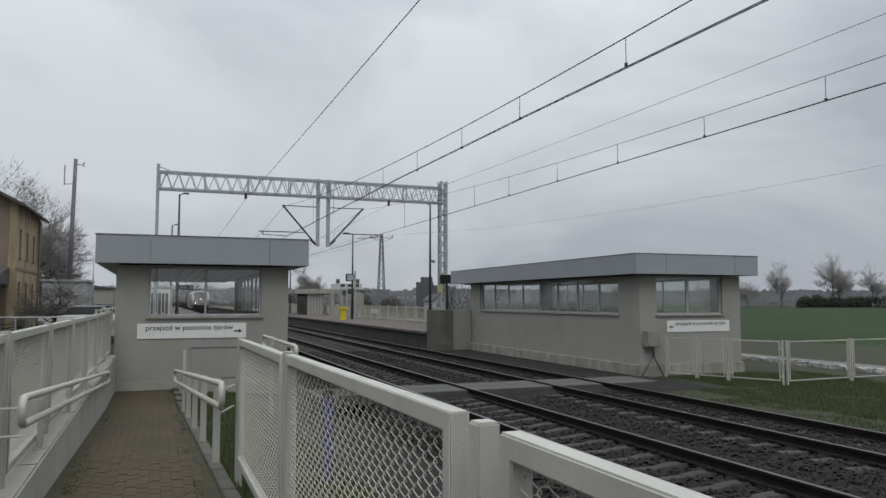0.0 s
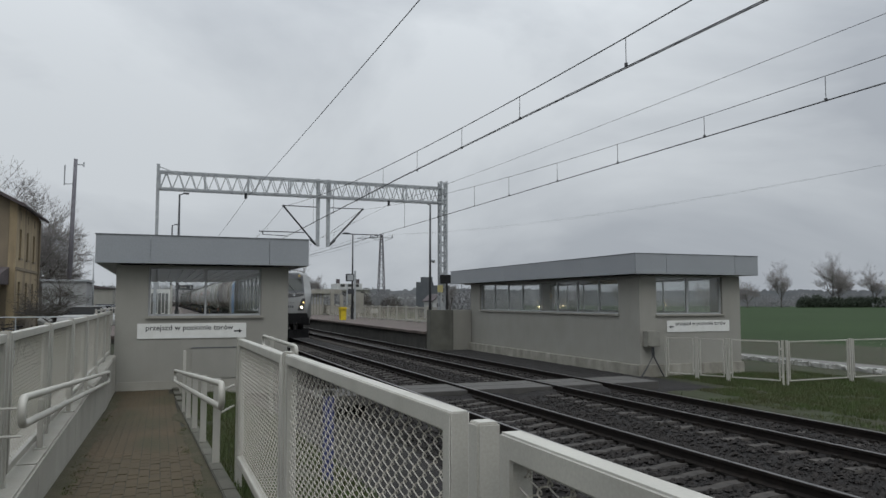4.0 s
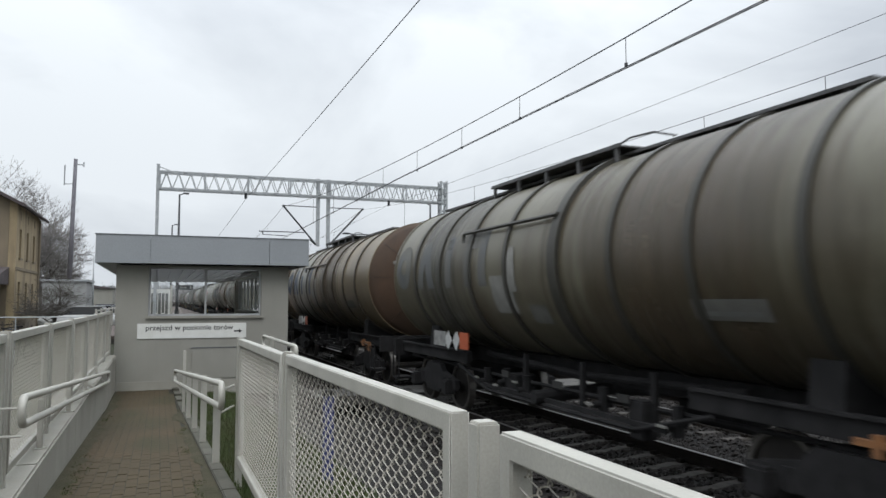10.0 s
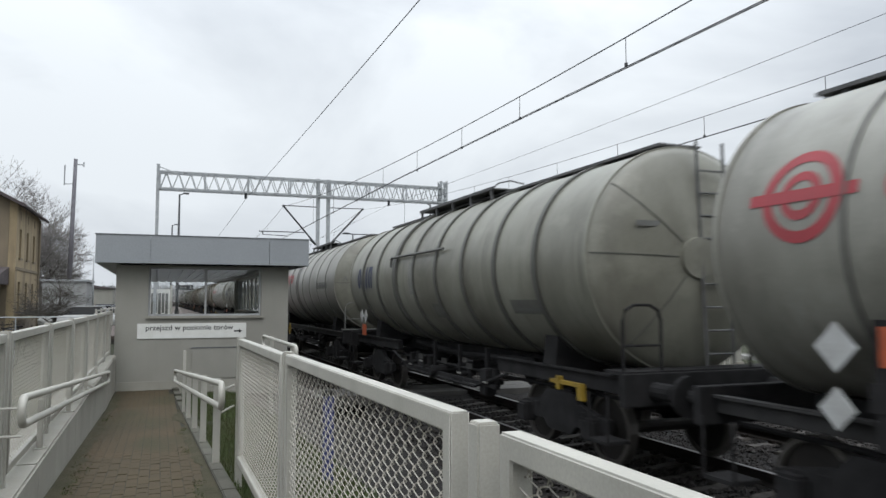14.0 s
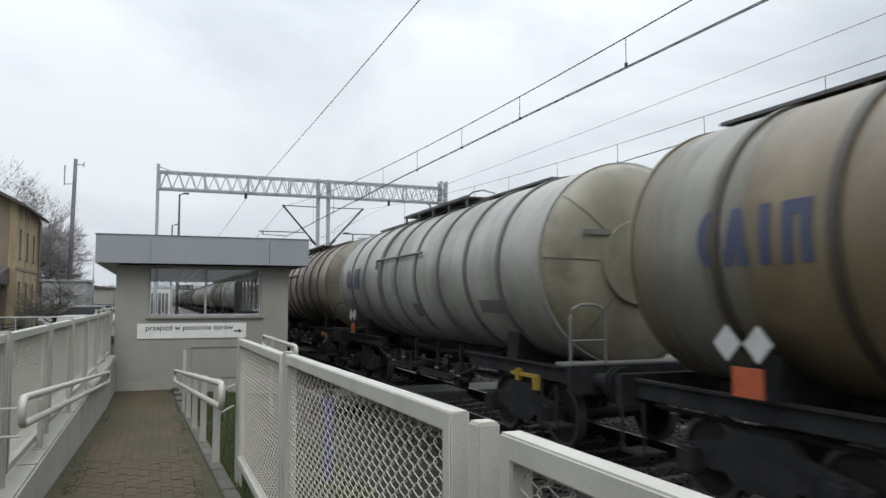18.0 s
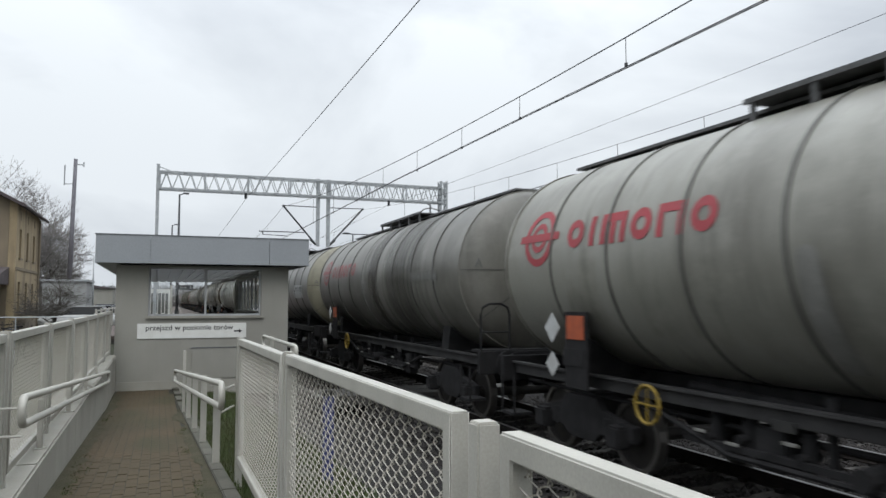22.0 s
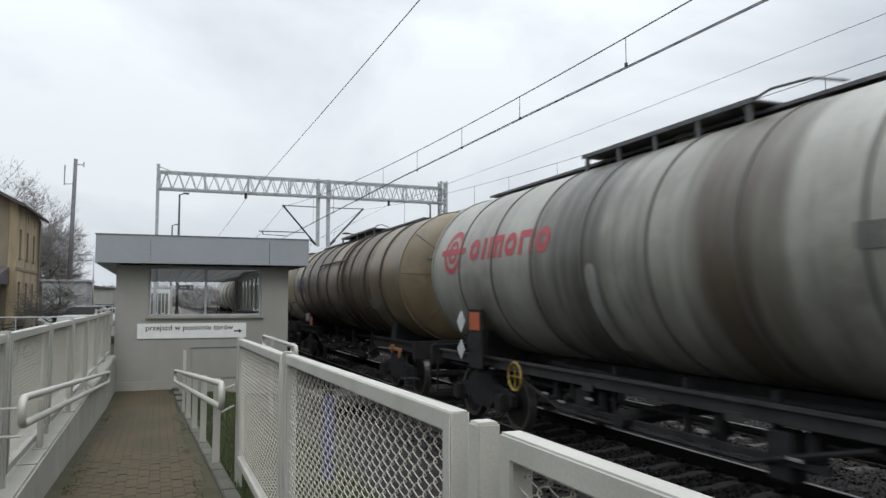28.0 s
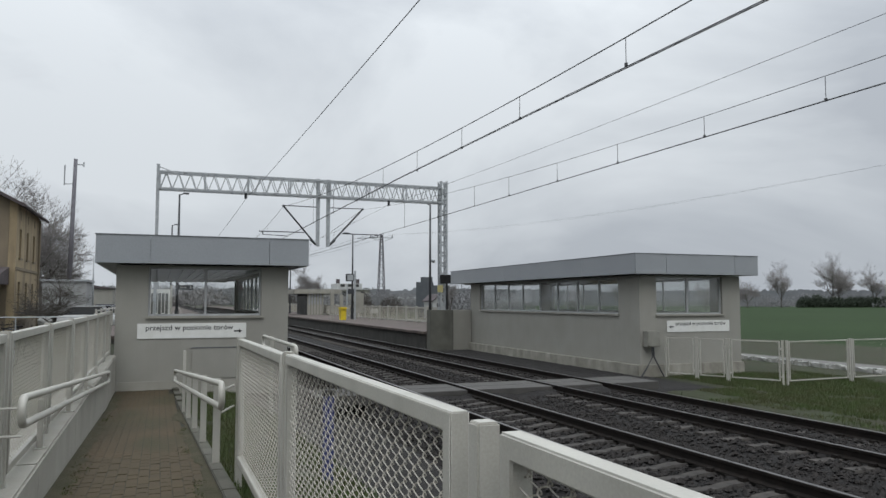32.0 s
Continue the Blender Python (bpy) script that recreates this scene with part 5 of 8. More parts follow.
    put("brake_gear", "brake_gear", lambda: box(box(box(B(), -1.05, -0.7, 1.1, 1.5, 0.55, 0.95, 0.02), -1.1, -0.9, -2.2, -1.9, 0.5, 0.95, 0.02), -1.12, -1.06, -2.6, 2.4, 0.66, 0.72), BLACKF, w)
    put("truss_rod", ("truss_rod", L), lambda: tube(B(), [(-1.12, -E + 2.9, 0.95), (-1.12, -E + 4.2, 0.62), (-1.12, E - 4.2, 0.62), (-1.12, E - 2.9, 0.95)], 0.03, 6), BLACKF, w)
    # pipes, valves and small plates hung under the tank
    for i, u in enumerate((-E + 3.6, -1.2, 0.9, 1.6, E - 3.9)):
        put("valve", "valve", lambda: tube(tube(B(), [(0, 0, 0), (0, 0, 0.34)], 0.07, 8), [(-0.16, 0, 0.12), (0.12, 0, 0.12)], 0.045, 8), BLACKF, w, at=(-0.98, u, 0.62 + 0.05 * (i % 2)))
        put("valve_handle", "valve_handle", lambda: box(B(), -0.012, 0.012, -0.08, 0.08, -0.012, 0.018, 0.004), MARK, w, "pale handle", at=(-1.17, u + 0.05, 0.74 + 0.06 * (i % 3)))
    for i, u in enumerate((-E + 4.4, -0.3, E - 4.9)):
        put("frame_plate", "frame_plate", lambda: box(B(), -0.01, 0.01, -0.13, 0.13, -0.05, 0.05, 0.004), LOWPANEL, w, "small dull plate", at=(-1.13, u, 1.0 if kind == "E" else 0.95))
        put("hanger", "hanger", lambda: box(B(), -0.03, 0.03, -0.04, 0.04, 0.55, 1.28), BLACKF, w, at=(-0.94, u - 0.35, 0))
    put("brake_pipe", ("brake_pipe", L), lambda: tube(B(), [(-0.92, -E - 0.3, 0.90), (-0.92, -2.0, 0.86), (-0.92, 2.0, 0.86), (-0.92, E + 0.3, 0.90)], 0.028, 6), BLACKF, w)
    put("heating_pipe", ("heating_pipe", L), lambda: tube(B(), [(-0.55, -E + 3.0, 1.14), (-0.6, 0, 1.05), (-0.55, E - 3.0, 1.14)], 0.05, 8), BLACKF, w)
    # placards on the flank at the trailing end
    px = -1.36
    def plate(u0, u1, z0, z1):
        return lambda: box(B(), px - 0.012, px, u0, u1, z0, z1)

    def diamond(u, z, r):
        return lambda: prism(B(), [(u - r, z), (u, z - r), (u + r, z), (u, z + r)], "x", px - 0.014, px - 0.002)
    if kind == "E":
        put("hazard_plate", ("hazard_plate", L, "E"), plate(E - 2.0, E - 1.6, 1.62, 1.92), ORANGE, w, "orange hazard plate")
        put("plate_frame", ("plate_frame", L, "E"), lambda: box(box(B(), px, px + 0.03, E - 2.06, E - 1.54, 1.0, 1.97), px - 0.01, px, E - 2.0, E - 1.5, 1.28, 1.5), BLACKF, w)
        put("placard", ("placard_a", L, "E"), diamond(E - 1.22, 1.75, 0.20), PLACARD, w, "white diamond placard")
        put("placard", ("placard_b", L, "E"), diamond(E - 1.22, 1.27, 0.17), PLACARD, w, "white diamond placard")
        put("brake_wheel", ("brake_wheel", L), lambda: tube(tube(tube(B(), [(-1.32, E - 3.2 + 0.21 * math.cos(a), 0.98 + 0.21 * math.sin(a)) for a in (6.2832 * k / 16 for k in range(16))], 0.02, 6, True),
            [(-1.32, E - 3.40, 0.98), (-1.32, E - 3.0, 0.98)], 0.011, 5), [(-1.32, E - 3.2, 0.78), (-1.32, E - 3.2, 1.18)], 0.011, 5), YELLOW, w, "yellow hand brake wheel")
    else:
        u = {"G": 1.1, "M": 1.66}.get(kind, 3.2) + shift
        dz = 1.72 if kind == "G" else 1.40
        if kind not in "MK" and diamonds:
            put("placard", ("placard_a", L, kind, shift), diamond(E - u + 0.18, dz, 0.17), PLACARD, w, "white diamond placard")
            put("placard", ("placard_b", L, kind, shift), diamond(E - u - 0.20, dz, 0.17), PLACARD, w, "white diamond placard")
        elif diamonds:
            put("data_box", ("data_box", L, kind), lambda: box(B(), px - 0.02, px, E - (1.95 if kind == "M" else 2.85), E - (0.95 if kind == "M" else 2.15), 1.40, 1.66), NOTICE, w, "dull grey frame with papers")
        if kind in "LK":
            put("hazard_plate", ("hazard_plate", L, kind), plate(E - 3.95 + 0.6 * (kind == "K"), E - 3.55 + 0.6 * (kind == "K"), 1.27, 1.56), ORANGE, w, "orange hazard plate")
            put("data_box", ("data_box", L), lambda: box(B(), px - 0.02, px, E - 2.9, E - 2.3, 1.28, 1.55), NOTICE, w, "dull grey frame with papers") if kind == "L" else None
        else:
            put("hazard_plate", ("hazard_plate", L, kind, shift), plate(E - u - 0.25, E - u + 0.12, 1.24, 1.51), ORANGE, w, "orange hazard plate")
        put("brake_lever", ("brake_lever", L), lambda: box(box(box(B(), -1.36, -1.30, -E + 0.3, -E + 1.1, 1.02, 1.07), -1.37, -1.30, -E + 0.3, -E + 0.4, 0.86, 1.05), -1.37, -1.30, -E + 0.85, -E + 0.93, 0.95, 1.12),
            YELLOW if paint in ("light", "white", "green") else RUSTY, w, "yellow brake change lever")
    # railing on the end platform
    if ladder or kind in "GM":
        e = -E - 0.40

        def cage():
            bm = B()
            for x in (-1, 1):
                arch = [(x * 1.22, e, 1.22), (x * 1.22, e, 1.88), (x * 1.18, e, 2.0), (x * 1.06, e, 2.06), (x * 0.84, e, 2.06), (x * 0.72, e, 2.0), (x * 0.68, e, 1.88), (x * 0.68, e, 1.22)]
                tube(bm, arch, 0.02, 6)
                tube(bm, [(x * 1.22, e, 1.58), (x * 0.68, e, 1.58)], 0.015, 6)
            box(bm, -1.25, 1.25, e - 0.05, e + 0.35, 1.24, 1.28)
            return bm
        put("end_railing", ("end_railing", L), cage, BLACKF if paint not in ("light", "white") else GREYM, w, "tubular railing on the end platform")
    if ladder:
        put("end_ladder", ("end_ladder", L), lambda: ladder_bm(-E - 0.36, 1.3, 4.15, 0.42, 0.25, 0.12), GRATE, w, "steel ladder up the tank's end")
    if kind == "M":
        def side_ladder():
            bm = ladder_bm(0, 0, 2.05, 0.4)
            m = Matrix.Translation((-1.56, D - 6.4, 1.1)) @ Matrix.Rotation(radians(90), 4, "Z")
            bmesh.ops.transform(bm, matrix=m, verts=bm.verts)
            return bm
        put("side_ladder", ("side_ladder", L), side_ladder, GRATE, w, "steel ladder on the tank's flank")
        put("mudguard", ("mudguard", L), lambda: prism(B(), [(-E + 0.4, 1.2), (-E + 2.3, 1.2), (-E + 1.9, 1.75), (-E + 0.8, 1.75)], "x", -1.34, -1.28), LOWPANEL, w, "dark sheet panel over the bogie")
    return w


HOOP = {k: mat("hoop_" + PAINT[k].name, tuple(c * 0.38 for c in v), 0.5, 0, None, 2, 40, 0.05) for k, v in
        {"light": (0.25, 0.245, 0.22), "white": (0.31, 0.305, 0.285), "dirty": (0.18, 0.175, 0.16), "green": (0.23, 0.23, 0.205), "olive": (0.11, 0.104, 0.085),
         "brown": (0.11, 0.09, 0.066), "tan": (0.135, 0.112, 0.08), "rust": (0.11, 0.076, 0.054), "cream": (0.2, 0.19, 0.15), "soot": (0.075, 0.062, 0.046), "rustend": (0.09, 0.055, 0.04)}.items()}

STAIN_WORDS = {"oil": "dark run-down oil stain", "rust": "brown rust stain", "earth": "film of brown dust", "pale": "pale rain-washed patch", "grey": "grey sooty film"}
# stains by wagon: distance from the trailing end of the tank, half width, kind
STAINS = {
    0: [(0.7, 1.2, "pale"), (4.6, 3.6, "rust")], 1: [(6.5, 1.3, "grey")], 4: [(5.9, 0.8, "oil"), (9.0, 1.5, "grey")],
    5: [(2.6, 2.4, "grey"), (9.3, 3.0, "earth")], 6: [(2.9, 2.7, "pale"), (7.5, 2.2, "earth")], 7: [(5.0, 2.6, "earth")], 8: [(1.6, 2.2, "pale"), (8.5, 2.0, "grey")],
    9: [(2.6, 2.6, "grey"), (9.9, 3.6, "rust")], 12: [(5.6, 0.55, "oil")], 13: [(7.0, 2.0, "grey")], 15: [(5.5, 0.5, "oil")], 16: [(0.9, 1.0, "pale"), (6.8, 3.2, "earth")],
    18: [(1.8, 1.8, "pale"), (8.6, 2.2, "rust")], 19: [(2.0, 2.2, "grey"), (7.2, 3.0, "earth"), (11.0, 1.8, "rust")], 20: [(5.2, 0.55, "oil")],
    21: [(2.6, 2.8, "grey"), (7.9, 3.2, "rust"), (10.9, 0.75, "pale")], 22: [(8.2, 1.8, "earth")], 23: [(6.2, 0.9, "oil"), (8.4, 2.4, "grey")],
    25: [(5.4, 2.4, "rust"), (9.2, 1.6, "oil"), (1.6, 1.4, "grey")], 27: [(8.5, 2.6, "earth")], 28: [(6.8, 1.6, "grey")], 29: [(3.5, 1.8, "pale"), (8.0, 2.2, "earth")],
    30: [(5.0, 1.5, "oil"), (9.0, 2.0, "grey")], 31: [(5.0, 1.8, "grey"), (7.8, 1.0, "earth")], 32: [(4.0, 3.2, "earth"), (9.4, 2.2, "rust")],
    33: [(6.0, 0.6, "oil")], 34: [(3.2, 2.4, "earth"), (8.6, 2.6, "earth")], 35: [(4.9, 0.62, "oil"), (9.6, 1.2, "grey")],
}
# moments at which the trailing end of each tank passes a line 15 m up the track, with kind, paint, face, ladder, mark
WAGONS = [
    (6.601, "G", "rust", "olive", 0, "small_faded", "disc"), (7.287, "E", "green", "light", 1, "ring_faded", ""), (7.970, "E", "light", "light", 0, "ring", ""),
    (8.648, "E", "light", "light", 0, "ring", ""), (9.326, "E", "dirty", "light", 1, "ring", ""), (10.028, "L", "olive", "brown", 0, "large_faded", ""),
    (10.734, "L", "tan", "rustend", 0, "large", ""), (11.505, "M", "olive", "soot", 0, "small_faded", ""), (12.182, "G", "olive", "brown", 0, "small", "disc"),
    (12.853, "L", "olive", "rustend", 0, "large", ""), (13.544, "E", "light", "light", 0, "ring", ""), (14.223, "G", "green", "green", 1, "small", ""),
    (14.890, "E", "light", "green", 1, "ring", ""), (15.553, "G", "olive", "olive", 0, "small", "disc"), (16.220, "G", "green", "green", 0, "small", "disc"),
    (16.940, "E", "light", "dirty", 0, "ring", ""), (17.608, "G", "tan", "olive", 0, "small", "disc"), (18.280, "G", "white", "cream", 0, "small", "disc"),
    (18.952, "G", "tan", "olive", 0, "small", "disc"), (19.709, "M", "tan", "rustend", 0, "small_faded", ""), (20.401, "G", "green", "cream", 1, "small", ""),
    (21.069, "G", "olive", "rustend", 0, "small", "disc"), (21.758, "E", "light", "green", 0, "ring", ""), (22.420, "E", "dirty", "dirty", 1, "ring_faded", ""),
    (23.099, "E", "dirty", "cream", 0, "ring", ""), (23.771, "L", "rust", "tan", 0, "large", ""), (24.453, "G", "green", "green", 1, "small", ""),
    (25.223, "M", "olive", "soot", 0, "small", ""), (25.894, "G", "light", "light", 0, "small", ""), (26.565, "G", "olive", "olive", 0, "small", "disc"),
    (27.236, "E", "dirty", "green", 0, "ring_faded", ""), (27.912, "E", "light", "green", 1, "ring", ""), (28.660, "K", "tan", "tan", 0, "small", ""),
    (29.346, "G", "green", "cream", 1, "small", ""), (30.098, "G", "tan", "tan", 0, "small_faded", ""), (30.774, "E", "white", "dirty", 0, "ring", ""),
]
LOOKS = {"light": "light grey", "white": "off-white", "dirty": "dusty grey", "green": "pale grey-green", "olive": "dark olive", "brown": "oil-stained brown",
         "tan": "weathered tan", "rust": "rust-stained brown"}
MARKS = {"ring": "with a red round mark", "ring_faded": "with a faded red round mark", "small": "with small dark blue lettering blocks", "small_faded": "with faded blue lettering blocks",
         "large_faded": "with large nearly worn-off blue lettering blocks", "large": "with large faded blue lettering blocks"}
TRAIN = []
trail = 6.64 + SPEED * 5.5 + 17.6 - 1.0
for k, (tk, kind, paint, face, lad, logo, hub) in enumerate(WAGONS):
    end = 15 + SPEED * tk
    length = end - trail - 2.2
    L = 11.9 if length < 12.15 else (12.5 if length < 13.0 else 13.5)
    if k == 0:
        L = 11.7
    wg = tank_wagon(L, kind, paint, face, LOOKS[paint] + " bogie tank wagon " + MARKS[logo], bool(lad), logo, k in (7, 19, 27, 23), hub or "plate", STAINS.get(k, ()), k in (1, 4, 8, 10, 24), {0: 0.25, 16: 0.45, 34: 2.6}.get(k, 0.0), k != 34)
    TRAIN.append((wg, end - L / 2))
    trail = end
last_wagon = TRAIN[-1][0]
e = 5.95 + 0.40


def tail_bm():
    bm = B()
    for x in (-1.15, -0.6, 0.6, 1.15):
        tube(bm, [(x, e, 0.5), (x, e, 1.95)], 0.02, 6)
    for z in (0.9, 1.5, 1.95):
        tube(bm, [(-1.15, e, z), (-0.6, e, z)], 0.018, 6)
        tube(bm, [(0.6, e, z), (1.15, e, z)], 0.018, 6)
    return bm


part("rear_railing", tail_bm(), BLACKF, last_wagon, "tubular railing on the end platform")
# ---- electric locomotive ----
LOCO_S = mat("silver_grey_loco_paint", (0.139, 0.139, 0.131), 0.42, 0.15, (0.112, 0.112, 0.104), 0.8, 50, 0.04, 0.003, streak=(0.097, 0.0905, 0.0785), streak_amount=0.45)
LOCO_LOW = mat("greenish_grey_loco_paint", (0.151, 0.149, 0.126), 0.45, 0.05, (0.125, 0.123, 0.102), 0.8, 50, 0.04, 0.003, streak=(0.0781, 0.0725, 0.0578), streak_amount=0.5)
LOCO_L = mat("light_grey_loco_paint", (0.256, 0.26, 0.256), 0.4, 0.1, (0.216, 0.22, 0.216), 1.2, 50, 0.03, 0.003, streak=(0.24, 0.24, 0.224), streak_amount=0.3)
LOCO_F = mat("silver_cab_paint", (0.216, 0.218, 0.213), 0.36, 0.2, (0.18, 0.182, 0.177), 1.2, 50, 0.03, 0.003, streak=(0.144, 0.141, 0.13), streak_amount=0.3)
LOCO_B = mat("bright_blue_loco_paint", (0.027, 0.155, 0.35), 0.4, 0.1, (0.024, 0.13, 0.30), 1.0, 40, 0.03)
LOCO_R = mat("bright_red_loco_paint", (0.425, 0.0298, 0.045), 0.42, 0, (0.374, 0.0298, 0.045), 1.4, 40, 0.02)
LOCO_D = mat("charcoal_loco_paint", (0.033, 0.0348, 0.039), 0.45, 0, (0.027, 0.0282, 0.0312), 2, 40, 0.02)
DARKGLASS = mat("dark_cab_glass", (0.012, 0.014, 0.015), 0.12, 0, (0.01, 0.011, 0.012), 1, 10, 0.0, spec=0.18)
SCREEN = mat("grey_green_windscreen_glass", (0.034, 0.038, 0.032), 0.1, 0, (0.02, 0.023, 0.02), 1.2, 10, 0.0, spec=0.32)
LOCO_K = mat("black_loco_front_paint", (0.0115, 0.0115, 0.012), 0.8, 0, (0.007, 0.007, 0.0075), 3, 50, 0.1, spec=0.15)
SEAM = mat("dark_seam", (0.05, 0.05, 0.048), 0.7, 0)
LAMP_ON = glow("lit_headlamp", (1.0, 0.78, 0.46), 60.0)
GLINT = mat("clear_lamp_glass", (0.30, 0.31, 0.31), 0.2, 0.3)
BEIGE = mat("beige_roof_paint", (0.20, 0.185, 0.14), 0.5, 0, (0.16, 0.15, 0.115), 1.5, 40, 0.03)
LAMP_C = glow("lit_centre_lamp", (1.0, 0.62, 0.20), 2.6)
LL = 17.55                     # length between the cab fronts
# height, half width, setback and half width of the cab front, place of the pillar's ridge
LEV = [(0.88, 1.40, 0.14, 1.02, 1.12, 0.20), (1.22, 1.47, 0.10, 1.05, 1.12, 0.15), (1.46, 1.48, 0.09, 1.06, 1.12, 0.14), (1.70, 1.485, 0.11, 1.05, 1.15, 0.17), (2.00, 1.485, 0.14, 1.03, 1.27, 0.28),
       (2.30, 1.485, 0.20, 1.01, 1.34, 0.36), (2.52, 1.485, 0.28, 1.01, 1.39, 0.43), (2.60, 1.482, 0.36, 1.01, 1.40, 0.48), (3.27, 1.455, 0.77, 0.97, 1.39, 0.96), (3.45, 1.38, 0.88, 0.96, 1.32, 1.03),
       (3.58, 1.24, 0.97, 0.94, 1.18, 1.10), (3.68, 1.05, 1.09, 0.86, 0.99, 1.22), (3.735, 0.82, 1.30, 0.62, 0.75, 1.45), (3.75, 0.6, 1.6, 0.4, 0.5, 1.75)]


def lev(z):
    """The row of LEV at the height z, without the height."""
    for a, b in zip(LEV, LEV[1:]):
        if z <= b[0]:
            t = max(0.0, (z - a[0]) / (b[0] - a[0]))
            return [a[i] + (b[i] - a[i]) * t for i in range(1, 6)]
    return list(LEV[-1][1:])


def plan(z):
    """Half outline of the body at height z, from the front's middle to its rear's middle: (x, y)."""
    w, f, fw, xr, yr = lev(z)
    front = [(0.0, f - 0.03), (-fw * 0.6, f - 0.018), (-fw, f + 0.02), (-(fw + xr) / 2, (f + 0.02 + yr) / 2 - 0.01), (-xr, yr), (-(xr + (w - xr) * 0.7), yr + 0.35), (-w, yr + 0.8)]
    back = [(x, LL - y) for x, y in front[::-1]]
    return front + [(-w, yr + 0.8 + (LL - 2 * (yr + 0.8)) * k / 5) for k in range(1, 5)] + back


def loco_body():
    bm = B()
    loops = []
    for z, *_ in LEV:
        half = plan(z)
        pts = half + [(-x, y) for x, y in half[-2:0:-1]]
        loops.append([bm.verts.new((x, y, z)) for x, y in pts])
    n = len(loops[0])
    for u, w in zip(loops, loops[1:]):
        for k in range(n):
            bm.faces.new((u[k], u[(k + 1) % n], w[(k + 1) % n], w[k]))
    bm.faces.new(loops[0][::-1])
    bm.faces.new(loops[-1])
    bmesh.ops.recalc_face_normals(bm, faces=bm.faces)
    return bm


def flank(bm, y0, y1, z0, z1, lift=0.006, n=4, poly=None):
    """A painted patch on the flank that faces the walkway."""
    def P(y, z):
        return (-(lev(z)[0] + lift), y, z)
    if poly:
        bm.faces.new([bm.verts.new(P(y, z)) for y, z in poly])
        return bm
    zs = sorted({z0, z1} | {q[0] for q in LEV if z0 < q[0] < z1})
    rows = [[bm.verts.new(P(y, z)) for y in (y0, y1)] for z in zs]
    for u, w in zip(rows, rows[1:]):
        bm.faces.new((u[0], u[1], w[1], w[0]))
    return bm


def loco_shape(bm, kind, y0, y1, z0, z1, st, lift):
    """A plain ring or upright bars on the flank."""
    if kind == "o":
        n, ym, zm = 20, (y0 + y1) / 2, (z0 + z1) / 2
        ry, rz_ = (y1 - y0) / 2, (z1 - z0) / 2
        P = lambda i, d: bm.verts.new((-(1.485 + lift), ym + (ry - d) * math.cos(2 * math.pi * i / n), zm + (rz_ - d) * math.sin(2 * math.pi * i / n)))
        vs = [(P(i, 0), P(i, st)) for i in range(n)]
        for i in range(n):
            w = vs[(i + 1) % n]
            bm.faces.new((vs[i][0], vs[i][1], w[1], w[0]))
    else:
        m = int(kind)
        ys = [y0 + (y1 - y0 - st) * (c / (m - 1) if m > 1 else 0.5) + d for c in range(m) for d in (0, st)]
        zs = [z0, z1 - st, z1]
        g = [[bm.verts.new((-(lev(z)[0] + lift), q, z)) for q in ys] for z in zs]
        for r in range(2):
            for c in range(len(ys) - 1):
                if c % 2 == 0 or r == 1:
                    bm.faces.new((g[r][c], g[r][c + 1], g[r + 1][c + 1], g[r + 1][c]))
    return bm


def nose(bm, x0, x1, z0, z1, lift=0.012, n=4, m=3):
    """A patch on the cab front; z0 and z1 may be functions of x, x0 and x1 of the height's share."""
    def P(x, z):
        w, f, fw, xr, yr = lev(z)
        a = abs(x) / fw
        y = f - 0.03 + (0.012 * a / 0.6 if a < 0.6 else 0.012 + 0.038 * (a - 0.6) / 0.4) if a <= 1 else f + 0.02 + (abs(x) - fw) / (xr - fw) * (yr - f - 0.02)
        return (x, y - lift, z)
    g = []
    for j in range(m + 1):
        row = []
        for i in range(n + 1):
            v = j / m
            xa, xb = (x0(v) if callable(x0) else x0), (x1(v) if callable(x1) else x1)
            x = xa + (xb - xa) * i / n
            za, zb = (z0(x) if callable(z0) else z0), (z1(x) if callable(z1) else z1)
            row.append(bm.verts.new(P(x, za + (zb - za) * v)))
        g.append(row)
    for u, w in zip(g, g[1:]):
        for i in range(n):
            bm.faces.new((u[i], u[i + 1], w[i + 1], w[i]))
    return bm


loco = thing("locomotive", "silver electric locomotive with blue band, red panel and raised pantograph", "locomotive")
body = part("body", loco_body(), LOCO_S, loco)
for f_ in body.data.polygons:
    yy, c_ = min(f_.center.y, LL - f_.center.y), f_.center
    ridge = lev(c_.z)
    if c_.z < 1.45 and abs(c_.x) < 1.08 and yy < 0.3:
        f_.material_index = 3
    elif f_.normal.z > 0.35 or c_.z > 3.46:
        f_.material_index = 1
    elif yy < ridge[4] + 0.02 and c_.z > 1.46:
        f_.material_index = 1 if abs(c_.x) > ridge[2] and c_.z > 1.7 else 2
for m_ in (LOCO_L, LOCO_F, LOCO_K):
    body.data.materials.append(m_)
body.data.polygons.foreach_set("use_smooth", [True] * len(body.data.polygons))
body.data.set_sharp_from_angle(angle=radians(28))
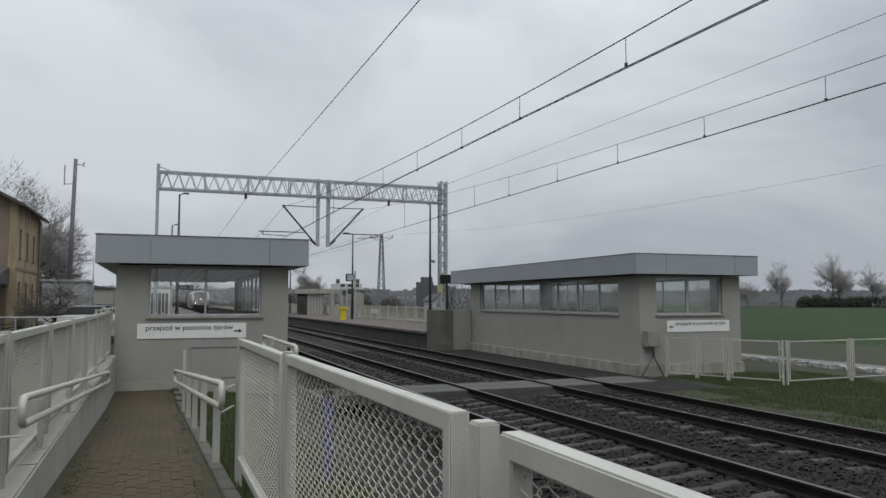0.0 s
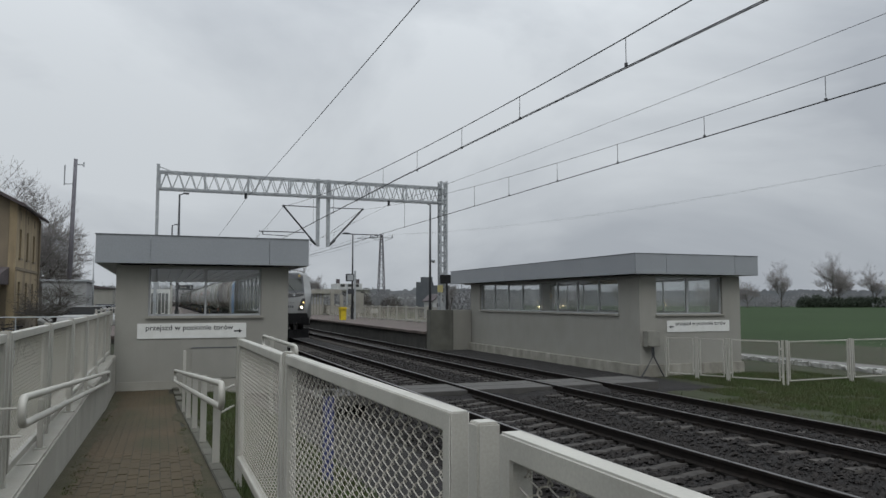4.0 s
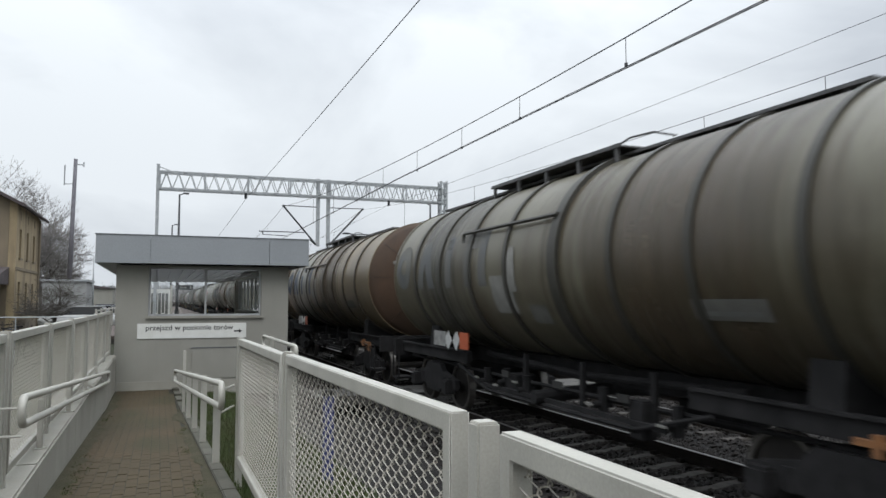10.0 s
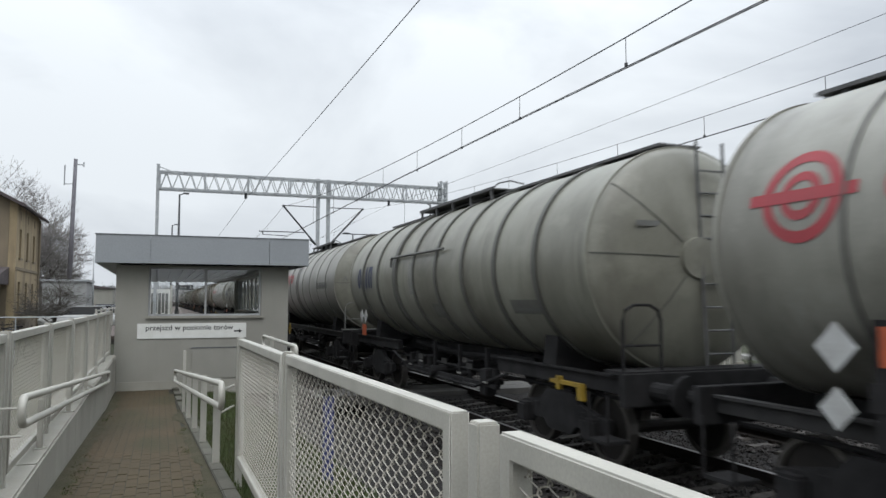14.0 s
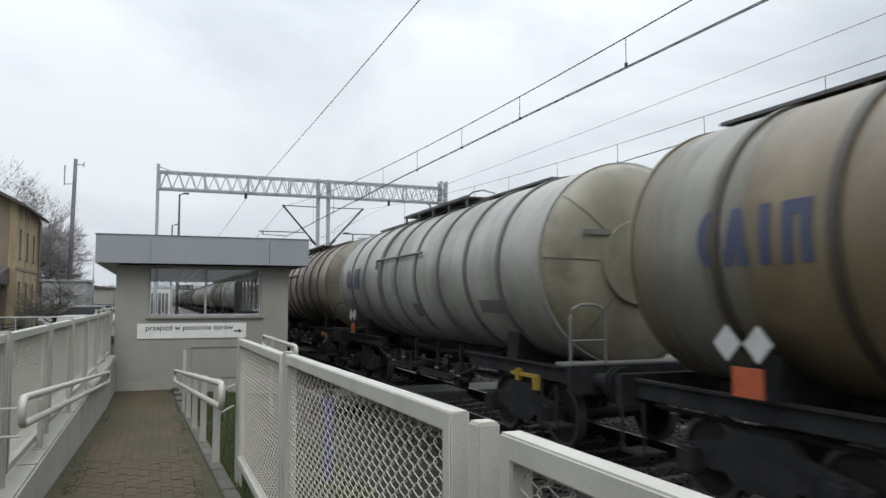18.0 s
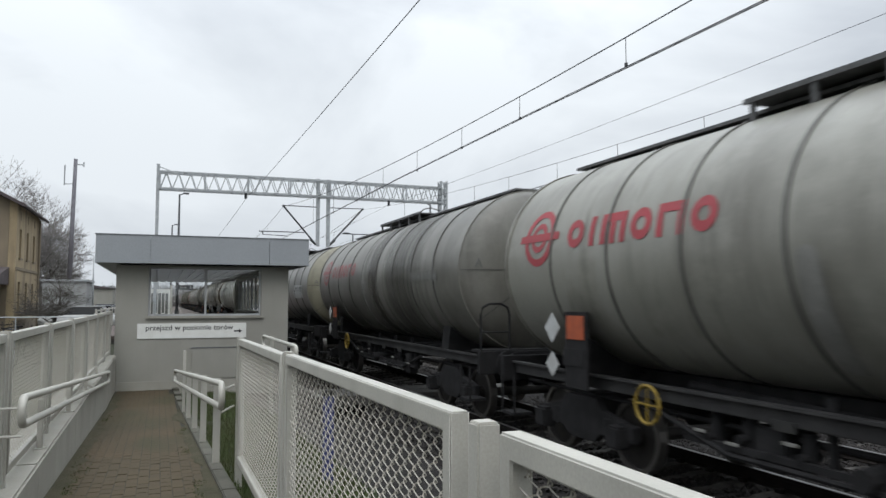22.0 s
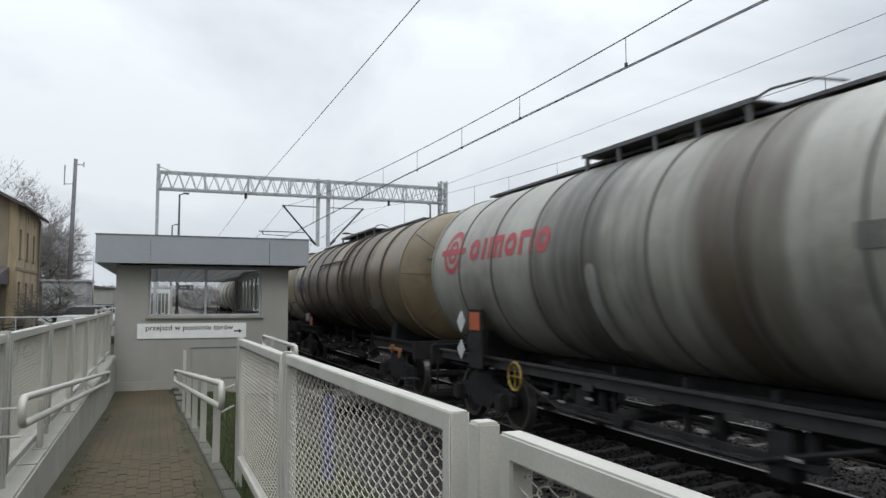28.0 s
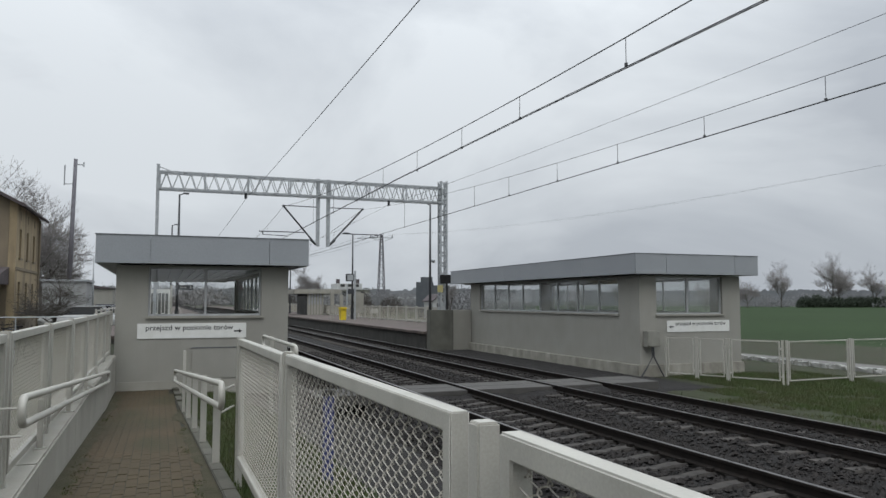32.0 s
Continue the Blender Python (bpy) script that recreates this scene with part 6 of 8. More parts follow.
for nm, a, m, lab in (("blue_band", (13.4, 15.1, 0.95, 3.44), LOCO_B, "bright blue livery band"),
                      ("lower_seam", (2.85, 15.1, 1.575, 1.605), SEAM, ""), ("nose_seam", (0.75, 1.84, 1.30, 1.325), SEAM, ""), ("lower_panel", (2.85, 13.38, 0.93, 1.572), LOCO_LOW, "paler greenish-grey lower panel"), ("upper_seam", (2.6, 15.1, 3.28, 3.295), SEAM, ""),
                      ("door", (1.86, 2.78, 1.05, 3.22), LOCO_S, "grey cab door"), ("door", (15.12, 16.1, 1.05, 3.22), LOCO_S, "grey cab door"),
                      ("red_panel", (8.30, 11.42, 1.94, 2.77), LOCO_R, "red rectangular livery panel")):
    part(nm, flank(B(), *a, lift=0.006 if nm != "door" else 0.004), m, loco, lab)
for i, (a, b) in enumerate(((10.72, 11.20), (10.18, 10.60), (9.66, 10.08), (9.16, 9.56), (8.50, 9.04))):
    part("panel_bar", loco_shape(B(), "o1222"[i], a, b, 2.08, 2.64, 0.155, 0.013), LOCO_L, loco, "grey shape standing for a letter")
bm = B()
flank(bm, 0, 0, 0, 0, 0.010, poly=[(13.30, 2.32), (13.02, 2.52), (12.62, 2.50), (12.38, 2.28), (12.20, 1.82), (12.32, 1.80), (12.62, 2.16), (12.92, 2.30), (13.12, 2.22)][::-1])
flank(bm, 0, 0, 0, 0, 0.010, poly=[(12.98, 2.62), (12.90, 2.86), (12.55, 2.92), (12.28, 2.86), (11.86, 2.42), (11.78, 2.30), (12.02, 2.36), (12.34, 2.62)][::-1])
flank(bm, 0, 0, 0, 0, 0.010, poly=[(12.58, 2.50), (12.46, 2.58), (12.34, 2.50), (12.44, 2.38)][::-1])
part("red_emblem", bm, LOCO_R, loco, "plain red curved shapes")
y = 8.0
for i, (wd, top) in enumerate(((0.70, 2.75), (0.58, 2.55), (0.18, 2.75), (0.66, 2.75), (0.36, 2.55), (0.58, 2.55), (0.54, 2.55), (0.50, 2.55))):
    part("name_bar", loco_shape(B(), "2o111o2o"[i], y - wd, y, 1.95, top, 0.19, 0.012), LOCO_D, loco, "charcoal shape standing for a letter")
    y -= wd + 0.10
bm = B()
for i in range(8):
    flank(bm, 14.62 - 0.125 * i, 14.70 - 0.125 * i, 2.72, 2.84, 0.011)
part("owner_bars", bm, MARK, loco, "small pale bars standing for lettering")["kind"] = "stuff"
for a, b in ((1.15, 1.78), (16.0 + 0.28, 16.72)):
    part("cab_side_window", flank(B(), 0, 0, 0, 0, 0.014, poly=[(a + 0.16, 2.67), (b - 0.14, 2.67), (b - 0.08, 2.74), (b - 0.07, 3.08), (b - 0.14, 3.17), (a + 0.26, 3.17), (a + 0.12, 2.98), (a + 0.09, 2.75)]), DARKGLASS, loco, "dark cab side window")
    part("window_rim", flank(B(), 0, 0, 0, 0, 0.008, poly=[(a + 0.13, 2.62), (b - 0.12, 2.62), (b - 0.04, 2.71), (b - 0.03, 3.12), (b - 0.11, 3.22), (a + 0.23, 3.22), (a + 0.08, 3.0), (a + 0.04, 2.72)]), SEAM, loco)
for y, z, w, h in ((6.47, 1.29, 0.16, 0.22), (11.5, 1.26, 0.22, 0.20), (10.93, 1.26, 0.22, 0.20), (14.4, 1.29, 0.30, 0.16), (2.25, 1.22, 0.56, 0.20), (15.6, 1.22, 0.40, 0.18), (0.95, 1.22, 0.2, 0.22), (16.8, 1.3, 0.2, 0.25)):
    part("recess", flank(B(), y - w / 2, y + w / 2, z - h / 2, z + h / 2, 0.009), SEAM, loco)
for y in (1.84, 2.82, 15.08, 16.14):
    part("grab_rail", tube(B(), [(-1.53, y, 1.35), (-1.53, y, 2.55)], 0.018, 6), LOCO_L, loco)
part("door_step", tube(B(), [(-1.53, 1.95, 1.62), (-1.53, 2.7, 1.62)], 0.016, 6), LOCO_L, loco)
# cab front: windscreen, dark brow, lamps
bow = lambda x: 2.535 - 0.012 * (1 - (x / 1.0) ** 2)
part("windscreen_surround", nose(B(), -1.0, 1.0, bow, 3.64, 0.010, 10, 14), LOCO_D, loco, "charcoal surround and brow of the windscreen")
for s in (-1, 1):
    e0, e1 = (lambda v: -0.93 + 0.05 * v, -0.03) if s < 0 else (0.03, lambda v: 0.93 - 0.05 * v)
    part("windscreen", nose(B(), e0, e1, 2.66, 3.33, 0.018, 5, 10), SCREEN, loco, "dark windscreen pane")
    part("brow_mark", nose(B(), s * 0.80 - 0.07, s * 0.80 + 0.07, 3.44, lambda x, s=s: 3.45 + 0.13 * max(0.0, 1 - abs(x - s * 0.80) / 0.07), 0.016, 4, 3), YELLOW, loco, "small yellow triangle")
    part("wiper", bar(B(), (s * 0.5, 0.30, 2.60), (s * 0.10, 0.60, 3.10), 0.02), SEAM, loco)
band_lo = lambda x: 2.46 - 0.17 * math.sqrt(max(0.0, 1 - (x / 0.97) ** 2))
part("lamp_band", nose(B(), -0.965, 0.965, band_lo, 2.50, 0.014, 20, 3), INK, loco, "dark curved lamp band under the windscreen")
part("chrome_strip", nose(B(), -0.965, 0.965, 2.503, 2.522, 0.018, 12, 1), RIM_M, loco)
part("centre_lamp", nose(B(), -0.09, 0.07, 2.36, 2.46, 0.028, 3), LAMP_C, loco, "lit warm centre headlamp")
for s in (-1, 1):
    part("band_lamp", nose(B(), s * 0.42 - 0.06, s * 0.42 + 0.06, 2.36, 2.47, 0.022, 2), GLINT, loco, "unlit round lamp")
    inner = lambda v: 0.60 + 0.24 * v ** 1.3
    outer = lambda v: 0.90 + 0.12 * v
    a_, b_ = (lambda v: -outer(v), lambda v: -inner(v)) if s < 0 else (inner, outer)
    part("lamp_housing", nose(B(), a_, b_, 1.60, 2.24, 0.020, 4, 8), INK, loco, "dark slanted headlamp housing")
    for z, x, r, m_ in ((1.78, 0.80, 0.046, LAMP_ON), (2.03, 0.91, 0.032, LAMP_C)):
        yl = lev(z)[1] - 0.02
        part("headlamp", tube(B(), [(s * x, yl + 0.02, z), (s * x, yl - 0.03, z)], r, 14), m_, loco, "lit headlamp")
part("front_mark", nose(B(), -0.46, -0.06, 1.985, 2.045, 0.012, 3), REDP, loco, "red bar on the nose")
part("front_mark", nose(B(), -0.30, -0.16, 2.12, lambda x: 2.14 + 0.4 * (x + 0.30), 0.012, 2), REDP, loco)
for i in range(5):
    part("front_bar", nose(B(), 0.0 + 0.09 * i, 0.065 + 0.09 * i, 1.985, 2.04, 0.012, 1), GREYM, loco)
for i in range(7):
    part("number_bar", nose(B(), -0.36 + 0.11 * i, -0.29 + 0.11 * i, 1.75, 1.86, 0.012, 1), LOCO_D, loco, "dark bar standing for a figure")
part("nose_rail", tube(B(), [(-1.44, 0.62, 2.22), (-1.30, 0.36, 1.62)], 0.016, 6), LOCO_L, loco)
part("roof_side_panel", flank(B(), 2.75, 5.6, 3.33, 3.56, 0.006), BEIGE, loco, "beige roof edge panel")
for y in (1.84, 2.80, 15.1, 16.12):
    part("door_seam", flank(B(), y, y + 0.045, 1.0, 3.25, 0.009), SEAM, loco)
# buffer beam, plough, couplings
for s, yb in ((-1, 0.05), (1, LL - 0.05)):
    y0_, y1_ = sorted((yb - s * 0.05, yb - s * 0.35))
    part("buffer_beam", box(B(), -1.15, 1.15, y0_, y1_, 0.86, 1.43, 0.03), LOCO_K, loco)
    for x in (-0.875, 0.875):
        q = part("buffer", buffer_bm(s), LOCO_K, loco)
        q.location = (x, yb - s * 0.08, 1.06)
        part("buffer_head", box(B(), x - 0.24, x + 0.24, yb + s * 0.50 - 0.02, yb + s * 0.50 + 0.02, 0.87, 1.24, 0.015), LOCO_K, loco)
    part("coupling_hook", box(tube(B(), [(0, yb + s * 0.2, 1.05), (0, yb + s * 0.55, 0.75)], 0.06, 8), -0.1, 0.1, yb + s * 0.1 - 0.15, yb + s * 0.1 + 0.15, 0.9, 1.15), LOCO_K, loco)
    for x in (-0.5, -0.32, 0.34, 0.5):
        part("brake_hose", tube(B(), [(x, yb + s * 0.22, 0.98), (x, yb + s * 0.40, 0.80), (x, yb + s * 0.38, 0.45)], 0.03, 6), LOCO_K, loco)
    bm = B()
    prism(bm, [(-1.2, yb + s * 0.05), (0, yb + s * 0.45), (1.2, yb + s * 0.05), (1.2, yb - s * 0.05), (0, yb + s * 0.35), (-1.2, yb - s * 0.05)], "z", 0.16, 0.60)
    part("rail_guard", bm, LOCO_K, loco, "angled plough over the rails")
# side skirts, bogies, transformer
part("cab_skirt", prism(B(), [(0.42, 0.60), (1.22, 0.60), (1.84, 0.878), (0.42, 0.878)], "x", -1.42, -1.385), LOCO_S, loco, "lower skirt of the cab")
part("underframe", box(B(), -1.30, 1.30, 0.4, LL - 0.4, 0.80, 0.90), LOCO_K, loco)
part("transformer", box(B(), -1.15, 1.15, 6.4, 11.0, 0.30, 0.86, 0.05), LOCO_K, loco)
for yc in (3.75, LL - 3.75):
    b = new("bogie")
    b.parent = loco
    b.location = (0, yc, 0)
    for s in (-1, 1):
        part("side_frame", prism(B(), [(-2.0, 0.55), (-0.5, 0.50), (0.5, 0.50), (2.0, 0.55), (2.0, 0.80), (-2.0, 0.80)], "x", s * 1.12 - 0.07, s * 1.12 + 0.07), LOCO_K, b)
        for yy in (-1.3, 1.3):
            part("wheel", wheel_disc(wheel_disc(B(), (s * 0.77, yy, 0.625), 0.03, 0.56, 0.06, 28), (s * 0.77, yy, 0.625), 0.03, 0.18, 0.2, 16), WHEEL_M, b)
            part("wheel_rim", wheel_disc(B(), (s * 0.77, yy, 0.625), 0.55, 0.625, 0.13, 28), RIM_M, b)
            part("axle_box", box(B(), s * 1.2 - 0.12, s * 1.2 + 0.12, yy - 0.2, yy + 0.2, 0.45, 0.80, 0.04), LOCO_K, b)
            part("spring", tube(B(), [(s * 1.2, yy + 0.45, 0.5), (s * 1.2, yy + 0.45, 0.9)], 0.11, 10), LOCO_K, b)
for y in (2.3, 15.6):
    part("cab_steps", box(box(box(B(), -1.42, -1.2, y - 0.28, y + 0.28, 0.36, 0.40), -1.42, -1.2, y - 0.28, y + 0.28, 0.66, 0.70), -1.40, -1.36, y - 0.28, y + 0.28, 0.36, 0.85), LOCO_K, loco)


# roof gear
def pantograph(yc, up):
    """Single-arm pantograph, raised to the wire or folded."""
    p = new("pantograph")
    p.parent = loco
    zr = 3.74
    part("base_frame", tube(tube(tube(B(), [(-0.55, yc - 0.8, zr + 0.22), (0.55, yc - 0.8, zr + 0.22), (0.55, yc + 0.8, zr + 0.22), (-0.55, yc + 0.8, zr + 0.22)], 0.045, 6, True),
         [(-0.55, yc, zr + 0.22), (0.55, yc, zr + 0.22)], 0.05, 6), [(0, yc - 0.8, zr + 0.24), (0, yc + 0.8, zr + 0.24)], 0.05, 6), DARKSTEEL, p)
    for x in (-0.55, 0.55):
        for d in (-0.75, 0.75):
            part("insulator", tube(tube(B(), [(x, yc + d, zr - 0.06), (x, yc + d, zr + 0.2)], 0.05, 10), [(x, yc + d, zr + 0.03), (x, yc + d, zr + 0.1)], 0.085, 10), LOCO_D, p)
    head_z = 5.42 if up else zr + 0.40
    knee = (yc - 1.05, (zr + head_z) / 2 + 0.22) if up else (yc - 1.05, zr + 0.36)
    foot = (yc + 0.55, zr + 0.30)
    head = (yc + 0.45, head_z)
    part("lower_arm", tube(tube(B(), [(-0.16, foot[0], foot[1]), (-0.10, knee[0], knee[1])], 0.045, 8), [(0.16, foot[0], foot[1]), (0.10, knee[0], knee[1])], 0.045, 8), DARKSTEEL, p)
    part("upper_arm", tube(tube(B(), [(-0.10, knee[0], knee[1]), (-0.38, head[0], head[1])], 0.027, 8), [(0.10, knee[0], knee[1]), (0.38, head[0], head[1])], 0.027, 8), DARKSTEEL, p)
    part("knee", tube(B(), [(-0.2, knee[0], knee[1]), (0.2, knee[0], knee[1])], 0.085, 8), DARKSTEEL, p)
    for d in (-0.19, 0.19):
        z = head_z + 0.07
        part("contact_strip", tube(B(), [(-0.95, head[0] + d, z - 0.28), (-0.82, head[0] + d, z - 0.12), (-0.62, head[0] + d, z), (0.62, head[0] + d, z), (0.82, head[0] + d, z - 0.12), (0.95, head[0] + d, z - 0.28)],
             0.022, 6), DARKSTEEL, p)
    part("head_frame", tube(tube(B(), [(-0.5, head[0] - 0.19, head_z + 0.05), (-0.5, head[0] + 0.19, head_z + 0.05)], 0.03, 6), [(0.5, head[0] - 0.19, head_z + 0.05), (0.5, head[0] + 0.19, head_z + 0.05)], 0.03, 6), DARKSTEEL, p)


pantograph(13.4, True)
pantograph(5.5, False)
for y0, y1, h in ((2.3, 2.7, 0.12), (7.2, 9.2, 0.10), (9.6, 11.2, 0.16)):
    part("roof_box", box(B(), -0.62, 0.62, y0, y1, 3.66, 3.70 + h, 0.04), LOCO_L, loco, "low roof equipment box")
for y in (7.2, 9.4, 11.6):
    part("roof_insulator", tube(tube(B(), [(-0.35, y, 3.68), (-0.35, y, 4.0)], 0.05, 8), [(-0.35, y, 3.8), (-0.35, y, 3.9)], 0.09, 8), LOCO_D, loco)
part("roof_cable", tube(B(), [(-0.35, 7.2, 3.98), (-0.35, 9.4, 3.95), (-0.35, 11.6, 3.98)], 0.012, 6), DARKSTEEL, loco)
part("aerial", tube(B(), [(-0.2, 1.35, 3.7), (-0.2, 1.35, 4.02)], 0.05, 8), LOCO_D, loco)
part("horn", tube(B(), [(0.3, 16.4, 3.6), (0.3, 16.4, 3.85)], 0.05, 8), LOCO_D, loco)
TRAIN.insert(0, (loco, 6.64 + SPEED * 5.5))
# ---- overhead line ----
WIREM = mat("overhead_wire", (0.07, 0.07, 0.075), 0.5, 0.5, bump=0)


def wire(name, label, pts, r=0.009):
    return tagged(part(name, tube(B(), pts, r, 5), WIREM), label, "wire", "overhead wires")


def sag(x0, y0, z0, x1, y1, z1, drop, n=24):
    return [(x0 + (x1 - x0) * k / n, y0 + (y1 - y0) * k / n, z0 + (z1 - z0) * k / n - drop * 4 * (k / n) * (1 - k / n)) for k in range(n + 1)]


GY, PY = 39.4, -21.0
for xc, zc_, zs_, mid in ((XN, 5.56, 7.15, 5.98), (XF, 5.38, 7.15, 5.79)):
    sx = -0.25 if xc == XN else 0.25
    dip = 1 if xc == XN else 0
    for d in ((-0.02, 0.02) if xc == XN else (0.0,)):
        wire("contact_wire", "dark copper contact wire over the track", [(xc + d, PY, zc_ - 0.08 * dip), (xc + d, 6, zc_ - 0.06 * dip), (xc + d, 12, zc_), (xc + d, 20, zc_ + 0.05 * dip), (xc + d, GY, zc_ + 0.02), (xc + d, 95, zc_), (xc + d, 160, zc_)], 0.0085 if xc == XN else 0.012)
    low = mid
    def mz(y):
        t = (y - 9.2) / 30.2
        return low + (zs_ - low) * t * t
    pts = [(xc + sx * abs((y - 9.2) / 30.2) ** 3, y, mz(y)) for y in [PY + (GY - PY) * k / 30 for k in range(31)]]
    wire("messenger_wire", "dark catenary messenger wire", pts, 0.010 if xc == XN else 0.0065)
    wire("messenger_wire", "dark catenary messenger wire", sag(xc + sx, GY, zs_, xc + sx, 99, zs_, 1.15), 0.010)
    spots = (-12, -6, 0, 5.6, 8.9, 12.32, 15.2, 18.3, 21.5, 24.7, 28.4, 32.5) if xc == XN else (-12, -6, 0, 5.0, 8.78, 11.66, 14.65, 17.5, 20.5, 23.2, 26.8, 31)
    for y in spots:
        q = thing("dropper", "thin dropper wire with a clamp", "dropper", "droppers", at=(xc, y, 0))
        part("dropper_wire", tube(B(), [(0, 0, zc_ + 0.02), (0, 0, mz(y))], 0.006, 5), WIREM, q)
        part("clamp", box(B(), -0.014, 0.014, -0.022, 0.022, zc_ - 0.012, zc_ + 0.04), WIREM, q)
    for y in (46, 54, 62, 70, 78, 86):
        q = thing("dropper", "thin dropper wire with a clamp", "dropper", "droppers", at=(xc, y, 0))
        t = (y - GY) / (99 - GY)
        part("dropper_wire", tube(B(), [(0, 0, zc_ - 0.005), (sx, 0, zs_ - 1.15 * 4 * t * (1 - t))], 0.006, 5), WIREM, q)
wire("feeder_wire", "dark feeder wire hung from the gantry", sag(4.09, PY, 7.67, 4.09, GY, 7.45, 0.22), 0.0105)
wire("feeder_wire", "dark feeder wire hung from the gantry", sag(4.09, GY, 7.45, 4.09, 99, 7.67, 0.5), 0.011)
wire("feeder_wire", "dark feeder wire hung from the gantry", sag(11.9, PY, 7.6, 11.9, GY, 7.5, 0.35), 0.0055)
wire("feeder_wire", "dark feeder wire hung from the gantry", sag(11.9, GY, 7.5, 11.9, 99, 7.6, 0.5), 0.007)


def lattice(bm, p0, p1, side, n, r=0.03, leg=0.045):
    """A four-legged lattice member from p0 to p1."""
    p0, p1 = Vector(p0), Vector(p1)
    d = (p1 - p0).normalized()
    a = d.cross(Vector((0, 1, 0)) if abs(d.y) < 0.9 else Vector((1, 0, 0))).normalized()
    b = d.cross(a)
    c = [(a * i + b * j) for i, j in ((-1, -1), (1, -1), (1, 1), (-1, 1))]
    s0, s1 = side if isinstance(side, tuple) else (side, side)
    P = lambda k, t: p0.lerp(p1, t) + c[k] * ((s0 + (s1 - s0) * t) / 2)
    for k in range(4):
        bar(bm, P(k, 0), P(k, 1), leg)
        for i in range(n):
            u, w = i / n, (i + 1) / n
            m = (u + w) / 2
            bar(bm, P(k, u), P((k + 1) % 4, m), r)
            bar(bm, P((k + 1) % 4, m), P(k, w), r)
    return bm


def gantry(y, x0, x1, label):
    g = thing("line_gantry", label, "gantry", "overhead line gantries")
    bm = B()
    for yy in (y - 0.3, y + 0.3):
        for z in (7.75, 8.60):
            bar(bm, (x0, yy, z), (x1, yy, z), 0.09)
        n = 26
        for i in range(n):
            u, w = x0 + (x1 - x0) * i / n, x0 + (x1 - x0) * (i + 1) / n
            bar(bm, (u, yy, 7.75), ((u + w) / 2, yy, 8.60), 0.036)
            bar(bm, ((u + w) / 2, yy, 8.60), (w, yy, 7.75), 0.036)
        for i in range(0, 8):
            u = x0 + (x1 - x0) * i / 7
            bar(bm, (u, yy, 7.75), (u, yy, 8.60), 0.06)
    for i in range(14):
        u = x0 + (x1 - x0) * i / 13
        for z in (7.75, 8.60):
            bar(bm, (u, y - 0.3, z), (u, y + 0.3, z), 0.05)
    part("truss_beam", bm, GALV, g, "galvanised lattice beam")
    part("mast", bar(bar(B(), (x0 - 0.1, y, -0.6), (x0 - 0.1, y, 9.0), 0.16, 0.30), (x0 - 0.1, y, 8.9), (x0 + 0.7, y, 8.6), 0.04), GALV, g, "galvanised steel mast")
    part("lattice_mast", lattice(B(), (x1 + 0.15, y, -0.6), (x1 + 0.15, y, 9.0), 0.36, 16, 0.05, 0.09), GALV, g, "galvanised lattice mast")
    for x, s in ((7.90, -1), (8.46, 1)):
        part("drop_post", box(B(), x - 0.09, x + 0.09, y - 0.09, y + 0.09, 5.05, 8.72), GALV, g, "hanging steel post")
        tip = 6.0 if s < 0 else 10.43
        arm = B()
        tube(arm, [(x + s * 0.12, y, 5.18), (tip, y, 7.22)], 0.048, 8)
        part("cantilever_tube", arm, DARKSTEEL, g, "dark cantilever tube")
        part("stay_tube", tube(B(), [(x, y, 7.18), (tip, y, 7.20)], 0.026, 6), DARKSTEEL, g)
        end = 4.79 if s < 0 else 11.45
        part("steady_tube", tube(B(), [(x + s * 0.75, y, 5.78), (end, y, 5.78)], 0.028, 6), DARKSTEEL, g)
        part("registration_arm", tube(tube(B(), [(end + (0.2 if s < 0 else -0.2), y, 5.78), (end + (0.2 if s < 0 else -0.2), y, 5.62)], 0.03, 6),
             [(end + (0.2 if s < 0 else -0.2), y, 5.62), (XN if s < 0 else XF, y, 5.56)], 0.02, 6), DARKSTEEL, g)
        part("insulator", tube(B(), [(x + s * 0.10, y, 5.15), (x + s * 0.40, y, 5.42)], 0.062, 8), DARKSTEEL, g)
    for x in (4.09, 11.9):
        part("feeder_insulator", tube(B(), [(x, y, 7.75), (x, y, 7.46)], 0.07, 8), DARKSTEEL, g)
    return g


gantry(GY, -0.12, 15.0, "galvanised lattice gantry carrying the overhead line across both tracks")
gantry(99.0, -0.12, 15.0, "galvanised lattice gantry farther along the line")
gantry(PY, -0.12, 15.0, "galvanised lattice gantry behind the crossing")
# ---- trees ----
BARK = mat("grey_brown_bark", (0.11, 0.10, 0.09), 0.9, 0, (0.07, 0.062, 0.055), 3, 30, 0.4, 0.02)
TWIG = mat("bare_twigs", (0.22, 0.207, 0.20), 0.9, 0, (0.17, 0.158, 0.15), 1.5, 10, 0)
EVERG = mat("evergreen_needles", (0.035, 0.048, 0.03), 0.9, 0, (0.025, 0.033, 0.022), 1.0, 8, 0)
# the next two base colours have the haze of distance mixed in
HAZE = mat("haze_painted_leafless_wood", (0.215, 0.225, 0.237), 1.0, 0, (0.185, 0.193, 0.202), 0.06, 1.2, 0.0, spec=0.0)
HAZY = mat("haze_tinted_twigs", (0.20, 0.20, 0.203), 0.9, 0, (0.165, 0.165, 0.168), 0.3, 8, 0)
SHRUB = mat("brown_shrub_twigs", (0.085, 0.078, 0.066), 0.9, 0, (0.06, 0.052, 0.045), 1.0, 8, 0)


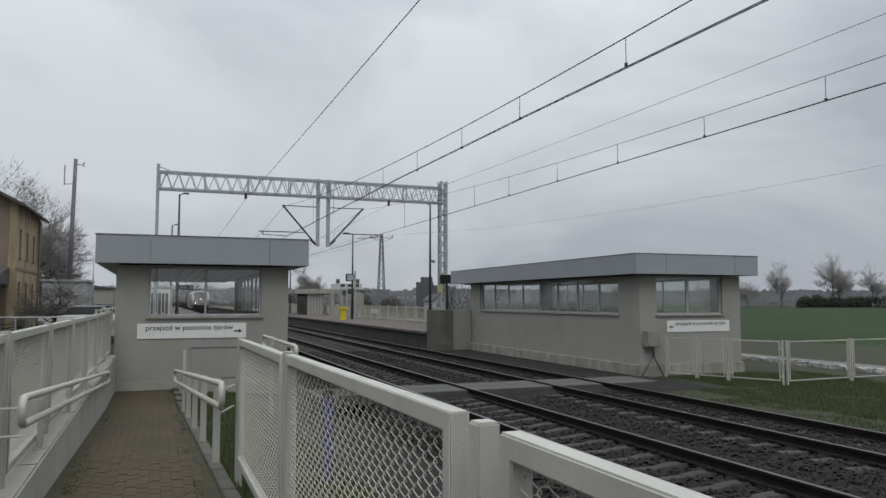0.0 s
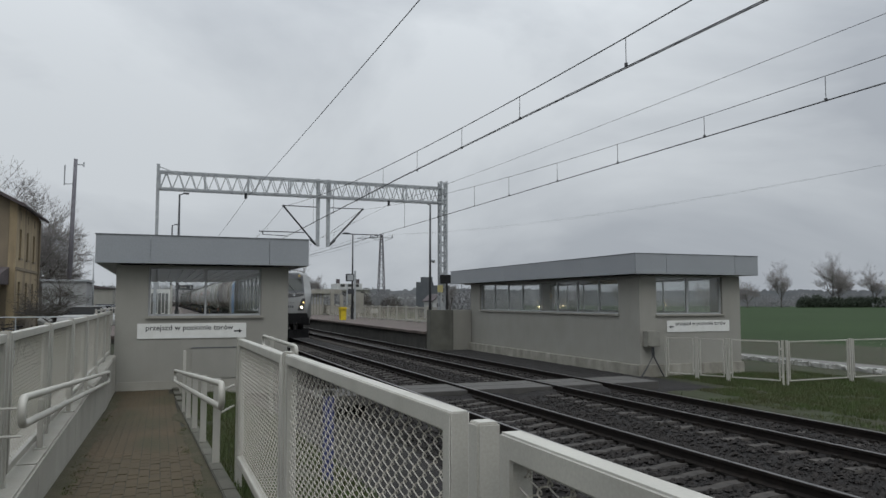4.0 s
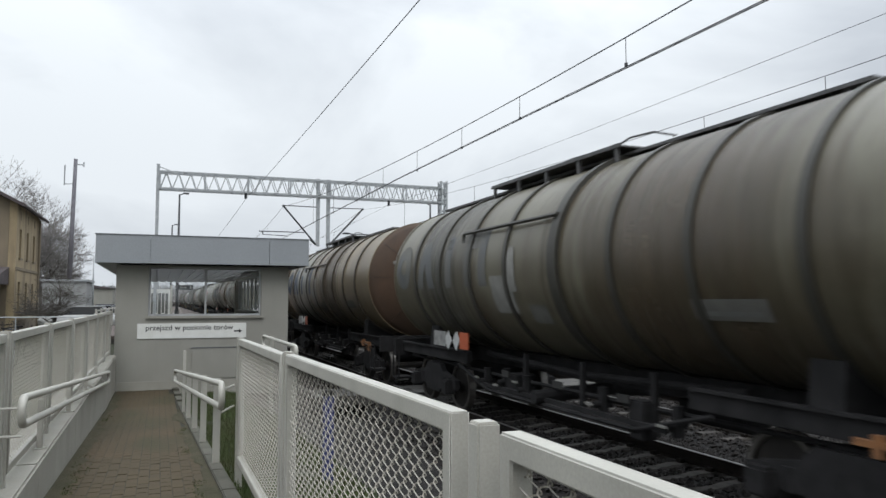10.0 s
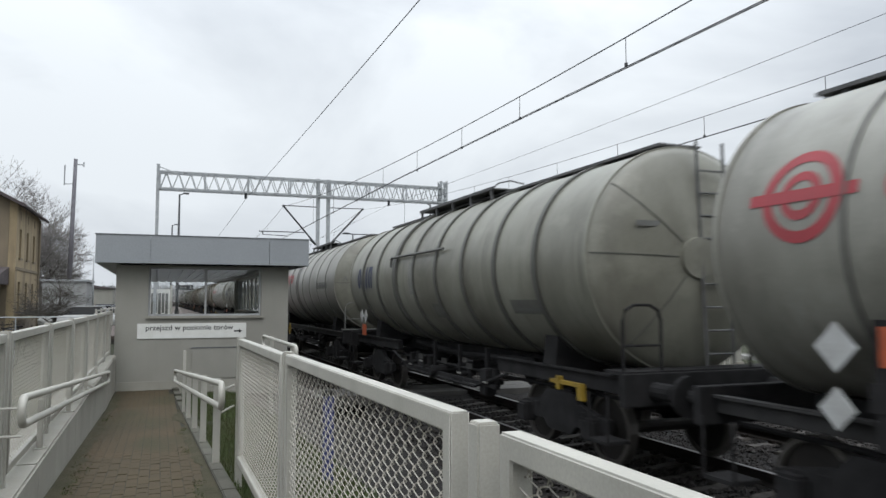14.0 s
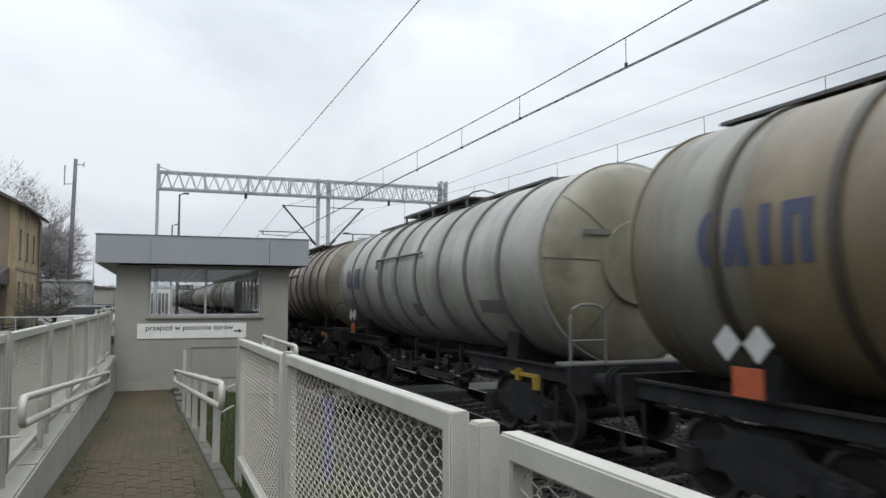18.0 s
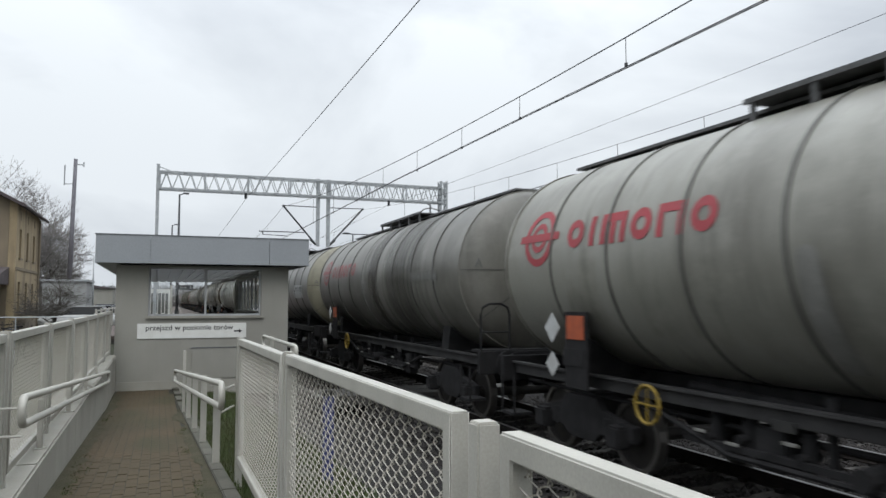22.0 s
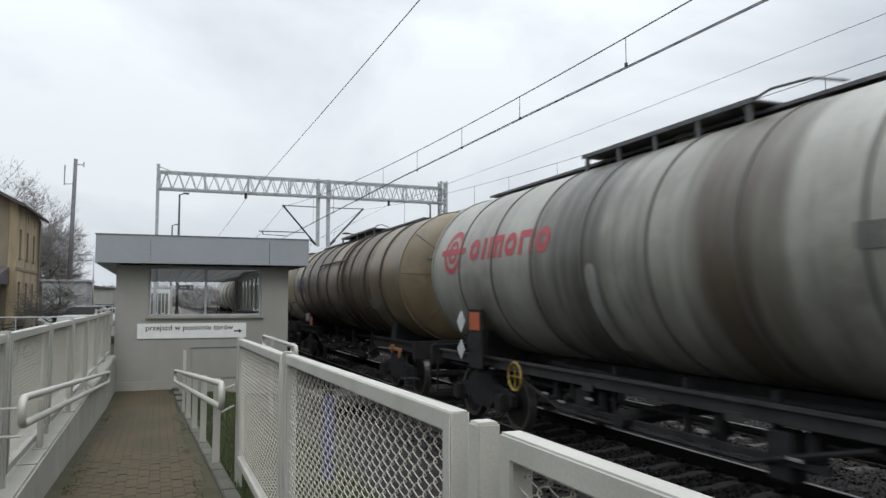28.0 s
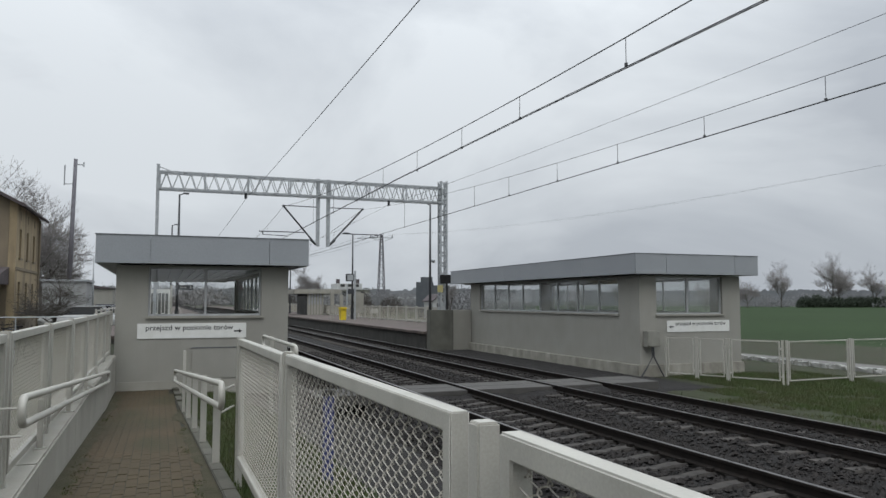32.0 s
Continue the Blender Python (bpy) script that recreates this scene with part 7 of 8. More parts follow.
def bare_tree(name, label, at, height, spread, seed, fine=1.0, trunk_share=0.30, leaf=None, r0=None, levels=5, lift=0.30, twig=None, wild=0.0):
    """A leafless tree: tapered trunk, forking limbs and a crown of thin twigs."""
    rng = random.Random(seed)
    t = thing(name, label, "tree", "bare trees", at=at)
    trunk, limbs, vs, fs = B(), B(), [], []
    r0 = r0 or height * 0.017

    def sliver(p, q, w):
        d = (q - p).normalized()
        a = d.orthogonal().normalized() * w
        b = d.cross(a).normalized() * w
        k = len(vs)
        vs.extend([p + a, p - a * 0.5 + b * 0.87, p - a * 0.5 - b * 0.87, q])
        fs.extend([(k, k + 1, k + 3), (k + 1, k + 2, k + 3), (k + 2, k, k + 3)])

    def grow(p, d, length, r, level):
        q = p + d * length
        mid = p.lerp(q, 0.5) + Vector((rng.uniform(-1, 1), rng.uniform(-1, 1), rng.uniform(-0.4, 0.4))) * length * 0.07
        if level <= 2:
            tube(trunk if level == 0 else limbs, [p, mid, q], r, 7 if level == 0 else 5, r_end=r * 0.66)
        else:
            sliver(p, mid + d * length * 0.1, r)
            sliver(mid, q, r * 0.7)
        if level >= levels:
            if leaf:
                for _ in range(3):
                    c = q + Vector((rng.uniform(-1, 1), rng.uniform(-1, 1), rng.uniform(-1, 1))) * 0.12
                    sliver(c, c + Vector((rng.uniform(-1, 1), rng.uniform(-1, 1), rng.uniform(-1, 1))) * 0.16, 0.03)
            return
        n = {0: 3, 1: 4, 2: 4, 3: 4, 4: 3}.get(level, 3)
        lead = 0.92 if level < 2 else 0.75
        for i in range(n):
            u = rng.uniform(0.55, 1.0) if level else rng.uniform(0.72, 1.0)
            s = p.lerp(q, u)
            a = rng.uniform(0, 6.283)
            out = Vector((math.cos(a), math.sin(a), 0))
            nd = (d * rng.uniform(0.5, 1.0) + out * rng.uniform(0.45, 0.95) * spread * 0.85 + Vector((0, 0, lift))).normalized()
            if wild and level >= 1:
                nd = (nd + Vector((rng.uniform(-1, 1), rng.uniform(-1, 1), rng.uniform(-1, 0.8))) * wild).normalized()
            grow(s, nd, length * rng.uniform(0.55, 0.82), max(r * 0.5, 0.006 * fine), level + 1)
        grow(q, (d + Vector((rng.uniform(-0.3, 0.3), rng.uniform(-0.3, 0.3), 0.15))).normalized(), length * lead, max(r * 0.68, 0.006 * fine), level + 1)
    grow(Vector((0, 0, -0.3)), Vector((rng.uniform(-0.06, 0.06), rng.uniform(-0.06, 0.06), 1)).normalized(), height * trunk_share, r0, 0)
    part("trunk", trunk, BARK, t, smooth=True)
    part("branchwork", limbs, BARK, t, "forking bare limbs", True)
    raw("crown", vs, fs, twig or leaf or TWIG, t, "crown of fine leafless twigs" if not leaf else "crown of twigs with pale blossom")
    return t


bare_tree("tree", "tall bare tree with crooked limbs behind the yellow house", (-9.2, 69, 0.3), 11.8, 1.15, 11, 3.0, 0.24, lift=0.16, levels=6, wild=0.42, r0=0.26)
bare_tree("tree", "bare tree with a wide crown behind the yellow house", (-12.8, 78, 0.3), 14.2, 1.3, 18, 3.2, 0.27, lift=0.12, levels=6, wild=0.42, r0=0.3)
bare_tree("tree", "bare tree with drooping twigs beside the white wall", (-9.2, 80, 0.3), 9.6, 1.3, 17, 3.0, 0.24, lift=0.08, levels=6, wild=0.45, r0=0.2)
bare_tree("small_tree", "small spreading tree with pale buds beside a white wall", (-5.1, 44, 0.3), 2.7, 1.7, 14, 0.9, 0.40, None, 0.09, lift=0.08, levels=6, twig=SHRUB, wild=0.25)
bare_tree("tree", "bare round-crowned tree beyond the platform", (29.4, 152, -0.5), 11.5, 1.1, 21, 2.6, 0.25, lift=0.2, levels=6, wild=0.25)
bare_tree("tree", "lone bare tree in the field", (211, 222, -1.2), 11.5, 1.25, 31, 3.6, 0.26, lift=0.14, levels=6, wild=0.25)
bare_tree("tree", "slender bare tree in the field", (228, 222, -1.2), 15.5, 1.0, 32, 3.2, 0.30, lift=0.2, levels=6, wild=0.22)
bare_tree("tree", "large bare tree at the field's edge", (253, 220, -1.2), 23.0, 1.15, 33, 3.6, 0.25, lift=0.18, levels=6, wild=0.25)
bare_tree("tree", "large bare tree at the field's edge", (263, 226, -1.2), 20.0, 1.1, 34, 3.6, 0.25, lift=0.2, levels=6, wild=0.25)
bare_tree("tree", "bare tree over the hedge", (277, 221, -1.2), 19.0, 1.2, 35, 3.6, 0.25, lift=0.2, levels=6, wild=0.25)
bare_tree("tree", "young bare tree beyond the far shelter", (36.5, 92, -0.5), 5.5, 0.9, 41, 2.0)
bare_tree("tree", "bare tree seen through the shelter windows", (47, 78, -0.5), 5.2, 1.0, 42, 2.0)
bare_tree("tree", "bare tree seen through the shelter windows", (64, 92, -0.5), 6.0, 1.0, 43, 2.0)
bare_tree("tree", "bare tree seen through the shelter windows", (86, 100, -0.5), 6.0, 1.1, 44, 2.2)


def thicket(name, label, material, spots, seed, count, kind="stuff", upright=0.6, w=0.1):
    """Far bushes and woods: clumps of thin twigs with uneven tops. spots: x, y, z, radius, height."""
    rng = np.random.default_rng(seed)
    sp = np.repeat(np.array(spots, float), count, axis=0)
    n = len(sp)
    x, y, z, r, h = sp.T
    a, q, f = rng.random(n) * 6.283, np.sqrt(rng.random(n)), rng.random(n) ** 0.7
    top = h * (1 - 0.55 * q ** 2) * (0.75 + 0.25 * rng.random(n))
    p = np.stack([x + q * r * np.cos(a), y + q * r * np.sin(a), z + f * top], -1)
    d = rng.normal(size=(n, 3))
    d[:, 2] = np.abs(d[:, 2]) * upright * 2
    d *= (h * 0.16 * (0.5 + rng.random(n)) / np.linalg.norm(d, axis=1))[:, None]
    s = np.cross(d, rng.normal(size=(n, 3)))
    s *= (w * (0.5 + rng.random(n)) / (np.linalg.norm(s, axis=1) + 1e-6))[:, None]
    vs = np.stack([p - s, p + s, p + d], 1).reshape(-1, 3).tolist()
    fs = np.arange(3 * n).reshape(-1, 3).tolist()
    ob = raw(name, vs, fs, material)
    return tagged(ob, label, "woods" if "wood" in label else "bushes", kind=kind)


def at_px(az, dist, z=-0.8):
    """A spot at an azimuth in degrees from the track's direction, at a distance."""
    return dist * math.sin(radians(az)), dist * math.cos(radians(az)), z


rs = random.Random(8)
belt = []
for i in range(250):
    az = -11 + 64 * i / 249 + rs.uniform(-0.2, 0.2)
    d = rs.uniform(420, 520)
    x, y, z = at_px(az, d, -1.0)
    belt.append((x, y, z, rs.uniform(5, 10), rs.uniform(7, 11.5) * (1.55 if az < 5 else (1.1 if az < 14 else 1.0))))
# far woods and bushes: haze is put into their pale colour
thicket("far_woods", "leafless woods along the horizon, greyed by painted haze", HAZY, belt, 3, 800, w=0.055)
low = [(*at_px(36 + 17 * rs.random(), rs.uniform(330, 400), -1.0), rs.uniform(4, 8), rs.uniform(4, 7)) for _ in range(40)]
thicket("far_bushes", "leafless bushes across the field, paled by painted haze", HAZY, low, 4, 300, w=0.09)
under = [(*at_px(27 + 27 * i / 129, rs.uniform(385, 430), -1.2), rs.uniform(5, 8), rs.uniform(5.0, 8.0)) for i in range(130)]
thicket("far_woods", "low leafless woods that close the field, in painted haze grey", HAZE, under, 14, 500, w=0.03)


def wood_edge(dist, a0, a1, low, high, seed):
    """A far wood's mass with an uneven top; its grey has haze painted in."""
    n = 420
    vs, fs = [], []
    for i in range(n + 1):
        x, y, z = at_px(a0 + (a1 - a0) * i / n, dist, -2.0)
        k = 0.5 + 0.35 * noise.noise((i * 0.045, seed, 0)) + 0.25 * noise.noise((i * 0.25, seed, 2)) + 0.2 * noise.noise((i * 0.9, seed, 5))
        vs += [(x, y, z), (x, y, low + (high - low) * max(0.0, k)), (x * 1.03, y * 1.03, z)]
    for i in range(n):
        k = 3 * i
        fs += [(k, k + 3, k + 4, k + 1), (k + 1, k + 4, k + 5, k + 2)]
    tagged(raw("backdrop", vs, fs, HAZE), "edge of a far leafless wood in painted haze grey", "woods", kind="structure")


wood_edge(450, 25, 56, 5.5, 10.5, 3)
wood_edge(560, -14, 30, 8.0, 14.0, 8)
hedge = []
for i in range(26):
    f = i / 25
    hedge.append((238 + 60 * f, 219 + rs.uniform(-2, 2) - 6 * f, -1.3, 3.5, rs.uniform(4.6, 6.2)))
thicket("hedge", "dense dark hedge at the edge of the field", EVERG, hedge, 5, 1300, w=0.12)
mid = [(*at_px(az, d, -0.5), r, h) for az, d, r, h in ((9.2, 130, 3.5, 4.6), (9.9, 150, 4, 5.2), (12.2, 160, 4, 5.6), (13.0, 170, 4, 5.0), (15.9, 150, 4.5, 5.6), (16.6, 150, 3.5, 5.0), (17.5, 160, 5, 4.6),
       (18.4, 160, 4, 4.4), (19.2, 150, 4, 4.6), (20.2, 140, 4, 4.2), (21.5, 120, 4, 5.0), (22.6, 110, 4, 5.2), (23.6, 100, 3.5, 4.8), (24.8, 105, 4, 4.8), (26.2, 110, 4, 4.4))]
# these bushes take the haze-paled twig colour too
thicket("bushes", "leafless bushes behind the far platform, paled by painted haze", HAZY, mid, 6, 1300, w=0.045)
thicket("evergreens", "dark evergreen bushes behind the far platform", SHRUB, [(*at_px(az, d, -0.5), r, h) for az, d, r, h in ((8.6, 118, 2.2, 4.6), (9.1, 121, 2.0, 4.2), (14.9, 140, 2.0, 4.4), (17.0, 141, 2.4, 3.8))], 7, 1500, w=0.045)
thicket("bushes", "low leafless bushes by the parked cars", SHRUB, [(-6.3, 40, 0.25, 1.3, 1.3), (-3.8, 43, 0.25, 1.2, 1.2)], 9, 300, w=0.012)
thicket("far_woods", "grey leafless woods behind the parking place", TWIG, [(-14 + 4.5 * i, 205 + 6 * (i % 3), 0, 5, rs.uniform(6.0, 8.0)) for i in range(7)], 10, 350, w=0.13)

# ---- station house on the near side ----
YEL = mat("weathered_yellow_render", (0.349, 0.274, 0.166), 0.9, 0, (0.251, 0.197, 0.124), 0.45, 14, 0.25, 0.012, streak=(0.132, 0.104, 0.0711), streak_amount=0.75, streak_scale=(0.8, 0.8, 0.16), contrast=0.3)
BRN = mat("grey_brown_render", (0.213, 0.172, 0.122), 0.9, 0, (0.166, 0.137, 0.0975), 0.8, 40, 0.2, 0.01, streak=(0.158, 0.128, 0.0952), streak_amount=0.5)
ROOFM = mat("dark_roof_tiles", (0.085, 0.068, 0.07), 0.8, 0, (0.055, 0.046, 0.048), 2, 20, 0.4, 0.02)
SHADEW = mat("dark_old_window_glass", (0.045, 0.045, 0.042), 0.25, 0)
house = thing("station_house", "old yellow rendered two-storey station house with a dark roof", "house")
wins = [(y - 0.36, y + 0.36, z0, z1) for y in (50.9, 53.5, 56.0) for z0, z1 in ((1.45, 3.25), (4.7, 6.45))]
wall_with_opening("side_wall", house, "x", -8.4, 0.4, 49.5, 58.1, 0.2, 8.05, wins, YEL)
part("gable_wall", prism(B(), [(-18.0, 0.2), (-8.41, 0.2), (-8.41, 8.05), (-13.2, 10.6), (-18.0, 8.05)], "y", 49.5, 49.9), BRN, house)
part("rear_gable_wall", prism(B(), [(-18.0, 0.2), (-8.41, 0.2), (-8.41, 8.05), (-13.2, 10.6), (-18.0, 8.05)], "y", 57.7, 58.1), BRN, house)
part("back_wall", box(B(), -18.0, -17.6, 49.9, 57.7, 0.2, 8.05), BRN, house)
for s in (-1, 1):
    ridge, eave = (-13.2, 10.85), (-13.2 + s * 5.6, 7.86)
    part("roof", prism(B(), [ridge, eave, (eave[0], eave[1] - 0.2), (ridge[0], ridge[1] - 0.22)], "y", 48.9, 58.9), ROOFM, house, "dark tiled roof slope")
for y0, y1, z0, z1 in wins:
    w_ = new("window")
    w_.parent = house
    part("pane", box(B(), -8.20, -8.18, y0, y1, z0, z1), SHADEW, w_)
    part("frame", box(box(box(B(), -8.17, -8.10, y0, y0 + 0.07, z0, z1), -8.17, -8.10, y1 - 0.07, y1, z0, z1), -8.17, -8.10, (y0 + y1) / 2 - 0.04, (y0 + y1) / 2 + 0.04, z0, z1), BRN, w_)
    part("sill", box(B(), -8.2, -7.9, y0 - 0.1, y1 + 0.1, z0 - 0.1, z0 - 0.004), BRN, w_)
for y in (50.9, 53.5, 56.0):
    part("attic_vent", box(B(), -8.02, -7.985, y - 0.12, y + 0.12, 7.0, 7.5), BRN, house)
part("gutter", tube(B(), [(-7.56, 48.8, 7.74), (-7.56, 59.0, 7.74)], 0.09, 8), ROOFM, house, "sagging metal gutter")
part("string_course", box(B(), -7.998, -7.95, 49.5, 58.1, 3.95, 4.12), BRN, house, "plain stringcourse between the storeys")
part("plinth", box(B(), -7.998, -7.94, 49.5, 58.1, 0.2, 0.95), BRN, house, "darker plinth")
part("downpipe", tube(B(), [(-7.9, 57.8, 0.3), (-7.9, 57.8, 7.7)], 0.07, 8), BRN, house)
annex = thing("house_annex", "low brown annex with a dark lean-to roof", "annex")
part("wall", box(B(), -15, -8.7, 45.6, 49.48, 0.2, 3.05), BRN, annex)
part("roof", prism(B(), [(45.0, 3.06), (45.0, 3.22), (49.48, 4.1), (49.48, 3.06)], "x", -15.2, -8.3), ROOFM, annex, "dark lean-to roof")
part("door", box(B(), -9.9, -9.0, 45.55, 45.598, 0.3, 2.5), ROOFM, annex)

hut = thing("white_hut", "small white block building beside the parking place", "hut")
part("wall", box(B(), -6.6, -4.2, 50.0, 54.0, 0.2, 3.3, 0.02), mat("dull_white_paint", (0.288, 0.292, 0.288), 0.8, 0, (0.24, 0.244, 0.24), 1.2, 30, 0.1), hut)
part("roof", box(B(), -6.75, -4.05, 49.9, 54.1, 3.302, 3.42), GALV, hut)
hall = thing("grey_hall", "long grey hall far behind the parked cars", "hall")
part("wall", box(B(), -24, -9, 165, 175, 0, 4.6), PLASTER, hall)
part("roof", prism(B(), [(-24.4, 4.62), (-8.6, 4.62), (-16.5, 6.0)], "y", 164.6, 175.4), ROOFM, hall)

mast = thing("radio_mast", "tall dark wooden mast with small aerials", "mast")
MASTM = mat("dark_tarred_wood", (0.15, 0.145, 0.16), 0.8, 0, (0.11, 0.106, 0.118), 3, 30, 0.3)
part("pole", tube(B(), [(-6.25, 60, 0.2), (-6.05, 60, 12.6)], 0.20, 10, r_end=0.13), MASTM, mast, smooth=True)
part("aerial", tube(tube(B(), [(-6.15, 60, 10.75), (-6.75, 60, 10.7)], 0.04, 6), [(-6.75, 60, 10.6), (-6.75, 60, 12.1)], 0.05, 6), GALV, mast)
part("aerial", tube(tube(B(), [(-6.05, 60, 12.2), (-5.5, 60, 12.2)], 0.04, 6), [(-5.5, 60, 12.05), (-5.5, 60, 12.4)], 0.05, 6), GALV, mast)


def street_lamp(x, y, z, top, arm, label="dark steel lamp post with a short arm", m=DARKSTEEL):
    l = thing("lamp_post", label, "street lamp", "lamp posts", at=(x, y, z))
    h = top - z
    part("pole", tube(B(), [(0, 0, 0), (0, 0, h * 0.45), (0, 0, h)], 0.10, 8, r_end=0.055), m, l, smooth=True)
    part("base", tube(B(), [(0, 0, 0), (0, 0, 0.9)], 0.13, 8), m, l)
    part("arm", tube(B(), [(0, 0, h - 0.03), (arm * 0.6, 0, h + 0.05)], 0.035, 6), m, l)
    part("lamp_head", box(B(), min(arm * 0.5, arm * 1.35), max(arm * 0.5, arm * 1.35), -0.12, 0.12, h + 0.02, h + 0.11, 0.02), m, l, "flat lamp head")
    return l


street_lamp(1.0, 48, 0.64, 8.7, 0.42)
street_lamp(0.9, 70, 0.64, 8.9, 0.4)
street_lamp(-5.76, 75, 0.3, 6.3, -0.35, m=GALV)
street_lamp(-8.74, 70, 0.3, 7.5, -0.5)
lp = street_lamp(15.7, 43, 0.64, 8.15, -0.5)
part("loudspeaker", tube(B(), [(0.05, -0.05, 4.0), (0.26, -0.16, 3.94)], 0.12, 12), GALV, lp, "pale round loudspeaker")
street_lamp(14.6, 58.4, 0.64, 7.55, -0.6)
street_lamp(14.45, 88, 0.64, 8.0, -0.6)


def parked_car(x, y, rz, paint, label):
    """A plain hatchback: lower body, cabin with glass, wheels, lamps."""
    c = thing("parked_car", label, "car", "parked cars", at=(x, y, 0.30), rz=rz)
    bm = B()
    prism(bm, [(-2.0, 0.28), (2.0, 0.28), (2.08, 0.62), (1.98, 0.86), (0.95, 0.98), (-1.75, 1.0), (-2.05, 0.82), (-2.1, 0.5)], "x", -0.84, 0.84)
    bmesh.ops.bevel(bm, geom=list(bm.edges), offset=0.06, segments=2, affect="EDGES", clamp_overlap=True)
    part("body", bm, paint, c, smooth=True)
    bm = B()
    base, top = [(-0.76, -1.75), (0.76, -1.75), (0.76, 1.05), (-0.76, 1.05)], [(-0.60, -1.35), (0.60, -1.35), (0.60, 0.25), (-0.60, 0.25)]
    lo, hi = [bm.verts.new((a, b, 0.97)) for a, b in base], [bm.verts.new((a, b, 1.46)) for a, b in top]
    bm.faces.new(hi)
    for k in range(4):
        bm.faces.new((lo[k], lo[(k + 1) % 4], hi[(k + 1) % 4], hi[k]))
    part("windows", bm, DARKGLASS, c, "dark car windows")
    part("roof", box(B(), -0.62, 0.62, -1.38, 0.28, 1.455, 1.50, 0.02), paint, c)
    for sx in (-0.78, 0.78):
        for sy in (-1.3, 1.3):
            part("wheel", wheel_disc(B(), (sx, sy, 0.31), 0.02, 0.31, 0.2, 16), BLACKF, c)
        part("headlight", box(B(), sx * 0.95 - 0.14, sx * 0.95 + 0.10, 1.96, 2.06, 0.62, 0.76), PLACARD, c)
    return c


NAVYC = mat("dark_blue_car_paint", (0.03, 0.045, 0.10), 0.3, 0.2)
SILVC = mat("silver_car_paint", (0.42, 0.43, 0.44), 0.3, 0.4)
parked_car(-4.2, 64, 75, NAVYC, "dark blue parked hatchback behind the fence")
parked_car(-4.3, 55, 80, SILVC, "silver parked hatchback beside a white hut")
parked_car(-4.5, 49.5, 84, PLACARD, "white parked hatchback beside a white hut")
parked_car(-5.6, 82, 85, SILVC, "silver parked hatchback beside the hall")

# rack of bicycles below the house
def bicycle(x, y, rz, m, label):
    b = thing("bicycle", label, "bicycle", "parked bicycles", at=(x, y, 0.30), rz=rz)
    for yy in (-0.52, 0.52):
        part("wheel", tube(B(), [(0, yy + 0.33 * math.cos(a), 0.35 + 0.33 * math.sin(a)) for a in (6.2832 * k / 20 for k in range(20))], 0.022, 5, True), BLACKF, b)
    part("frame", tube(tube(tube(B(), [(0, -0.52, 0.35), (0, -0.15, 0.85), (0, 0.38, 0.9), (0, 0.52, 0.35)], 0.022, 6), [(0, 0.38, 0.85), (0, -0.05, 0.30)], 0.022, 6), [(0, -0.15, 0.95), (0, -0.02, 0.28), (0, -0.52, 0.35)], 0.02, 6), m, b)
    part("handlebar", tube(B(), [(-0.28, 0.30, 1.05), (0, 0.38, 1.02), (0.28, 0.30, 1.05)], 0.016, 6), BLACKF, b)
    part("saddle", box(B(), -0.07, 0.07, -0.28, -0.02, 0.94, 1.0, 0.02), BLACKF, b)


bicycle(-4.15, 22.3, 62, REDP, "red bicycle leaning at the rack")
bicycle(-4.75, 22.9, 62, REDP, "dark red bicycle at the rack")
bicycle(-3.75, 24.0, 70, DARKSTEEL, "black bicycle at the rack")
bicycle(-4.4, 27.5, 60, DARKSTEEL, "black bicycle at the rack")
rackm = thing("bicycle_rack", "thin steel bicycle rack with a top rail", "bicycle rack")
part("top_rail", tube(B(), [(-7.5, 25.2, 1.62), (-2.2, 25.2, 1.62)], 0.02, 6), GALV, rackm)
for x in (-7.5, -5.7, -4.0, -2.2):
    part("post", tube(B(), [(x, 25.2, 0.25), (x, 25.2, 1.62)], 0.02, 6), GALV, rackm)

# ---- the far platform ----
PFF = thing("fence", "long white steel fence with framed panels along the far platform", "fence")
for i in range(38):
    y = 43.4 + 2.25 * i
    f = new("panel")
    f.parent, f.location = PFF, (16.5, y, 0)
    wide = 0.10 if i in (1, 2) else 0.06
    part("tube_frame", frame_ring(0.07, 2.18, 0.72, 1.70, wide, 0.004), WHITE, f)
    part("post", box(B(), -0.06, 0.06, -0.06, 0.06, 0.64, 1.77), WHITE, f)
    bm = B()
    for k in range(34):
        yy = 0.12 + 2.0 * k / 33
        box(bm, -0.005, 0.005, yy - 0.005, yy + 0.005, 0.75, 1.67)
    part("bars", bm, WIRE_W, f, "thin upright bars")

sh = thing("platform_shelter", "small platform shelter with a flat pale roof and glazed walls", "shelter")
part("roof", box(B(), 13.0, 17.9, 76.5, 83.5, 2.85, 3.32, 0.03), CONC_WHITE, sh)
part("back_wall", box(B(), 16.0, 16.1, 76.8, 83.2, 0.64, 2.85), CONC_WHITE, sh)
for i in range(6):
    part("upright", box(B(), 14.42 + 0.30 * i, 14.52 + 0.30 * i, 76.78, 76.88, 0.64, 2.849), CONC_WHITE, sh)
part("end_panel", box(B(), 14.42, 15.99, 76.882, 76.92, 0.66, 1.75), WHITE, sh)
part("end_glazing", box(B(), 14.42, 15.99, 76.89, 76.91, 1.752, 2.849), GALV, sh, "grey reflecting pane")
for i in range(8):
    part("upright", box(B(), 14.42, 14.52, 77.6 + 0.75 * i, 77.72 + 0.75 * i, 0.64, 2.849), DARKSTEEL, sh)
part("lower_panel", box(B(), 14.45, 14.5, 77.0, 83.2, 0.66, 2.6), SHADEW, sh)

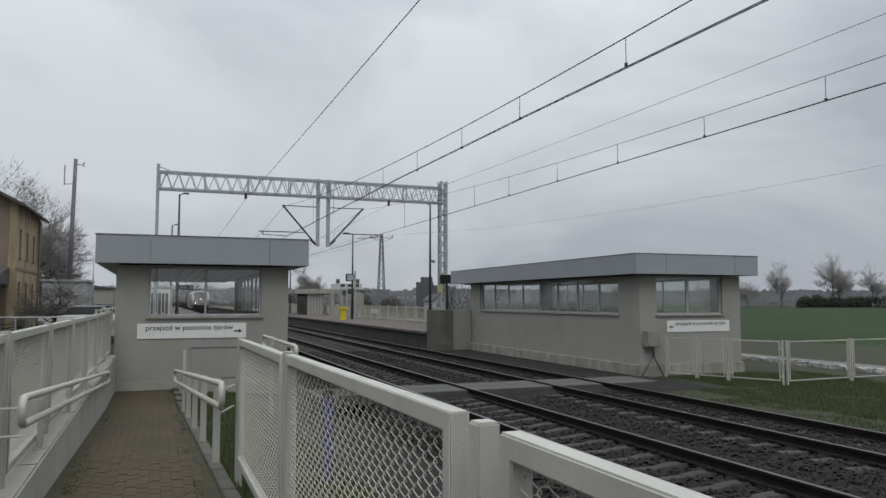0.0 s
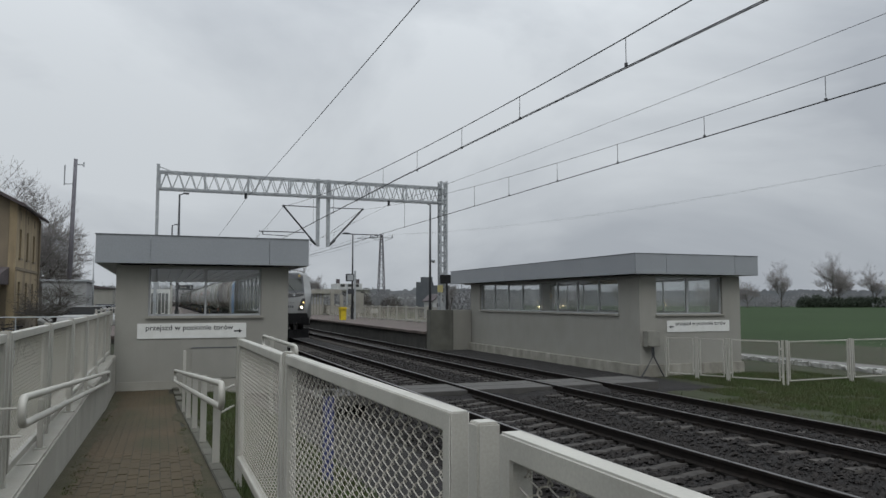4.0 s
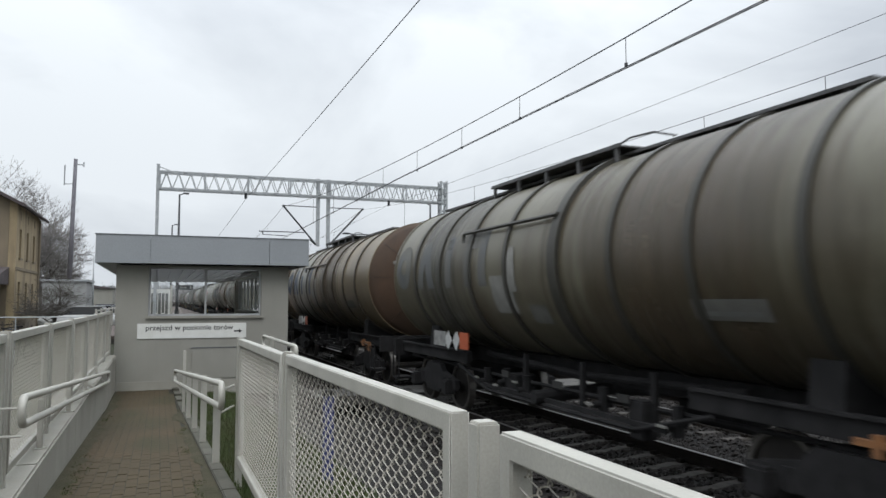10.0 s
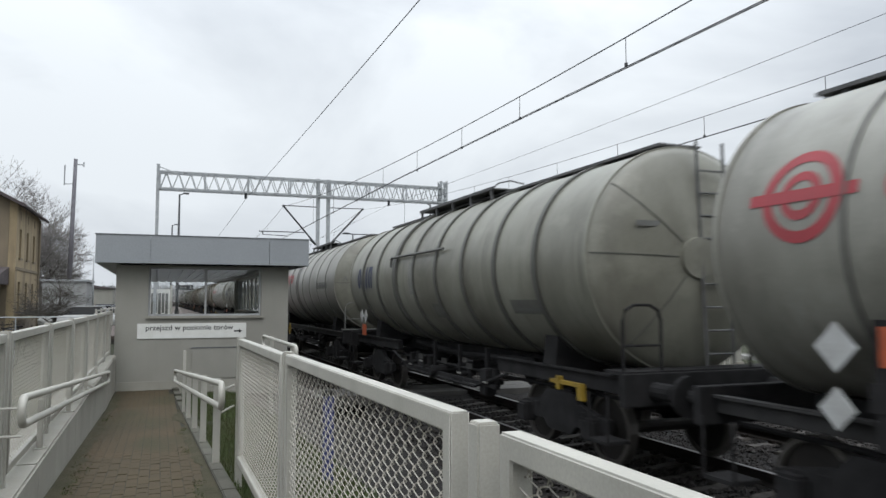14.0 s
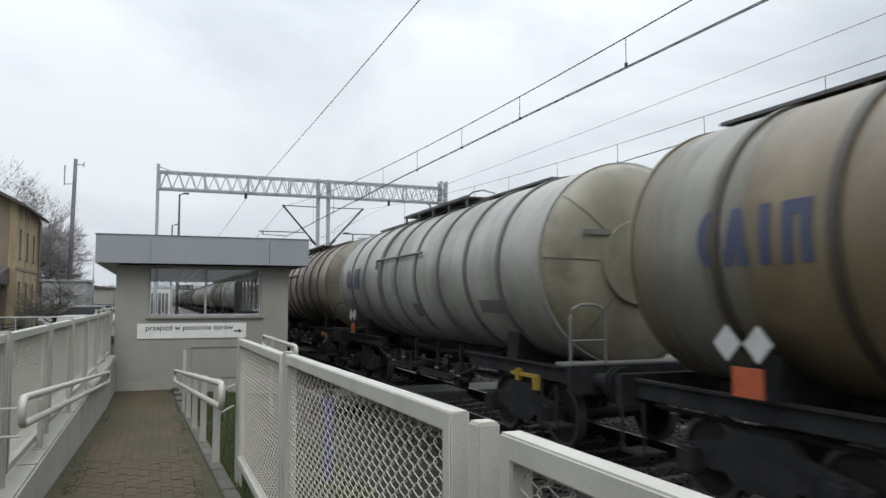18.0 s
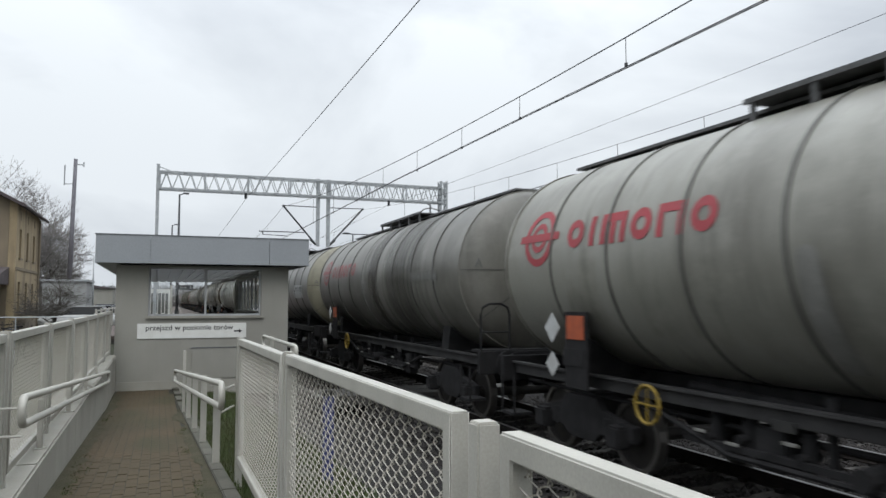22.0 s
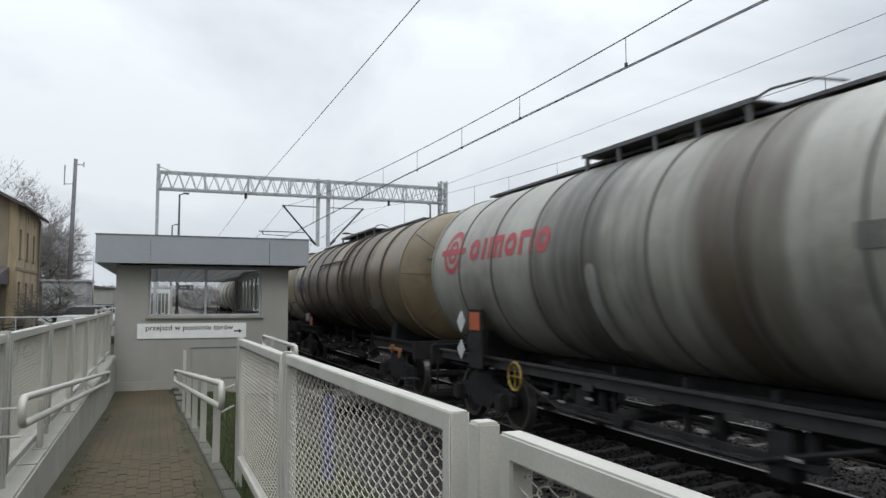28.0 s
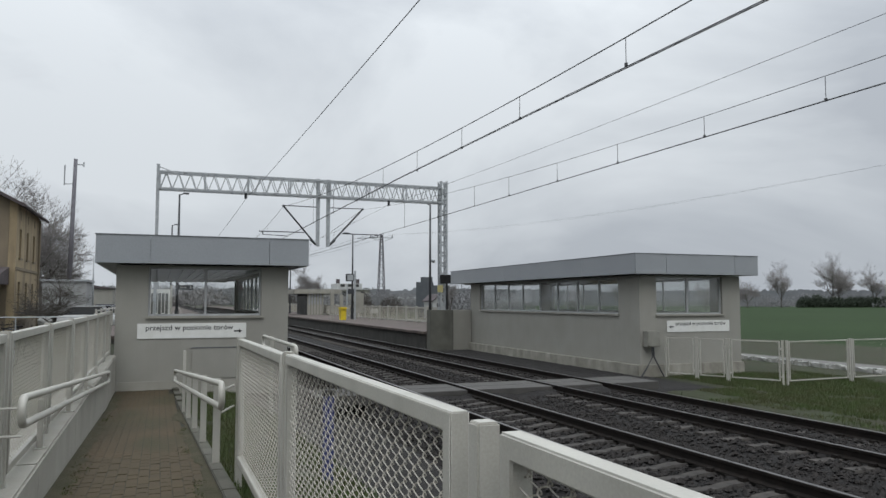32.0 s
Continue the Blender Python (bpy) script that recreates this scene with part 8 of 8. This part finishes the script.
binx = thing("grit_bin", "bright yellow plastic grit bin on the platform", "bin")
YB = mat("yellow_plastic", (0.62, 0.47, 0.02), 0.5, 0, (0.52, 0.38, 0.02), 3, 40, 0.05)
part("body", prism(B(), [(13.06, 0.645), (13.44, 0.645), (13.48, 1.45), (13.02, 1.45)], "y", 55.7, 56.3), YB, binx)
part("lid", box(B(), 12.98, 13.52, 55.6, 56.4, 1.452, 1.62, 0.04), YB, binx)

disp = thing("platform_clock", "square display board on a tall post", "display board")
part("post", box(B(), 14.42, 14.54, 57.0, 57.12, 0.64, 4.5), GALV, disp)
part("case", box(B(), 13.72, 14.36, 56.9, 57.15, 3.66, 4.26, 0.03), DARKSTEEL, disp)
part("face", box(B(), 13.80, 14.28, 56.88, 56.899, 3.74, 4.18), GALV, disp)
for x0, x1, z0, z1, y, m, lab in ((12.95, 13.25, 0.64, 3.0, 59.0, CONC_WHITE, "slim white information column on the platform"), (14.0, 14.3, 0.64, 2.6, 60.2, CONC_WHITE, "slim white information column on the platform"),
                                  (14.75, 15.4, 0.64, 2.75, 57.8, CONC_WHITE, "white framed notice board on the platform"), (15.2, 15.8, 0.64, 1.5, 55.0, WHITE, "white platform bench seen from its end")):
    s_ = thing("information_column" if "column" in lab else ("notice_board" if "notice" in lab else "bench"), lab, "column" if "column" in lab else ("notice board" if "notice" in lab else "bench"))
    part("panel", box(B(), x0, x1, y, y + 0.16, z0 + 0.5, z1, 0.02), m, s_)
    part("leg", box(B(), x0 + 0.03, x0 + 0.09, y + 0.04, y + 0.10, z0, z0 + 0.5), m, s_)
    part("leg", box(B(), x1 - 0.09, x1 - 0.03, y + 0.04, y + 0.10, z0, z0 + 0.5), m, s_)
pict = thing("pictogram_board", "small dark pictogram board on two posts", "sign")
part("board", box(B(), 13.7, 14.2, 56.2, 56.26, 2.65, 3.05), DARKSTEEL, pict)
part("post", box(B(), 13.6, 13.68, 56.2, 56.28, 0.64, 3.4), GALV, pict)

brick = thing("equipment_box", "small black box with a dark conduit on the gantry mast", "box")
part("case", box(B(), 14.9, 15.55, 39.0, 39.2, 3.1, 3.6, 0.02), BLACKF, brick)
part("conduit", tube(B(), [(15.3, 39.1, 3.1), (15.3, 39.1, 0.6)], 0.06, 6), BLACKF, brick)
tag = thing("warning_sign", "small yellow warning sign on the gantry mast", "sign")
part("plate", box(B(), 14.72, 15.05, 39.08, 39.1, 2.6, 3.0), mat("faded_yellow_sign", (0.42, 0.37, 0.16), 0.6, 0, (0.34, 0.30, 0.14), 5, 40, 0.02), tag)

SHEDM = mat("blue_grey_sheet_cladding", (0.085, 0.093, 0.10), 0.6, 0, (0.065, 0.072, 0.08), 1, 30, 0.05)
dk = thing("dark_shed", "dark grey shed with a flat roof behind the platform", "shed")
part("wall", prism(B(), [(37.8, 110), (43.5, 110), (46.0, 116), (40.2, 116)], "z", -0.6, 4.6), SHEDM, dk)
part("roof_unit", prism(B(), [(37.8, 110), (40.7, 110), (42.6, 115), (39.7, 115)], "z", 4.602, 5.1), SHEDM, dk)
part("parapet", box(B(), 38.7, 40.6, 110.1, 110.4, 5.102, 5.9), SHEDM, dk)

wh = thing("white_house", "small white house with a pitched roof behind the platform", "house")
part("wall", prism(B(), [(37.0, -0.6), (38.8, -0.6), (38.8, 2.1), (37.9, 2.9), (37.0, 2.1)], "y", 100, 104), PLACARD, wh)
part("roof", prism(B(), [(36.8, 2.0), (37.9, 3.0), (39.0, 2.0), (39.0, 2.14), (37.9, 3.14), (36.8, 2.14)], "y", 99.7, 104.3), ROOFM, wh)
part("window", box(B(), 37.55, 38.25, 99.9, 99.99, 1.1, 1.8), SHADEW, wh)
lg = thing("long_shed", "low pale shed far behind the platform", "shed")
part("wall", box(B(), 52, 60, 165, 170, -0.8, 2.6), CONC_WHITE, lg)
part("roof", box(B(), 51.6, 60.4, 164.6, 170.4, 2.602, 3.1), PLACARD, lg)
vh = thing("villa", "pale two-storey villa with a flat roof and chimneys", "house")
part("wall", box(B(), 43.2, 54.5, 198, 208, -0.8, 5.2), PLASTER, vh)
part("attic", box(B(), 45.5, 52.5, 199, 207, 5.452, 6.9), PLACARD, vh)
part("roof_edge", box(B(), 42.8, 54.9, 197.6, 208.4, 5.201, 5.45), PLACARD, vh)
for x in (46.0, 51.6):
    part("chimney", box(B(), x, x + 0.9, 202, 203, 6.902, 8.2), ROOFM, vh)
for x in (44.6, 47.2, 49.8, 52.4):
    for z in (0.8, 3.4):
        part("window", box(B(), x - 0.5, x + 0.5, 197.9, 197.99, z, z + 1.3), SHADEW, vh)
for x in (47.0, 49.0, 51.0):
    part("window", box(B(), x - 0.6, x + 0.6, 198.9, 198.99, 6.0, 6.7), SHADEW, vh)

tower = thing("power_pylon", "slender steel lattice power pylon", "pylon")
part("lattice", lattice(B(), (70, 240, -1), (70, 240, 24.6), (2.5, 0.7), 12, 0.12, 0.22), MASTM, tower)
part("cross_arm", bar(bar(bar(B(), (66, 240, 23.6), (74, 240, 23.6), 0.25), (66, 240, 23.6), (70, 240, 22.0), 0.16), (74, 240, 23.6), (70, 240, 22.0), 0.16), GALV, tower)
for x in (66.2, 70, 73.8):
    part("insulator", tube(B(), [(x, 240, 23.6), (x, 240, 24.6)], 0.16, 6), DARKSTEEL, tower)
    wire("power_line", "thin power line strung from the pylon", sag(x, 240, 24.6, x + 36, 78, 23.5 + (x - 70) * 0.2, 2.5, 16), 0.008)
    wire("power_line", "thin power line strung from the pylon", sag(x, 240, 24.6, x - 60, 520, 24, 5, 12), 0.03)


# ---- fence and path beside the far shelter ----
def mesh_fence(fence, p0, p1, z, h):
    p0, p1 = Vector((*p0, 0)), Vector((*p1, 0))
    d = p1 - p0
    rz = math.degrees(math.atan2(d.y, d.x)) - 90
    f = new("panel")
    f.parent = fence
    f.matrix_basis = pose(p0.x, p0.y, z, 0, 0, rz)
    n = d.length
    part("tube_frame", frame_ring(0.07, n - 0.07, 0.10, h, 0.034, 0.003), WHITE, f)
    vs, fs = chain_link(0.09, n - 0.09, 0.12, h - 0.02, 0.20, 0.0007, 0.15)
    raw("chain_link", vs, fs, WIRE_W, f, "thin chain link wire")
    for y in (0.0, n):
        part("post", box(B(), -0.024, 0.024, y - 0.024, y + 0.024, -0.1, h + 0.03), WHITE, f)
        part("hinge", box(B(), -0.03, 0.03, (0.03 if y == 0 else n - 0.09), (0.09 if y == 0 else n - 0.03), h * 0.8, h * 0.8 + 0.05), WHITE, f)
        part("hinge", box(B(), -0.03, 0.03, (0.03 if y == 0 else n - 0.09), (0.09 if y == 0 else n - 0.03), 0.2, 0.25), WHITE, f)


SF = thing("fence", "white steel mesh fence on grass beside the far shelter", "fence")
for a, b in (((14.9, 19.2), (15.31, 18.30)), ((15.33, 18.24), (15.70, 17.42)), ((15.73, 17.36), (16.38, 15.98)), ((16.48, 15.92), (18.98, 16.02)), ((19.08, 16.03), (21.58, 16.13)), ((21.68, 16.14), (24.2, 16.24)), ((24.3, 16.25), (26.8, 16.35))):
    mesh_fence(SF, a, b, -0.24, 1.22)
PATHM = mat("grey_gravel_path", (0.15, 0.146, 0.135), 0.95, 0, (0.105, 0.101, 0.0938), 2, 30, 0.4, 0.02)
pth = raw("path", [(22.6, 8, -0.245), (24.6, 8, -0.245), (25.2, 27, -0.30), (22.9, 27, -0.30)], [(0, 1, 2, 3)], PATHM)
tagged(pth, "pale gravel path leading away behind the fence", "path", kind="structure")
WSTONE = mat("whitewashed_stone", (0.396, 0.396, 0.374), 0.85, 0, (0.288, 0.288, 0.266), 4, 30, 0.3, 0.02, piece=0.15)
edge = thing("stone_edging", "row of whitewashed stones along the path", "edging")
for i in range(34):
    y = 15.2 + 0.27 * i
    bm = B()
    r_ = random.Random(i)
    box(bm, -0.12, 0.12, -0.13, 0.13, -0.05, 0.10 + 0.06 * r_.random(), 0.03)
    for v in bm.verts:
        v.co += Vector((r_.uniform(-0.03, 0.03), r_.uniform(-0.03, 0.03), r_.uniform(-0.02, 0.02)))
    o = part("stone", bm, WSTONE, edge)
    o.location = (22.1 + 0.05 * (y - 15) + r_.uniform(-0.04, 0.04), y, -0.26)

# sign hung at the open end of the near shelter, and boards on the near platform
ex = thing("hanging_sign", "small dark direction sign hung under the shelter roof", "sign")
part("board", box(B(), 0.72, 1.32, 32.9, 32.98, 2.58, 2.78), DARKSTEEL, ex)
part("bars", box(box(B(), 0.80, 1.05, 32.89, 32.899, 2.65, 2.70), 1.2, 1.25, 32.89, 32.899, 2.62, 2.74), SIGN_W, ex, "plain pale bars")
part("hanger", tube(B(), [(1.02, 32.94, 2.78), (1.02, 32.94, 2.96)], 0.015, 6), DARKSTEEL, ex)
nb = thing("notice_board", "white framed notice board on the near platform", "notice board")
part("panel", box(B(), -0.55, 0.55, 40.0, 40.1, 1.2, 2.7), SIGN_W, nb)
for x in (-0.55, 0.55):
    part("post", box(B(), x - 0.05, x + 0.05, 39.95, 40.05, 0.64, 2.9), WHITE, nb)
bm = B()
for k in range(5):
    box(bm, -0.4 + 0.17 * k, -0.27 + 0.17 * k, 39.985, 39.999, 1.4 + 0.1 * (k % 2), 2.5)
part("posters", bm, GREYM, nb, "grey unreadable notices")
PFN = thing("fence", "white steel fence along the near platform", "fence")
for i in range(14):
    f = new("panel")
    f.parent, f.location = PFN, (-2.6, 36 + 3.0 * i, 0)
    part("tube_frame", frame_ring(0.04, 2.9, 0.72, 1.70, 0.06, 0.004), WHITE, f)
    part("post", box(B(), -0.04, 0.04, -0.04, 0.04, 0.64, 1.75), WHITE, f)


# ---- what moves ----
def motions():
    for ob, y0 in TRAIN:
        at = lambda t, ahead=0.0: (t, pose(XN, y0 - SPEED * t + ahead, 0))
        walk(ob, [at(0.0, 6.05), at(1.0, 4.95), at(2.0, 3.85), at(3.0, 2.75), at(4.0, 1.65), at(5.0, 0.5), at(5.6), at(6.3)] + [at(float(t)) for t in range(7, 33)])


motions()
